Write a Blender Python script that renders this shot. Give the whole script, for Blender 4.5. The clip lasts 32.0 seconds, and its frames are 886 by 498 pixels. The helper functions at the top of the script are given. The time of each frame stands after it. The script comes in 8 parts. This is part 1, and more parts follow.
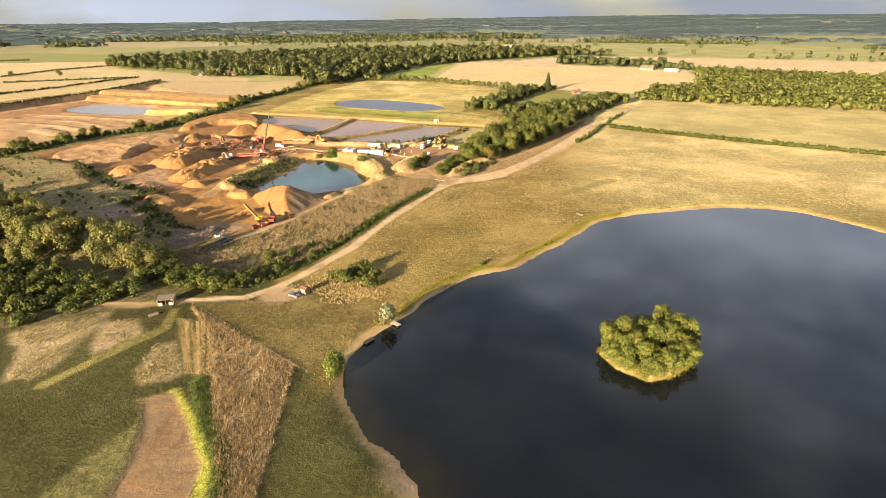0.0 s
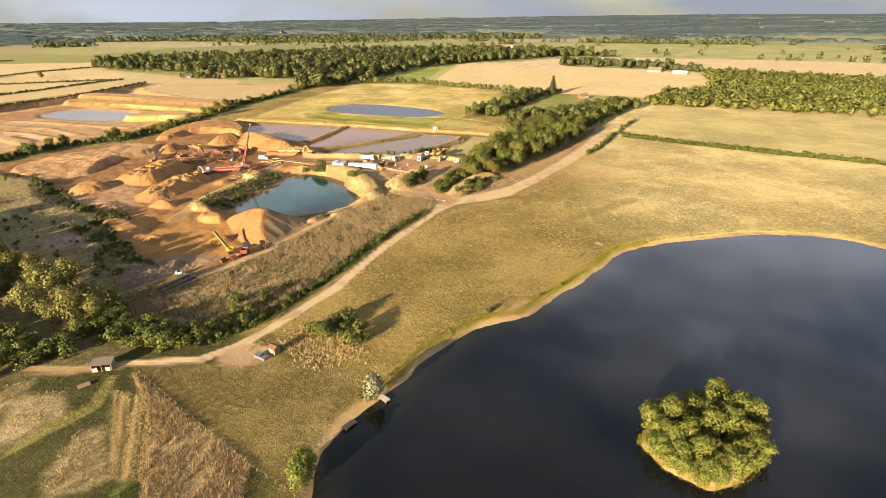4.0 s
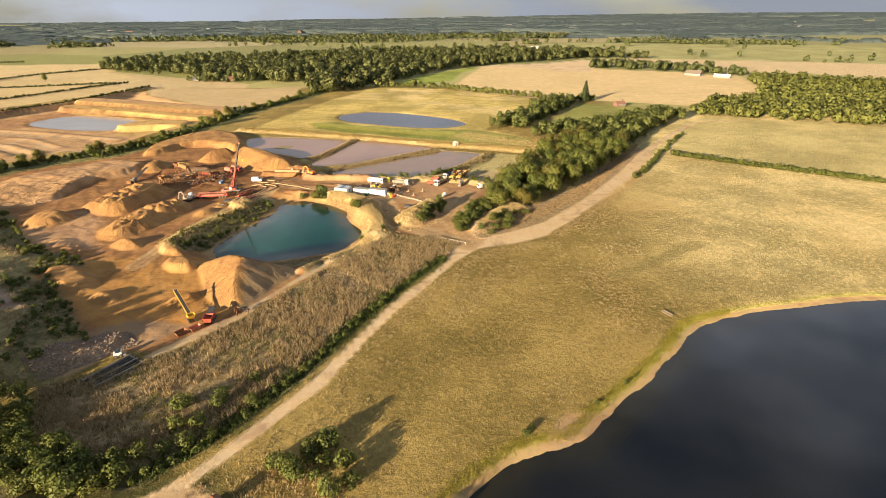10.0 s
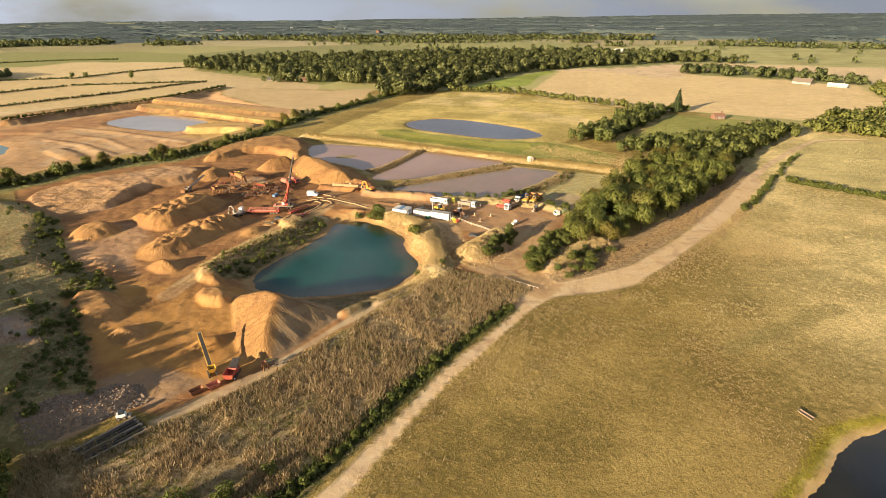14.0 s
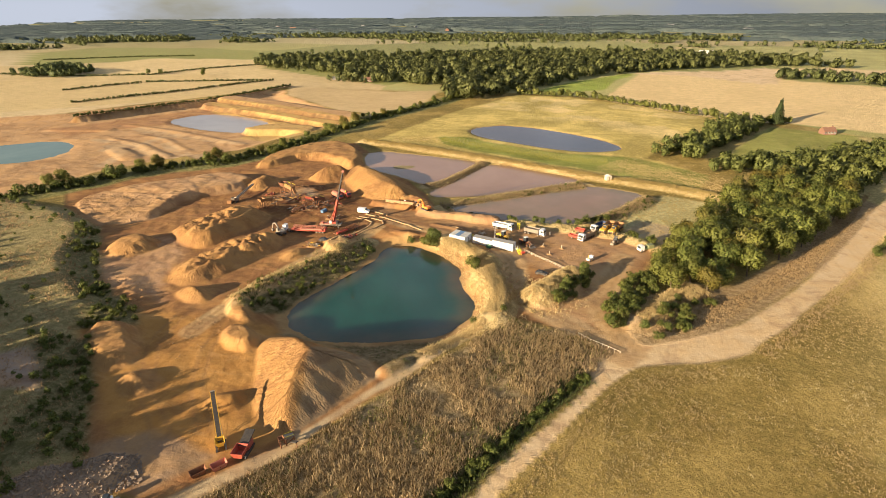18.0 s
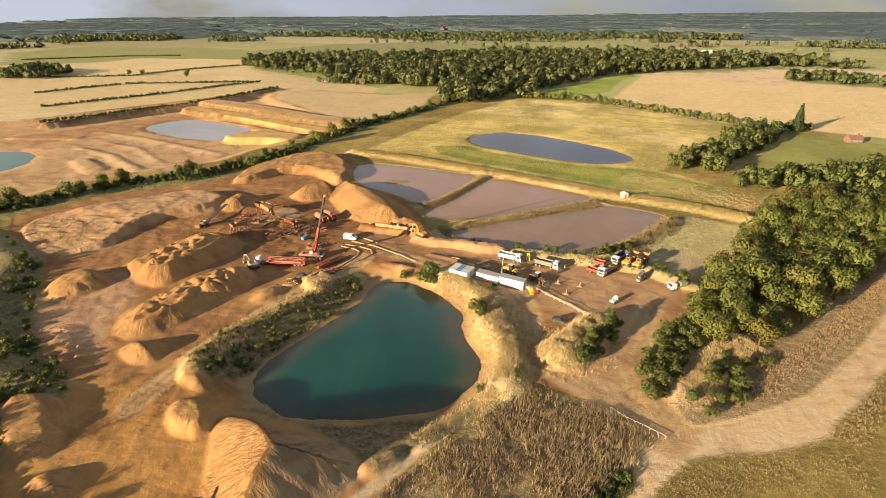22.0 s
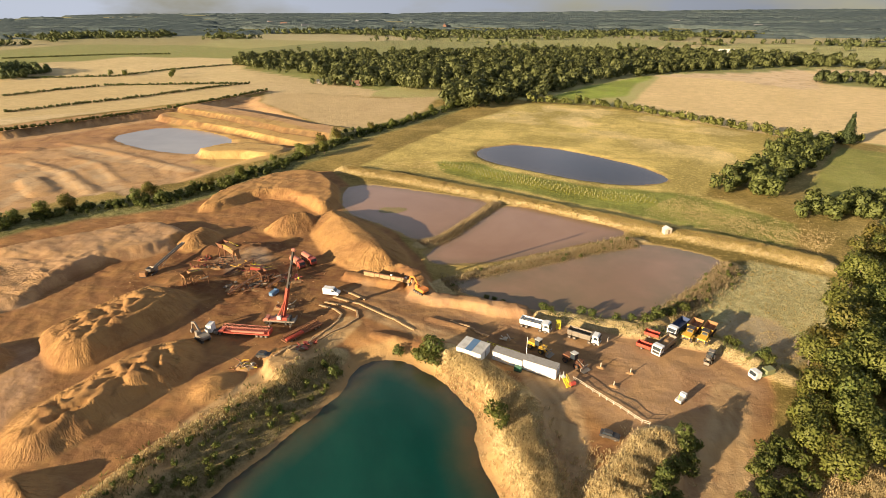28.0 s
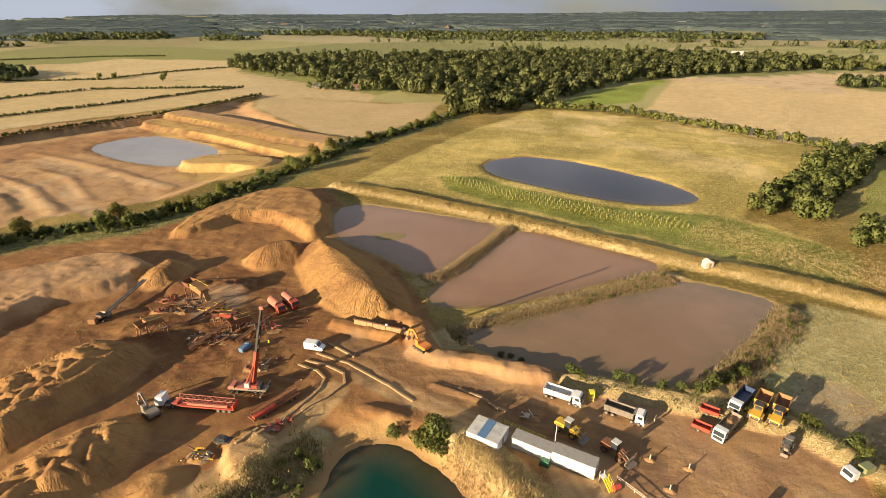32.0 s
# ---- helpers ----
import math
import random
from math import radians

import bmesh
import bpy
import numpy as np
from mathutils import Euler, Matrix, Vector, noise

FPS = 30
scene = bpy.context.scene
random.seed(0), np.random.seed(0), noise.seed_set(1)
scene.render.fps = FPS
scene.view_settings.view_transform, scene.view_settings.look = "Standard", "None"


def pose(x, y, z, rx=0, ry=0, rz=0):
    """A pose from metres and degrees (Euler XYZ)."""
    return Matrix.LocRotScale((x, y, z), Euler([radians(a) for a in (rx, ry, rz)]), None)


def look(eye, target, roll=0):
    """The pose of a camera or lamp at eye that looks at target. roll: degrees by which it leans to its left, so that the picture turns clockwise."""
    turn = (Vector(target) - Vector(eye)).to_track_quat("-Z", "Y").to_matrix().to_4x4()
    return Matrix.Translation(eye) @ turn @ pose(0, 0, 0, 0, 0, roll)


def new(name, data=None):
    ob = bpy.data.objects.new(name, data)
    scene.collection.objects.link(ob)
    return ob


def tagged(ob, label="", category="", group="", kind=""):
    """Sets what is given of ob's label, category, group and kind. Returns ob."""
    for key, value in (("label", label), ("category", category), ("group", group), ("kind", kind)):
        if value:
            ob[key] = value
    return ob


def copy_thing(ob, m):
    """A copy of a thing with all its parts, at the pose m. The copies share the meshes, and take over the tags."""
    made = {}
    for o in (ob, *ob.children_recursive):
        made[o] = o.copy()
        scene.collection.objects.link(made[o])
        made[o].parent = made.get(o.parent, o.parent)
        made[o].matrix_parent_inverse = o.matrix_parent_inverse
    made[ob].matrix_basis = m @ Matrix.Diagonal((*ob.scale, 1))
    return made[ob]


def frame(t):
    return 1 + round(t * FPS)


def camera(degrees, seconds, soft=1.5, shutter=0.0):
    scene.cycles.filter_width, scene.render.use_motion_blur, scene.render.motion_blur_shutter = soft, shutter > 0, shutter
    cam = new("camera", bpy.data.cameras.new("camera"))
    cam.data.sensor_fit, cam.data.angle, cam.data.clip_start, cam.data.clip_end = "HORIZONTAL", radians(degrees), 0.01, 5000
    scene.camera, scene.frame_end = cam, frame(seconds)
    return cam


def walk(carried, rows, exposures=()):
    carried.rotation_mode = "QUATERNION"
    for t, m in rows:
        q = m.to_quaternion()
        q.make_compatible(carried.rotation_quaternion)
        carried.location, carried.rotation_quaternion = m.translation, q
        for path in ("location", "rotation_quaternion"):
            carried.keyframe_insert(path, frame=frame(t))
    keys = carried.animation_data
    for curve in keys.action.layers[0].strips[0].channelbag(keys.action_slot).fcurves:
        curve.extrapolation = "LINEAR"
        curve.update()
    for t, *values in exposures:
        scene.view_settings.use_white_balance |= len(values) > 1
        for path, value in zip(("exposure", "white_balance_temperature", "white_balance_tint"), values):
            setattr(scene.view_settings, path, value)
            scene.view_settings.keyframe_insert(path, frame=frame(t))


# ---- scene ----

cam = camera(78.69, 32.0, soft=0.5)
# seconds, place, turn to the left, tilt down, lean
ROUTE = [
    (0.0, 0.00, -0.00, 86.25, -0.000, 24.076, -0.004),
    (0.5, -0.08, 4.27, 86.19, -0.093, 24.090, -0.021),
    (1.0, -0.12, 8.60, 86.15, -0.132, 24.090, -0.042),
    (1.5, -0.13, 12.92, 86.10, -0.135, 24.092, -0.065),
    (2.0, -0.10, 17.29, 86.04, -0.134, 24.087, -0.083),
    (2.5, -0.07, 21.63, 85.98, -0.128, 24.090, -0.095),
    (3.0, -0.08, 26.01, 85.92, -0.135, 24.090, -0.092),
    (3.5, -0.09, 30.34, 85.85, -0.112, 24.105, -0.075),
    (4.0, -0.10, 34.68, 85.80, -0.095, 24.116, -0.049),
    (4.5, -0.09, 39.02, 85.76, -0.088, 24.122, -0.019),
    (5.0, -0.09, 43.36, 85.73, -0.093, 24.125, 0.014),
    (5.5, -0.08, 47.72, 85.70, -0.112, 24.125, 0.047),
    (6.0, -0.07, 52.09, 85.68, -0.150, 24.122, 0.080),
    (6.5, -0.07, 56.38, 85.64, -0.139, 24.137, 0.094),
    (7.0, -0.06, 60.68, 85.61, -0.134, 24.147, 0.106),
    (7.5, -0.07, 65.03, 85.60, -0.113, 24.155, 0.115),
    (8.0, -0.08, 69.40, 85.60, -0.089, 24.169, 0.121),
    (8.5, -0.12, 73.78, 85.61, 0.042, 24.182, 0.122),
    (9.0, -0.38, 78.07, 85.64, 0.702, 24.192, 0.115),
    (9.5, -0.65, 82.30, 85.66, 1.505, 24.210, 0.097),
    (10.0, -0.79, 86.54, 85.70, 2.071, 24.226, 0.083),
    (10.5, -0.72, 90.87, 85.75, 2.192, 24.237, 0.078),
    (11.0, -0.81, 95.14, 85.82, 2.649, 24.247, 0.077),
    (11.5, -1.25, 99.30, 85.89, 3.808, 24.254, 0.077),
    (12.0, -1.63, 103.53, 85.96, 4.942, 24.248, 0.079),
    (12.5, -2.01, 107.74, 86.01, 6.135, 24.248, 0.075),
    (13.0, -2.46, 111.95, 86.04, 7.406, 24.250, 0.069),
    (13.5, -2.87, 116.29, 86.06, 8.485, 24.238, 0.067),
    (14.0, -3.42, 120.58, 86.06, 9.706, 24.229, 0.071),
    (14.5, -4.04, 124.75, 86.06, 10.959, 24.228, 0.076),
    (15.0, -4.71, 128.79, 86.07, 12.230, 24.232, 0.080),
    (15.5, -5.41, 132.64, 86.10, 13.430, 24.249, 0.080),
    (16.0, -6.21, 136.44, 86.17, 14.611, 24.271, 0.076),
    (16.5, -7.11, 140.21, 86.25, 15.644, 24.298, 0.070),
    (17.0, -8.08, 143.98, 86.34, 16.403, 24.331, 0.064),
    (17.5, -9.13, 147.77, 86.40, 16.759, 24.370, 0.057),
    (18.0, -10.23, 151.62, 86.41, 16.584, 24.414, 0.050),
    (18.5, -11.49, 155.56, 86.39, 16.363, 24.452, 0.037),
    (19.0, -12.85, 159.53, 86.35, 16.218, 24.475, 0.022),
    (19.5, -14.17, 163.38, 86.30, 16.087, 24.501, 0.010),
    (20.0, -15.51, 167.21, 86.23, 16.052, 24.522, 0.001),
    (20.5, -16.82, 171.05, 86.15, 16.019, 24.539, -0.005),
    (21.0, -18.12, 174.95, 86.06, 16.008, 24.544, -0.013),
    (21.5, -19.39, 178.84, 85.96, 16.015, 24.549, -0.022),
    (22.0, -20.64, 182.72, 85.87, 16.017, 24.552, -0.031),
    (22.5, -21.84, 186.54, 85.78, 16.016, 24.567, -0.034),
    (23.0, -23.03, 190.41, 85.71, 16.005, 24.588, -0.030),
    (23.5, -24.22, 194.27, 85.63, 16.062, 24.625, -0.026),
    (24.0, -25.40, 198.21, 85.56, 16.074, 24.656, -0.029),
    (24.5, -26.58, 202.11, 85.48, 16.066, 24.690, -0.037),
    (25.0, -27.81, 206.00, 85.42, 16.097, 24.713, -0.052),
    (25.5, -29.03, 209.83, 85.34, 16.112, 24.745, -0.065),
    (26.0, -30.24, 213.63, 85.27, 16.119, 24.776, -0.076),
    (26.5, -31.45, 217.42, 85.19, 16.124, 24.804, -0.086),
    (27.0, -32.65, 221.20, 85.11, 16.136, 24.827, -0.093),
    (27.5, -33.85, 224.98, 85.02, 16.161, 24.844, -0.096),
    (28.0, -35.05, 228.77, 84.92, 16.206, 24.854, -0.091),
    (28.5, -36.19, 232.50, 84.79, 16.235, 24.867, -0.080),
    (29.0, -37.33, 236.24, 84.66, 16.270, 24.861, -0.070),
    (29.5, -38.50, 239.95, 84.50, 16.305, 24.855, -0.061),
    (30.0, -39.73, 243.70, 84.33, 16.342, 24.834, -0.059),
    (30.5, -40.98, 247.41, 84.13, 16.374, 24.818, -0.059),
    (31.0, -42.24, 251.12, 83.91, 16.390, 24.792, -0.067),
    (31.5, -43.47, 254.78, 83.69, 16.401, 24.766, -0.085),
    (32.0, -44.72, 258.45, 83.47, 16.442, 24.728, -0.112),
]
walk(cam, [(t, pose(x, y, z, 90 - tilt, 0, turn) @ pose(0, 0, 0, 0, 0, -lean)) for t, x, y, z, turn, tilt, lean in ROUTE],
     exposures=[(0.0, 1.90), (4.0, 1.83), (9.0, 1.68), (13.0, 1.53), (24.0, 1.53), (32.0, 1.34)])

# ---- light ----
SUN_FROM = Vector((-0.60, -0.80, 0.0)).normalized()
SUN_UP = radians(12.5)
world = bpy.data.worlds.new("sky")
scene.world = world
world.use_nodes = True
wn, wl = world.node_tree.nodes, world.node_tree.links
sky = wn.new("ShaderNodeTexSky")
sky.sky_type = "NISHITA"
sky.sun_disc = False
sky.sun_elevation = SUN_UP
sky.sun_rotation = math.atan2(SUN_FROM.x, SUN_FROM.y)
sky.air_density, sky.dust_density, sky.ozone_density = 1.0, 0.6, 2.0
geo = wn.new("ShaderNodeTexCoord")
stretch = wn.new("ShaderNodeMapping")
stretch.inputs["Scale"].default_value = (1.6, 1.6, 5.0)
cloud = wn.new("ShaderNodeTexNoise")
cloud.inputs["Scale"].default_value = 1.7
cloud.inputs["Detail"].default_value = 6
cloud.inputs["Roughness"].default_value = 0.55
edge = wn.new("ShaderNodeMapRange")
edge.inputs["From Min"].default_value, edge.inputs["From Max"].default_value = 0.30, 0.56
tone = wn.new("ShaderNodeMix")
tone.data_type = "RGBA"
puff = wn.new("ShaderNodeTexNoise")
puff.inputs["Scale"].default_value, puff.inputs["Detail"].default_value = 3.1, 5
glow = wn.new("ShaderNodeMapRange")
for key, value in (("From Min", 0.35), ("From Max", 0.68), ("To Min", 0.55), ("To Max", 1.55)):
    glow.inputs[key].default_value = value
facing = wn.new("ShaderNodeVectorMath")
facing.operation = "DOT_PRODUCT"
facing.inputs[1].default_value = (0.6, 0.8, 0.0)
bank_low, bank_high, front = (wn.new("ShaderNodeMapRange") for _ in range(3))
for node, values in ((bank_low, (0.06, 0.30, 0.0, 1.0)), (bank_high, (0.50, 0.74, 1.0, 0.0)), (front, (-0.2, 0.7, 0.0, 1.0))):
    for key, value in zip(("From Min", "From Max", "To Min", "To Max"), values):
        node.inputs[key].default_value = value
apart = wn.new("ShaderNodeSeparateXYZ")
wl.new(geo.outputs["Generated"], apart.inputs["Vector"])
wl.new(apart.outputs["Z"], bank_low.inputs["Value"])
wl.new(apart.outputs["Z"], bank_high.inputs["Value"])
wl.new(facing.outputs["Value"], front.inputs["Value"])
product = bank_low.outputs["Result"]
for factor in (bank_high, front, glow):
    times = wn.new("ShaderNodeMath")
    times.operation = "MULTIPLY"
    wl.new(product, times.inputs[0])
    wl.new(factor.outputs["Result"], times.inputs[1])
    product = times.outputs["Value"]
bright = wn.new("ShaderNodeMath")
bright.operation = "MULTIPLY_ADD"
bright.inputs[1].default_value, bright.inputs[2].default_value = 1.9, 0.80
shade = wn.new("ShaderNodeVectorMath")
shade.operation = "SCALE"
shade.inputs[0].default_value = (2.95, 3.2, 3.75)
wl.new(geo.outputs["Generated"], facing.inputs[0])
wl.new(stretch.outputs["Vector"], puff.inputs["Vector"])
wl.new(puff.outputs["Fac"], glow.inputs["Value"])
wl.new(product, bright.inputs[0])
# paler sky low over the western horizon
side, low = wn.new("ShaderNodeMapRange"), wn.new("ShaderNodeMapRange")
for node, values in ((side, (0.25, -0.75, 0.0, 0.75)), (low, (0.14, 0.0, 0.0, 1.0))):
    for key, value in zip(("From Min", "From Max", "To Min", "To Max"), values):
        node.inputs[key].default_value = value
wl.new(apart.outputs["X"], side.inputs["Value"])
wl.new(apart.outputs["Z"], low.inputs["Value"])
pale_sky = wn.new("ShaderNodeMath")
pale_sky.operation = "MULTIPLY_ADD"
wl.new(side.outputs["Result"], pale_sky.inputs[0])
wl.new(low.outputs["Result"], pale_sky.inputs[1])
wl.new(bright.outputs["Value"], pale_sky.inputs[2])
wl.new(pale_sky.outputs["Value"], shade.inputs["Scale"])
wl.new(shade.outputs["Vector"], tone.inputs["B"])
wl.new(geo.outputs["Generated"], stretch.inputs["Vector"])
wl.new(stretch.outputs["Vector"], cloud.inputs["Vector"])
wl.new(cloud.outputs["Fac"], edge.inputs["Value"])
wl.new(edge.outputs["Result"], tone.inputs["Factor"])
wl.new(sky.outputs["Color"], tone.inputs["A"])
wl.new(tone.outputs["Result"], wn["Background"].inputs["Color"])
wn["Background"].inputs["Strength"].default_value = 0.043
sun = new("sun", bpy.data.lights.new("sun", "SUN"))
sun.data.energy, sun.data.angle, sun.data.color = 5.0, radians(0.6), (1.0, 0.795, 0.54)
sun.matrix_world = look((0, 0, 0), -(SUN_FROM * math.cos(SUN_UP) + Vector((0, 0, math.sin(SUN_UP)))))

# ---- materials ----
class Nodes:
    """A small helper to lay out one material."""

    def __init__(self, name):
        self.mat = bpy.data.materials.new(name)
        self.mat.use_nodes = True
        self.nodes, self.links = self.mat.node_tree.nodes, self.mat.node_tree.links
        self.shader = self.nodes["Principled BSDF"]

    def add(self, kind, **inputs):
        n = self.nodes.new("ShaderNode" + kind)
        for key, value in inputs.items():
            self.put(n, key.replace("_", " "), value)
        return n

    def put(self, n, key, value):
        slot = n.inputs[int(key[1:])] if key[0] == "#" else n.inputs[key]
        if isinstance(value, bpy.types.NodeSocket):
            self.links.new(value, slot)
        else:
            slot.default_value = value

    def place(self, scale=(1, 1, 1)):
        c = self.add("TexCoord")
        m = self.add("Mapping", Scale=scale)
        self.links.new(c.outputs["Object"], m.inputs["Vector"])
        return m.outputs["Vector"]

    def world_place(self, scale=(1, 1, 1)):
        c = self.add("NewGeometry")
        m = self.add("Mapping", Scale=scale)
        self.links.new(c.outputs["Position"], m.inputs["Vector"])
        return m.outputs["Vector"]

    def noise(self, where, scale, detail=4.0, rough=0.55, warp=0.0):
        n = self.add("TexNoise", Scale=scale, Detail=detail, Roughness=rough, Distortion=warp)
        self.links.new(where, n.inputs["Vector"])
        return n.outputs["Fac"]

    def span(self, value, lo, hi, to_lo=0.0, to_hi=1.0):
        n = self.add("MapRange")
        self.links.new(value, n.inputs["Value"])
        for k, v in (("From Min", lo), ("From Max", hi), ("To Min", to_lo), ("To Max", to_hi)):
            n.inputs[k].default_value = v
        return n.outputs["Result"]

    def math(self, op, a, b=0.0):
        n = self.add("Math")
        n.operation = op
        self.put(n, "#0", a)
        self.put(n, "#1", b)
        return n.outputs["Value"]

    def mix(self, fac, a, b, blend="MIX"):
        n = self.add("Mix")
        n.data_type, n.blend_type = "RGBA", blend
        for key, value in (("Factor", fac), ("A", a), ("B", b)):
            value = (*value, 1) if isinstance(value, tuple) and len(value) == 3 else value
            slot = [s for s in n.inputs if s.name == key and s.type == ("VALUE" if key == "Factor" else "RGBA")][0]
            if isinstance(value, bpy.types.NodeSocket):
                self.links.new(value, slot)
            else:
                slot.default_value = value
        return [o for o in n.outputs if o.type == "RGBA"][0]

    def bump(self, height, strength=0.5, distance=0.1):
        b = self.add("Bump", Strength=strength, Distance=distance)
        self.links.new(height, b.inputs["Height"])
        self.links.new(b.outputs["Normal"], self.shader.inputs["Normal"])

    def set(self, **inputs):
        for key, value in inputs.items():
            self.put(self.shader, key.replace("_", " "), value)
        return self.mat


def paint(name, colour, rough=0.5, metal=0.0, dirt=(0.22, 0.15, 0.08), wear=0.35, scale=1.5):
    """Painted or bare solid with dust, stains and a slight unevenness."""
    n = Nodes(name)
    at = n.place()
    big = n.span(n.noise(at, scale, 5, 0.65), 0.42, 0.72, 0.0, wear)
    fine = n.noise(at, scale * 9, 4, 0.6)
    c = n.mix(n.span(fine, 0.3, 0.7, 0.0, 0.25), colour, tuple(v * 0.72 for v in colour))
    c = n.mix(big, c, dirt)
    n.bump(fine, 0.15, 0.02)
    return n.set(Base_Color=c, Roughness=n.span(fine, 0.3, 0.7, max(rough - 0.1, 0.05), min(rough + 0.15, 1.0)), Metallic=metal)


def leaf_material(name, dark, light, dry=None):
    """Foliage: each clump and each plant a little different, some light through the leaves."""
    n = Nodes(name)
    isl = n.add("NewGeometry").outputs["Random Per Island"]
    own = n.add("ObjectInfo").outputs["Random"]
    c = n.mix(isl, dark, light)
    c = n.mix(n.span(own, 0.0, 1.0, 0.0, 0.5), c, tuple(0.5 * (a + b) * s for a, b, s in zip(dark, light, (1.25, 0.95, 0.7))))
    if dry:
        c = n.mix(n.span(n.math("FRACT", n.math("MULTIPLY", isl, 7.31)), 0.72, 1.0, 0.0, 0.85), c, dry)
    thin = n.add("BsdfTranslucent", Color=c)
    both = n.add("MixShader", Fac=0.28)
    n.links.new(n.shader.outputs[0], both.inputs[1])
    n.links.new(thin.outputs[0], both.inputs[2])
    n.links.new(both.outputs[0], n.nodes["Material Output"].inputs["Surface"])
    return n.set(Base_Color=c, Roughness=0.62, Specular_IOR_Level=0.25)


def water_material(name, deep, shallow, ripple=0.03, murk=0.0, clear=None, gloss=0.5, silt=None, silty=0.8):
    """Still water: dark body colour under a glossy skin with slow ripples and silt drifts."""
    n = Nodes(name)
    at = n.world_place()
    drift = n.noise(at, 0.022, 5, 0.6, 0.4)
    c = n.mix(n.span(drift, 0.38, 0.66), deep, shallow)
    if silt:
        near = n.add("Attribute")
        near.attribute_name = "shallow"
        c = n.mix(n.math("MULTIPLY", near.outputs["Fac"], n.span(n.noise(at, 0.09, 4, 0.6), 0.3, 0.65, 0.35 * silty, silty)), c, silt)
    h = n.noise(n.world_place((1.0, 0.6, 1.0)), 0.9, 3, 0.5)
    h2 = n.noise(at, 0.12, 2, 0.5)
    n.bump(n.math("ADD", n.math("MULTIPLY", h, 0.3), h2), ripple, 0.5)
    if clear:
        n.set(Subsurface_Weight=1.0, Subsurface_Radius=(0.6, 1.0, 0.9), Subsurface_Scale=clear)
    return n.set(Base_Color=c, Roughness=0.06 + murk, IOR=1.33, Specular_IOR_Level=gloss)


def land_material():
    """All the ground: the colour laid for its cover, with grain by kind of cover (soil, turf, rank growth, drilled
    rows).
    """
    n = Nodes("land")
    tint = n.add("Attribute")
    tint.attribute_name = "cover"
    kind = n.add("Attribute")
    kind.attribute_name = "kind"
    part_ = n.add("SeparateColor")
    n.links.new(kind.outputs["Color"], part_.inputs["Color"])
    soil, rank, rows = part_.outputs[0], part_.outputs[1], part_.outputs[2]
    at = n.world_place()
    broad = n.noise(at, 0.018, 6, 0.6)
    mid = n.noise(at, 0.13, 6, 0.65, 0.3)
    tuft = n.noise(n.world_place((1, 1, 0.4)), 0.55, 6, 0.7)
    fine = n.noise(at, 2.6, 5, 0.7)
    base = tint.outputs["Color"]
    clump = n.noise(n.world_place((1.0, 0.7, 0.5)), 0.85, 5, 0.7, 0.5)
    streak = n.noise(n.world_place((0.9, 0.14, 1)), 0.30, 6, 0.72, 0.6)
    cross = n.noise(n.world_place((0.16, 0.8, 1)), 0.34, 6, 0.72, 0.9)
    pale, dull = n.mix(1.0, base, (1.6, 1.58, 1.75), "MULTIPLY"), n.mix(1.0, base, (0.62, 0.64, 0.60), "MULTIPLY")
    turf = n.mix(n.span(mid, 0.46, 0.62, 0.0, 0.55), base, pale)
    turf = n.mix(n.span(broad, 0.50, 0.58, 0.0, 0.8), turf, dull)
    turf = n.mix(n.span(broad, 0.42, 0.49, 0.7, 0.0), turf, pale)
    turf = n.mix(n.span(n.noise(n.world_place((0.5, 1.0, 1)), 0.045, 7, 0.68, 1.2), 0.50, 0.60, 0.0, 0.5), turf, dull)
    turf = n.mix(n.span(tuft, 0.50, 0.62, 0.0, 0.65), turf, pale)
    turf = n.mix(n.span(clump, 0.52, 0.64, 0.0, 0.6), turf, dull)
    turf = n.mix(n.span(streak, 0.54, 0.66, 0.0, 0.35), turf, dull)
    turf = n.mix(n.span(fine, 0.50, 0.66, 0.0, 0.6), turf, n.mix(0.7, base, (0.09, 0.075, 0.02)))
    dirt = n.mix(n.span(mid, 0.42, 0.60, 0.0, 0.6), base, n.mix(0.5, base, (0.50, 0.28, 0.09)))
    dirt = n.mix(n.span(n.noise(at, 0.05, 7, 0.7, 0.9), 0.50, 0.60, 0.0, 0.65), dirt, n.mix(0.65, base, (0.17, 0.078, 0.034)))
    dirt = n.mix(n.span(streak, 0.53, 0.66, 0.0, 0.28), dirt, n.mix(0.5, base, (0.17, 0.085, 0.035)))
    dirt = n.mix(n.span(cross, 0.53, 0.66, 0.0, 0.42), dirt, n.mix(0.5, base, (0.56, 0.35, 0.155)))
    dirt = n.mix(n.span(clump, 0.54, 0.66, 0.0, 0.12), dirt, n.mix(0.6, base, (0.15, 0.07, 0.028)))
    dirt = n.mix(n.span(fine, 0.52, 0.70, 0.0, 0.14), dirt, n.mix(0.5, base, (0.58, 0.37, 0.16)))
    reed = n.mix(n.span(tuft, 0.42, 0.58, 0.0, 0.8), base, n.mix(0.5, base, (0.72, 0.56, 0.32)))
    reed = n.mix(n.span(fine, 0.48, 0.62, 0.0, 0.6), reed, n.mix(0.65, base, (0.08, 0.06, 0.02)))
    crop = n.mix(n.span(mid, 0.42, 0.64, 0.0, 0.4), base, (0.45, 0.33, 0.16))
    crop = n.mix(n.span(broad, 0.44, 0.60, 0.0, 0.3), crop, n.mix(0.5, base, (0.30, 0.22, 0.09)))
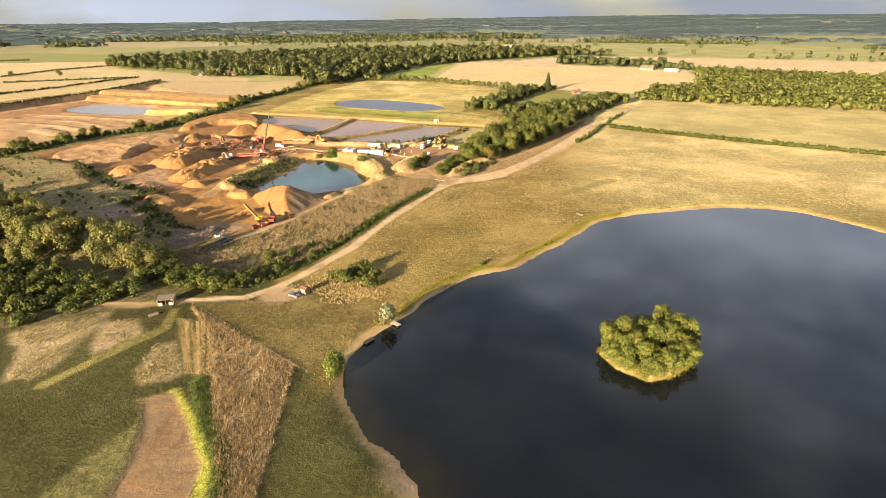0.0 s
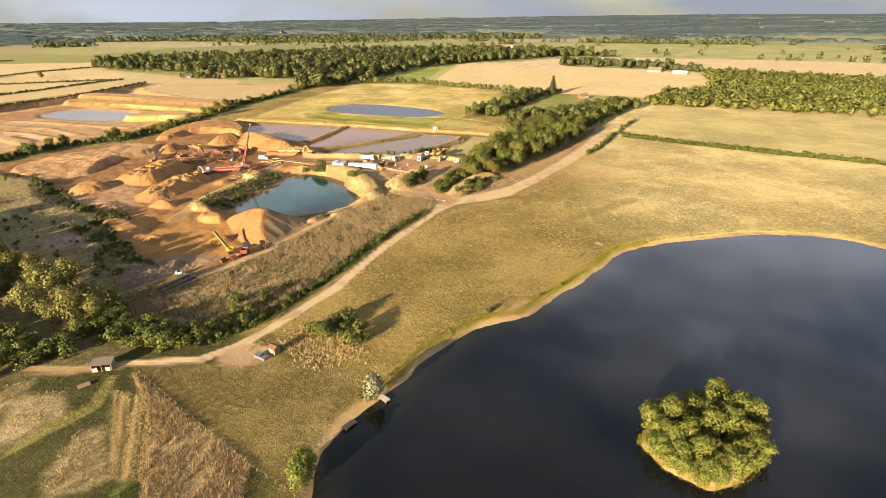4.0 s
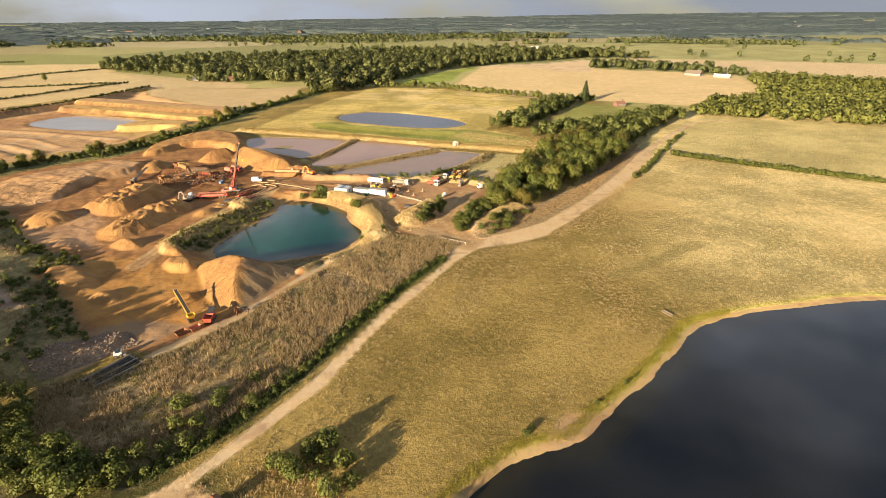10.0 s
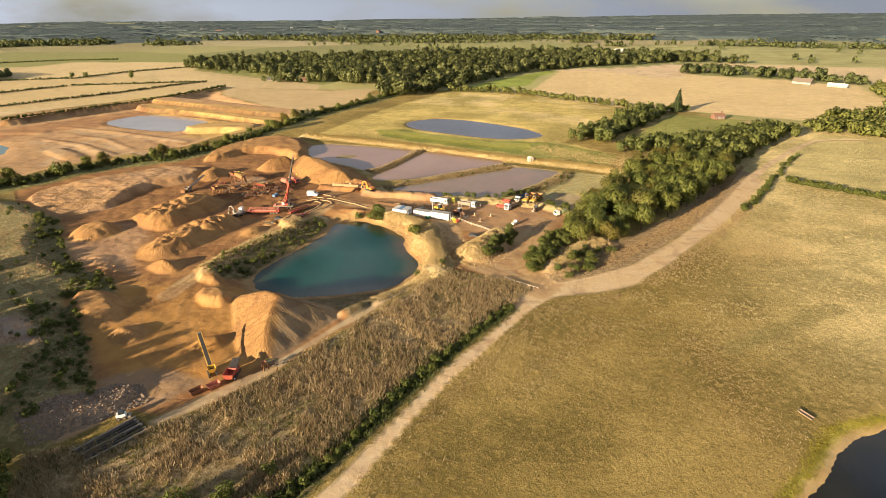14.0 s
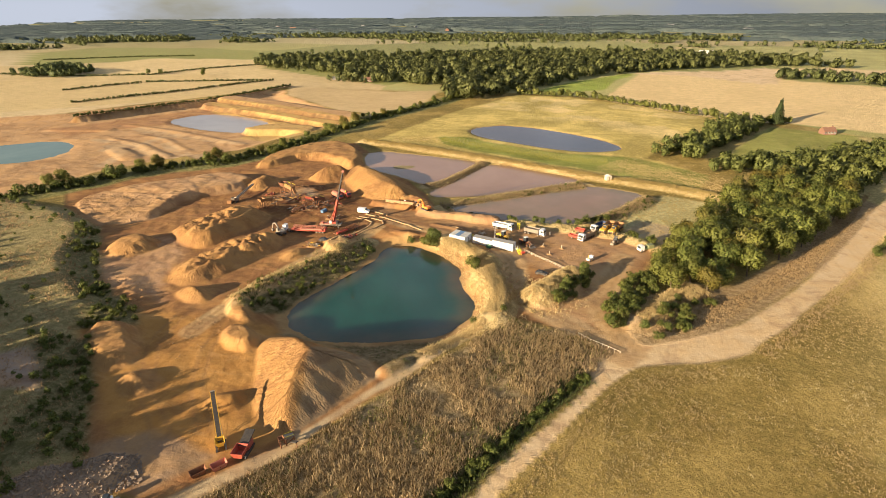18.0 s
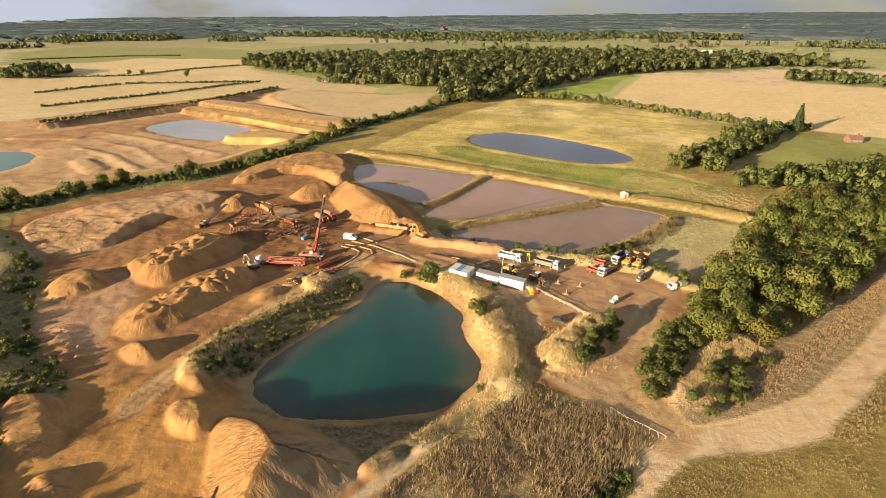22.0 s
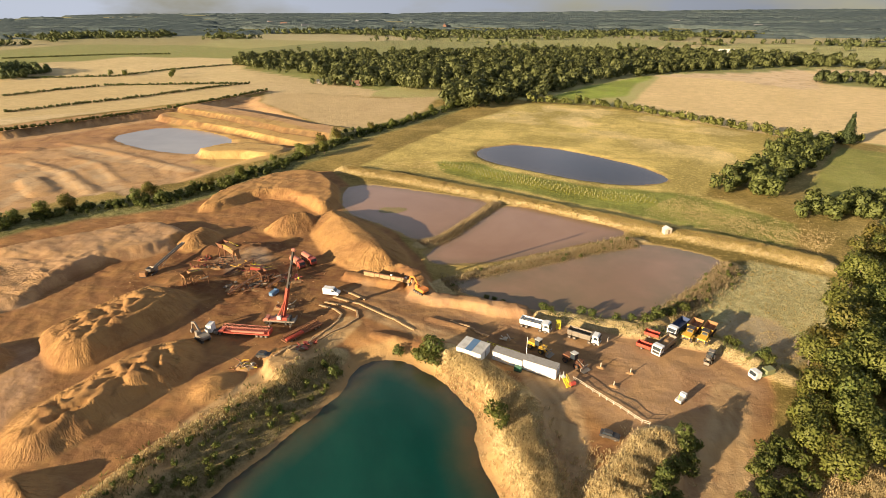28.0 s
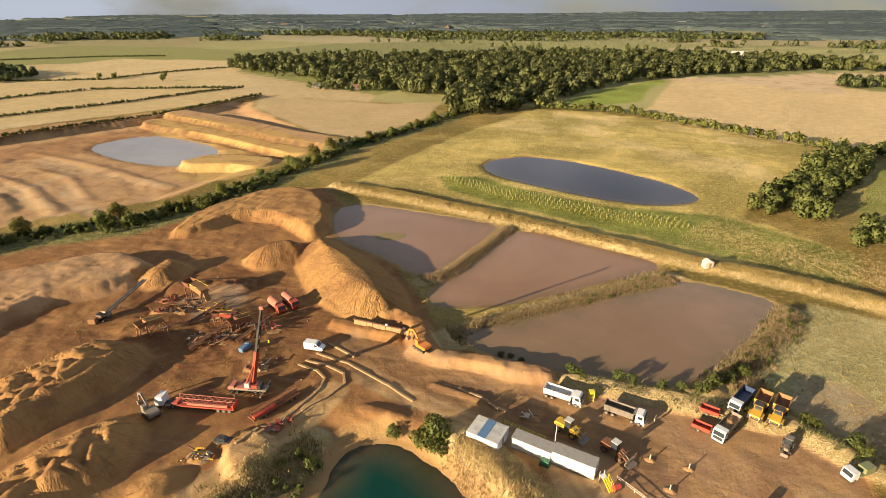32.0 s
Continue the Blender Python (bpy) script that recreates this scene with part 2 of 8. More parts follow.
    crop = n.mix(n.span(n.noise(n.world_place((0.05, 0.6, 1)), 1.0, 6, 0.75, 0.3), 0.46, 0.62, 0.0, 0.5), crop, n.mix(0.6, base, (0.24, 0.165, 0.065)))
    crop = n.mix(n.span(n.noise(at, 0.22, 5, 0.75), 0.55, 0.68, 0.0, 0.5), crop, n.mix(0.6, base, (0.22, 0.17, 0.06)))
    c = n.mix(rows, n.mix(rank, n.mix(soil, turf, dirt), reed), crop)
    low = n.math("ADD", n.math("MULTIPLY", tuft, n.math("SUBTRACT", 1.2, n.math("MULTIPLY", soil, 0.98))), n.math("MULTIPLY", fine, n.math("SUBTRACT", 0.5, n.math("MULTIPLY", soil, 0.42))))
    deep = n.math("ADD", low, n.math("MULTIPLY", n.math("MULTIPLY", mid, soil), 0.42))
    deep = n.math("ADD", deep, n.math("MULTIPLY", n.math("ADD", streak, cross), n.math("MULTIPLY", soil, 0.05)))
    # rain-cut rills down the flanks of the heaps
    slip = n.add("Attribute")
    slip.attribute_name = "rill"
    cut = n.add("SeparateColor")
    n.links.new(slip.outputs["Color"], cut.inputs["Color"])
    way = n.add("CombineXYZ")
    n.links.new(n.math("ADD", cut.outputs[0], n.math("MULTIPLY", mid, 3.0)), way.inputs[0])
    n.links.new(n.math("MULTIPLY", cut.outputs[1], 0.35), way.inputs[1])
    rill = n.noise(way.outputs[0], 1.05, 3, 0.6)
    rill = n.math("ABSOLUTE", n.math("SUBTRACT", rill, 0.5))
    deep = n.math("ADD", deep, n.math("MULTIPLY", n.math("MULTIPLY", rill, cut.outputs[2]), 2.6))
    n.bump(deep, 1.0, 0.8)
    return n.set(Base_Color=c, Roughness=0.95, Specular_IOR_Level=0.12)


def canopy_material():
    """Far tree tops: dull green, lighter crowns, darker blocks, bluish distance haze in the colour."""
    n = Nodes("hazy_canopy")
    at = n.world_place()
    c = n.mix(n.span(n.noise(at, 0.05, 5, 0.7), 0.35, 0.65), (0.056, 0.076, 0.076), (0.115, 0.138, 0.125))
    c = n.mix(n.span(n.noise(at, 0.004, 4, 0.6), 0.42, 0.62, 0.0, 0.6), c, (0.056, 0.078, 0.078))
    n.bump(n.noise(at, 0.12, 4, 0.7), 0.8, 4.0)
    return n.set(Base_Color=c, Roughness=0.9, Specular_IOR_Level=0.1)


LAND = land_material()
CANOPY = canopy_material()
LAKE = water_material("lake_water", (0.006, 0.008, 0.011), (0.012, 0.012, 0.012), silt=(0.030, 0.026, 0.011), silty=0.7)
TEAL = water_material("pit_water", (0.004, 0.048, 0.034), (0.008, 0.070, 0.050), 0.02, 0.0, 20.0, silt=(0.105, 0.075, 0.035), silty=0.85)
SILT = water_material("silt_water", (0.262, 0.150, 0.088), (0.320, 0.192, 0.118), 0.012, 0.14, gloss=0.32, silt=(0.16, 0.11, 0.05), silty=0.6)
SILT_GREY = water_material("shallow_silt_water", (0.265, 0.155, 0.092), (0.310, 0.190, 0.118), 0.012, 0.14, gloss=0.32, silt=(0.165, 0.125, 0.066), silty=0.95)
SLATE = water_material("pond_water", (0.042, 0.034, 0.032), (0.060, 0.048, 0.044), 0.05, 0.10, gloss=0.36, silt=(0.12, 0.09, 0.045), silty=0.6)
JADE = water_material("jade_water", (0.13, 0.20, 0.175), (0.18, 0.25, 0.215), 0.02, 0.08)
PALE = water_material("far_water", (0.30, 0.28, 0.27), (0.36, 0.34, 0.32), 0.02, 0.08)
LEAF = leaf_material("broad_leaves", (0.068, 0.098, 0.020), (0.222, 0.240, 0.056))
SCRUB = leaf_material("scrub_leaves", (0.056, 0.082, 0.017), (0.150, 0.172, 0.040))
HEDGE = leaf_material("hedge_leaves", (0.042, 0.064, 0.014), (0.130, 0.155, 0.036))
RUSSET = leaf_material("turning_leaves", (0.085, 0.095, 0.018), (0.20, 0.175, 0.042))
WILLOW = leaf_material("willow_leaves", (0.10, 0.135, 0.023), (0.25, 0.270, 0.060))
SILVER = leaf_material("silver_leaves", (0.13, 0.15, 0.08), (0.30, 0.31, 0.18))
NEEDLE = leaf_material("needles", (0.030, 0.050, 0.018), (0.085, 0.105, 0.035))
REED = leaf_material("dead_reeds", (0.25, 0.190, 0.100), (0.50, 0.405, 0.235))
STRAW = leaf_material("dry_stems", (0.31, 0.20, 0.10), (0.51, 0.355, 0.195))
BUND_GRASS = leaf_material("bund_grass", (0.27, 0.24, 0.085), (0.50, 0.42, 0.19))
GOLD = leaf_material("tall_dry_grass", (0.42, 0.345, 0.165), (0.68, 0.56, 0.31))
# far wood greens, both ends raised so some distance haze sits in the colour
FOREST = leaf_material("forest_leaves", (0.070, 0.100, 0.038), (0.160, 0.188, 0.070))
GROVE = leaf_material("grove_leaves", (0.074, 0.106, 0.030), (0.175, 0.205, 0.060))
YOUNG = leaf_material("young_leaves", (0.125, 0.150, 0.036), (0.205, 0.225, 0.062))
FRESH = leaf_material("fresh_grass", (0.20, 0.20, 0.025), (0.40, 0.38, 0.06))
BIRCH = leaf_material("birch_leaves", (0.105, 0.115, 0.030), (0.245, 0.240, 0.072))
# olive, darkened along with the dimmed southern ground
OLIVE_GRASS = leaf_material("cropped_grass", (0.070, 0.066, 0.022), (0.130, 0.112, 0.042))
TURF = leaf_material("meadow_grass", (0.29, 0.225, 0.072), (0.48, 0.37, 0.15))
BARK = paint("bark", (0.12, 0.085, 0.055), 0.9, 0, (0.05, 0.04, 0.03), 0.5, 3)

# ---- the lie of the land ----
def hash_grid(ix, iy, seed):
    v = np.sin(ix * 127.1 + iy * 311.7 + seed * 74.7) * 43758.5453
    return v - np.floor(v)


def grain(x, y, size, seed=0, octaves=4):
    """Smooth random relief, 0 to 1, with features of that size in metres."""
    total, amp, norm = 0.0, 1.0, 0.0
    for o in range(octaves):
        u, v = x / size, y / size
        iu, iv = np.floor(u), np.floor(v)
        fu, fv = u - iu, v - iv
        fu, fv = fu * fu * (3 - 2 * fu), fv * fv * (3 - 2 * fv)
        a = hash_grid(iu, iv, seed + o) * (1 - fu) + hash_grid(iu + 1, iv, seed + o) * fu
        b = hash_grid(iu, iv + 1, seed + o) * (1 - fu) + hash_grid(iu + 1, iv + 1, seed + o) * fu
        total, norm = total + amp * (a * (1 - fv) + b * fv), norm + amp
        amp, size = amp * 0.5, size * 0.5
    return total / norm


def ridge(x, y, size, seed):
    """Sharp crests, 0 to 1."""
    return 1 - np.abs(2 * grain(x, y, size, seed, 3) - 1) * 2.2


def ease(lo, hi, v):
    t = np.clip((v - lo) / (hi - lo), 0, 1)
    return t * t * (3 - 2 * t)


def to_line(x, y, line):
    """Distance to a line of points."""
    best = np.full(x.shape, 1e9)
    for (ax, ay), (bx, by) in zip(line[:-1], line[1:]):
        ux, uy = bx - ax, by - ay
        t = np.clip(((x - ax) * ux + (y - ay) * uy) / (ux * ux + uy * uy + 1e-9), 0, 1)
        best = np.minimum(best, np.hypot(x - ax - t * ux, y - ay - t * uy))
    return best


def to_area(x, y, poly, reach=40.0):
    """Distance to the edge of an area, negative inside; far points get a large number."""
    xs, ys = [p[0] for p in poly], [p[1] for p in poly]
    out = np.full(x.shape, 1e3)
    near = (x > min(xs) - reach) & (x < max(xs) + reach) & (y > min(ys) - reach) & (y < max(ys) + reach)
    px, py = x[near], y[near]
    d = to_line(px, py, [*poly, poly[0]])
    inside = np.zeros(px.shape, bool)
    for (ax, ay), (bx, by) in zip(poly, [*poly[1:], poly[0]]):
        cross = (ay > py) != (by > py)
        inside ^= cross & (px < (bx - ax) * (py - ay) / (by - ay + 1e-12) + ax)
    out[near] = np.where(inside, -d, d)
    return out


def foot_run(x, y, poly):
    """How far inside an outline a place lies, and the way along the outline to the nearest point of it."""
    best, run, total = np.full(x.shape, 1e9), np.zeros(x.shape), 0.0
    inside = np.zeros(x.shape, bool)
    for (ax, ay), (bx, by) in zip(poly, [*poly[1:], poly[0]]):
        ux, uy = bx - ax, by - ay
        l = math.hypot(ux, uy)
        t = np.clip(((x - ax) * ux + (y - ay) * uy) / (l * l + 1e-9), 0, 1)
        d = np.hypot(x - ax - t * ux, y - ay - t * uy)
        run = np.where(d < best, total + t * l, run)
        best = np.minimum(best, d)
        inside ^= ((ay > y) != (by > y)) & (x < ux * (y - ay) / (uy + 1e-12) + ax)
        total += l
    return np.where(inside, best, -best), run


def along(line, step, jitter=0.0, rng=random):
    """Points every step metres along a line."""
    spots = []
    for (ax, ay), (bx, by) in zip(line[:-1], line[1:]):
        n = max(1, round(math.hypot(bx - ax, by - ay) / step))
        for i in range(n):
            t = (i + 0.5) / n
            spots.append((ax + (bx - ax) * t + rng.uniform(-jitter, jitter), ay + (by - ay) * t + rng.uniform(-jitter, jitter)))
    return spots


def rounded(poly, times=2):
    """Corners cut, for shores."""
    for _ in range(times):
        poly = [q for (ax, ay), (bx, by) in zip(poly, [*poly[1:], poly[0]]) for q in ((ax * 0.75 + bx * 0.25, ay * 0.75 + by * 0.25), (ax * 0.25 + bx * 0.75, ay * 0.25 + by * 0.75))]
    return poly


LAKE_SHORE = [(-3, 77), (-11, 88), (-17, 93), (-21, 101), (-25, 109), (-26, 116), (-26, 121), (-23, 128), (-18, 136), (-12, 143), (-4, 157), (4, 165), (15, 174), (26, 177),
              (35, 187), (45, 197), (58, 211), (68, 224), (84, 232), (104, 238), (128, 243), (150, 243), (165, 238), (177, 226), (190, 205), (200, 170), (195, 110), (170, 50),
              (120, 0), (60, -30), (10, -20), (-10, 20), (-8, 55)]
ISLAND_SHORE = [(42, 125), (45, 117), (52, 111.5), (60, 113), (67, 119), (73, 127), (70, 136), (60, 139), (49, 136)]
PIT_SHORE = [(-88.5, 331), (-88, 336), (-81, 340), (-73, 338), (-61, 331.5), (-54.5, 323), (-52, 313), (-44.5, 303), (-42.8, 294), (-46, 286), (-50, 280), (-57, 276), (-67, 271.5), (-80, 268), (-91, 269.5), (-98, 275.5),
             (-100.3, 283), (-99, 290), (-96, 299), (-91.5, 312), (-88, 324)]
SILT_A = [(-154, 459), (-145, 468), (-128, 467), (-101, 464), (-80, 461), (-81, 446), (-86, 428), (-92, 413), (-98, 409), (-111, 418), (-125, 424), (-138, 430)]
SILT_B = [(-74, 457), (-63, 458), (-43, 451), (-20, 443), (-22, 436), (-36, 425), (-53, 410), (-69, 398), (-82, 393), (-87, 393), (-91, 400), (-86, 416), (-80, 432)]
SILT_C = [(-17, 430), (-5, 430), (8, 426), (12, 422), (4, 404), (-5, 391), (-15, 378), (-22, 372), (-38, 373), (-49, 371), (-61, 372), (-72, 375), (-78, 380), (-74, 384), (-57, 397), (-36, 415)]
BLUE_POND = [(-107, 545), (-105, 560), (-87, 573), (-64, 571), (-35, 558), (-13, 544), (0, 530), (2, 519), (-8, 509), (-23, 506), (-43, 508), (-70, 518), (-95, 528)]
FAR_POND = [(-364, 524), (-328, 507), (-285, 500), (-270, 508), (-272, 540), (-300, 556), (-340, 564), (-358, 554)]
GREEN_POND = [(-440, 400), (-405, 426), (-393, 441), (-368, 441), (-347, 415), (-355, 388), (-400, 370)]
TRACK = [(-84, 152), (-76, 153), (-65, 154), (-57, 160), (-50, 170), (-36, 194), (-29, 213), (-21, 233), (-11, 252), (-3, 268), (4, 279), (16, 287), (32, 294), (43, 307), (54, 324), (72, 353), (83, 371), (98, 398), (115, 430), (140, 470), (164, 503), (186, 530), (205, 538), (225, 540)]
QUARRY = [(-81, 206), (-66, 225.5), (-61, 236), (-49.5, 258.5), (-44, 271), (-36, 288), (-30, 292), (-6, 288), (3, 283), (6, 292), (-3, 306), (4, 325), (12, 345), (14, 362), (2, 369), (-12, 371), (-30, 369),
          (-62, 369), (-80, 376), (-90, 392), (-118, 424), (-146, 458), (-172, 484), (-201, 476), (-222, 428), (-262, 390), (-272, 352), (-248, 330), (-209, 313), (-192, 288), (-170, 273), (-142, 260), (-150, 251), (-131, 233), (-113, 217), (-97, 206)]
ROUGH = [(-90, 168), (-62, 166), (-52, 182), (-41, 203), (-32, 227), (-17, 253), (-4, 275), (-1, 281), (-8, 287), (-30, 290), (-37, 280), (-49.5, 257), (-56, 245), (-61.5, 234), (-66, 224.5), (-80, 204), (-104, 190)]
FAR_PIT = [(-290, 330), (-280, 390), (-262, 420), (-236, 445), (-226, 495), (-208, 545), (-200, 560), (-333, 662), (-352, 690), (-400, 615), (-460, 515), (-560, 430), (-480, 300)]
WEST_ROUGH = [(-104, 190), (-97, 206), (-113, 217), (-131, 233), (-150, 251), (-142, 260), (-170, 273), (-192, 288), (-209, 313), (-244, 328), (-285, 330), (-330, 240), (-240, 190), (-140, 180)]
BLUE_FIELD = [(-164, 488), (-138, 617), (-101, 726), (-50, 726), (-4, 703), (57, 658), (92, 638), (56, 575), (34, 536), (16, 500), (48, 470), (40, 440), (14, 446), (-40, 460), (-80, 474), (-135, 495)]
CROP_EAST = [(-7, 771), (28, 964), (120, 1010), (235, 1085), (215, 1000), (193, 940), (236, 920), (303, 895), (362, 845), (352, 790), (335, 720), (290, 650), (210, 610), (130, 640), (99, 640), (85, 645), (57, 662), (29, 685), (-4, 707), (-16, 728)]
TAN_LAND = [(370, 860), (466, 890), (577, 818), (700, 760), (820, 960), (640, 1030), (466, 1075), (300, 1110), (230, 1090), (215, 1000), (340, 940)]
GREEN_LAND = [(235, 1090), (300, 1112), (466, 1078), (640, 1034), (820, 965), (1000, 1150), (900, 1450), (300, 1560), (60, 1420), (180, 1245)]
EAST_FIELD = [(133, 426), (160, 406), (189, 388), (214, 374), (240, 362), (270, 346), (400, 270), (560, 420), (420, 478), (351, 505), (311, 520), (250, 539), (200, 556), (160, 494)]
STUBBLE_W = [(-360, 717), (-230, 711), (-188, 736), (-175, 640), (-198, 567), (-333, 662)]
PATCH = [(22, 427), (44, 420), (40, 388), (18, 360), (4, 374), (-1, 384), (14, 412)]
PADDOCK = [(-80, 151), (-62, 152), (-50, 160), (-44, 157), (-24, 147), (-18, 137), (-26, 124), (-27, 112), (-39, 117), (-58, 128)]
STRAW_WEDGE = [(-80, 149), (-57, 131), (-39, 118), (-38, 99), (-36, 72), (-42, 72), (-48, 86), (-58, 110), (-68, 133)]
RANK_WEST = [(-124, 133), (-116, 139), (-103, 146), (-103, 126), (-102, 114), (-110, 112)]
BARE_PATCH = [(-64, 70), (-65, 84), (-68, 96), (-73, 104), (-70, 106), (-66, 107), (-58, 96), (-50, 84), (-48, 70)]
RANK_FAR = [(-93, 116), (-102, 139), (-92, 142), (-88, 133), (-92, 126)]
MOWN = [(-81, 142), (-70, 139), (-60, 114), (-66, 114), (-75, 128)]
RANK_MID = [(-81, 128), (-75, 130), (-67, 114), (-76, 110), (-81, 116)]
HEDGE_LONG = [(-330, 300), (-285, 332), (-270, 360), (-262, 380), (-250, 398), (-226, 418), (-211, 448), (-205, 485), (-198, 530), (-190, 575), (-170, 640), (-158, 690), (-135, 760), (-122, 800)]
# tipped and dug sand: foot outline, top height, fall of the top per metre east and north, slope of the flanks, roughness of the top
SPOIL = [
    ([(-179, 318), (-166, 309.5), (-158, 307), (-152, 310), (-150, 318), (-148, 328), (-146, 340), (-148, 347), (-156, 351), (-166, 350), (-172, 340), (-177, 329)], 5.0, 0.14, 0.01, 0.8, 0.6),
    ([(-149, 281.5), (-141, 279.5), (-134, 283), (-131, 292), (-128, 304), (-124, 312), (-126, 321), (-133, 329), (-139, 328), (-146, 319), (-150, 303), (-154, 293)], 3.5, 0.05, 0.0, 0.72, 0.9),
    ([(-139, 275), (-132, 271), (-124.5, 273), (-126, 279), (-132, 282), (-138, 280)], 4.0, 0.0, 0.0, 0.66, 0.1),
    ([(-193, 301), (-185, 292), (-175, 293), (-171, 303), (-176, 311), (-188, 312)], 3.2, 0.10, 0.05, 0.7, 0.3),
    ([(-244, 331), (-225, 320), (-213, 316), (-203, 321), (-196, 329), (-199, 338), (-199.5, 349), (-196, 360), (-188, 366), (-181, 376), (-182, 387), (-190, 391), (-204, 394), (-215, 386), (-230, 368), (-245, 350), (-248, 339)], 3.6, 0.01, 0.085, 1.1, 0.42),
    ([(-187, 379), (-176, 374), (-169, 383), (-173, 394), (-184, 396)], 4.2, 0.0, 0.0, 0.7, 0.3),
    ([(-161, 400), (-150, 396), (-140, 404), (-136, 413), (-143, 421), (-153, 420), (-161, 411)], 6.2, 0.0, 0.0, 0.66, 0.15),
    ([(-202, 409), (-190, 416), (-184, 436), (-168, 437), (-154, 428), (-146, 423), (-142, 431), (-149, 449), (-159, 464), (-173, 475), (-190, 471), (-206, 440)], 4.2, 0.015, 0.02, 1.5, 0.3),
    ([(-147, 422), (-146, 411), (-134, 394), (-121, 383), (-108, 377), (-98, 377.5), (-92.5, 383), (-94, 392), (-101, 402), (-116, 415), (-132, 424), (-141, 431)], 6.8, -0.06, 0.0, 0.62, 0.04),
    ([(-98, 263), (-93, 253), (-88, 245), (-83, 236), (-76, 230), (-69, 228.5), (-65.5, 236), (-61.5, 246), (-58, 255), (-64, 261), (-76, 266), (-88, 268)], 9.0, 0.0, 0.0, 0.59, 0.04),
    ([(-119.5, 280), (-117, 271), (-110, 266.5), (-103, 267.5), (-107, 273), (-113, 280)], 2.0, 0.0, 0.0, 1.0, 0.3),
    ([(-110, 263), (-103, 265.5), (-95.5, 261), (-95, 254), (-102, 253), (-108, 257)], 2.8, 0.10, 0.04, 0.95, 0.25),
    ([(-148, 254), (-146, 246), (-142, 240), (-136, 237.5), (-126, 235), (-121, 241), (-127, 250), (-138, 257)], 2.8, -0.06, 0.10, 0.8, 0.25),
    ([(-122, 235), (-115, 229), (-108, 231), (-109, 238), (-117, 240)], 2.2, 0.0, 0.05, 0.75, 0.15),
    ([(-113, 200), (-103, 214), (-95, 215), (-94, 208), (-97, 200), (-101, 195), (-106, 196)], 1.7, 0.0, 0.0, 0.9, 0.25),
    ([(-114, 330), (-108, 319), (-100, 317), (-98, 324), (-103, 333)], 2.0, 0.0, 0.0, 0.8, 0.4),
    ([(-124, 311), (-117, 305), (-110, 311), (-113, 320), (-120, 319)], 1.3, 0.0, 0.0, 0.5, 0.7),
]
# loose tippings: crest line, height, half width
HEAPS = [
    ([(-90, 234), (-88, 235)], 2.0, 4, 1.2, 0.05),
    ([(-96, 381), (-88, 379), (-83, 371)], 3.6, 4.5, 1.5, 0.2),
    ([(-57, 256), (-54, 260.5)], 1.5, 2.6, 1.3, 0.1),
    ([(-84, 368), (-78, 367), (-68, 368), (-58, 367), (-51, 367.5)], 2.8, 3.0, 2.2, 0.1),
    ([(-110, 374), (-100, 373), (-92, 373)], 2.2, 2.4, 2.0, 0.1),
    ([(-88, 345), (-80, 344)], 1.0, 2, 1.5, 0.2),
    ([(-24, 368), (-12, 372)], 1.8, 3, 1.4, 0.2),
    ([(-76, 357), (-64, 355)], 0.7, 1.2, 1.4, 0.1),
    ([(-160, 276), (-146, 266)], 1.4, 7, 1.0, 0.5),
    ([(-120, 352), (-140, 372)], 0.7, 6, 1.4, 0.6),
    ([(-168, 380), (-150, 388)], 1.3, 5, 1.4, 0.5),
    ([(-158, 330), (-152, 322)], 0.6, 9, 1.4, 0.4),
]
TIPPED = [[(-150, 300), (-144, 288), (-138, 289), (-132, 306), (-128, 316), (-132, 322), (-137, 319), (-143, 309)], [(-170, 322), (-163, 314), (-157, 317), (-154, 332), (-158, 342), (-164, 340)]]
DITCH = [(-66, 163), (-58, 171), (-47, 188), (-40, 203), (-32.5, 221), (-24.5, 239), (-15, 257), (-7.5, 270)]
WORK_FLOOR = [(-172, 350), (-150, 342), (-124, 346), (-116, 358), (-128, 372), (-150, 364), (-168, 368)]
CUT_SCRUB = [(-158, 242), (-141, 246), (-130, 236), (-119, 227), (-113, 219), (-108, 213), (-112, 206), (-117, 200), (-126, 210), (-128, 222), (-144, 233)]
EDGE_SCRUB = [(-212, 315), (-201, 306), (-182, 286), (-168, 274), (-155, 268), (-141, 263.5), (-136.5, 257), (-143, 254), (-150, 250), (-156, 258), (-172, 265), (-188, 277), (-207, 297), (-218, 312)]
PIT_BANK = [(-118, 277), (-115.5, 290), (-109, 304), (-102, 318), (-94, 333), (-90.5, 329), (-93, 312), (-97.5, 299), (-101, 287), (-101, 279), (-107, 273), (-112, 272)]
# grassed banks
BANKS = [
    ([(-24, 305), (-19, 314), (-14, 323)], 4.6, 6.8), ([(-66, 340), (-57, 335), (-48, 328), (-44, 318), (-39, 308), (-36, 298), (-36, 290)], 2.6, 7), ([(-38, 287), (-46, 274), (-50, 266)], 1.0, 3.6),
    ([(-77, 377), (-57, 395), (-36, 413), (-17, 430)], 1.3, 6), ([(-95, 406), (-88, 414), (-83, 437), (-77, 458)], 0.8, 3.5), ([(-166, 488), (-135, 483), (-77, 467), (-33, 453), (-8, 445), (20, 439), (46, 429)], 2.2, 6),
    ([(-117, 277), (-115, 290), (-110, 303), (-103, 317), (-95, 334)], 0.7, 3.5), ([(-44, 369), (-18, 367), (2, 366), (16, 356)], 1.6, 4), ([(14, 418), (2, 396), (-10, 376)], 1.2, 5),
    ([(8, 300), (14, 312), (26, 325)], 1.8, 7),
]


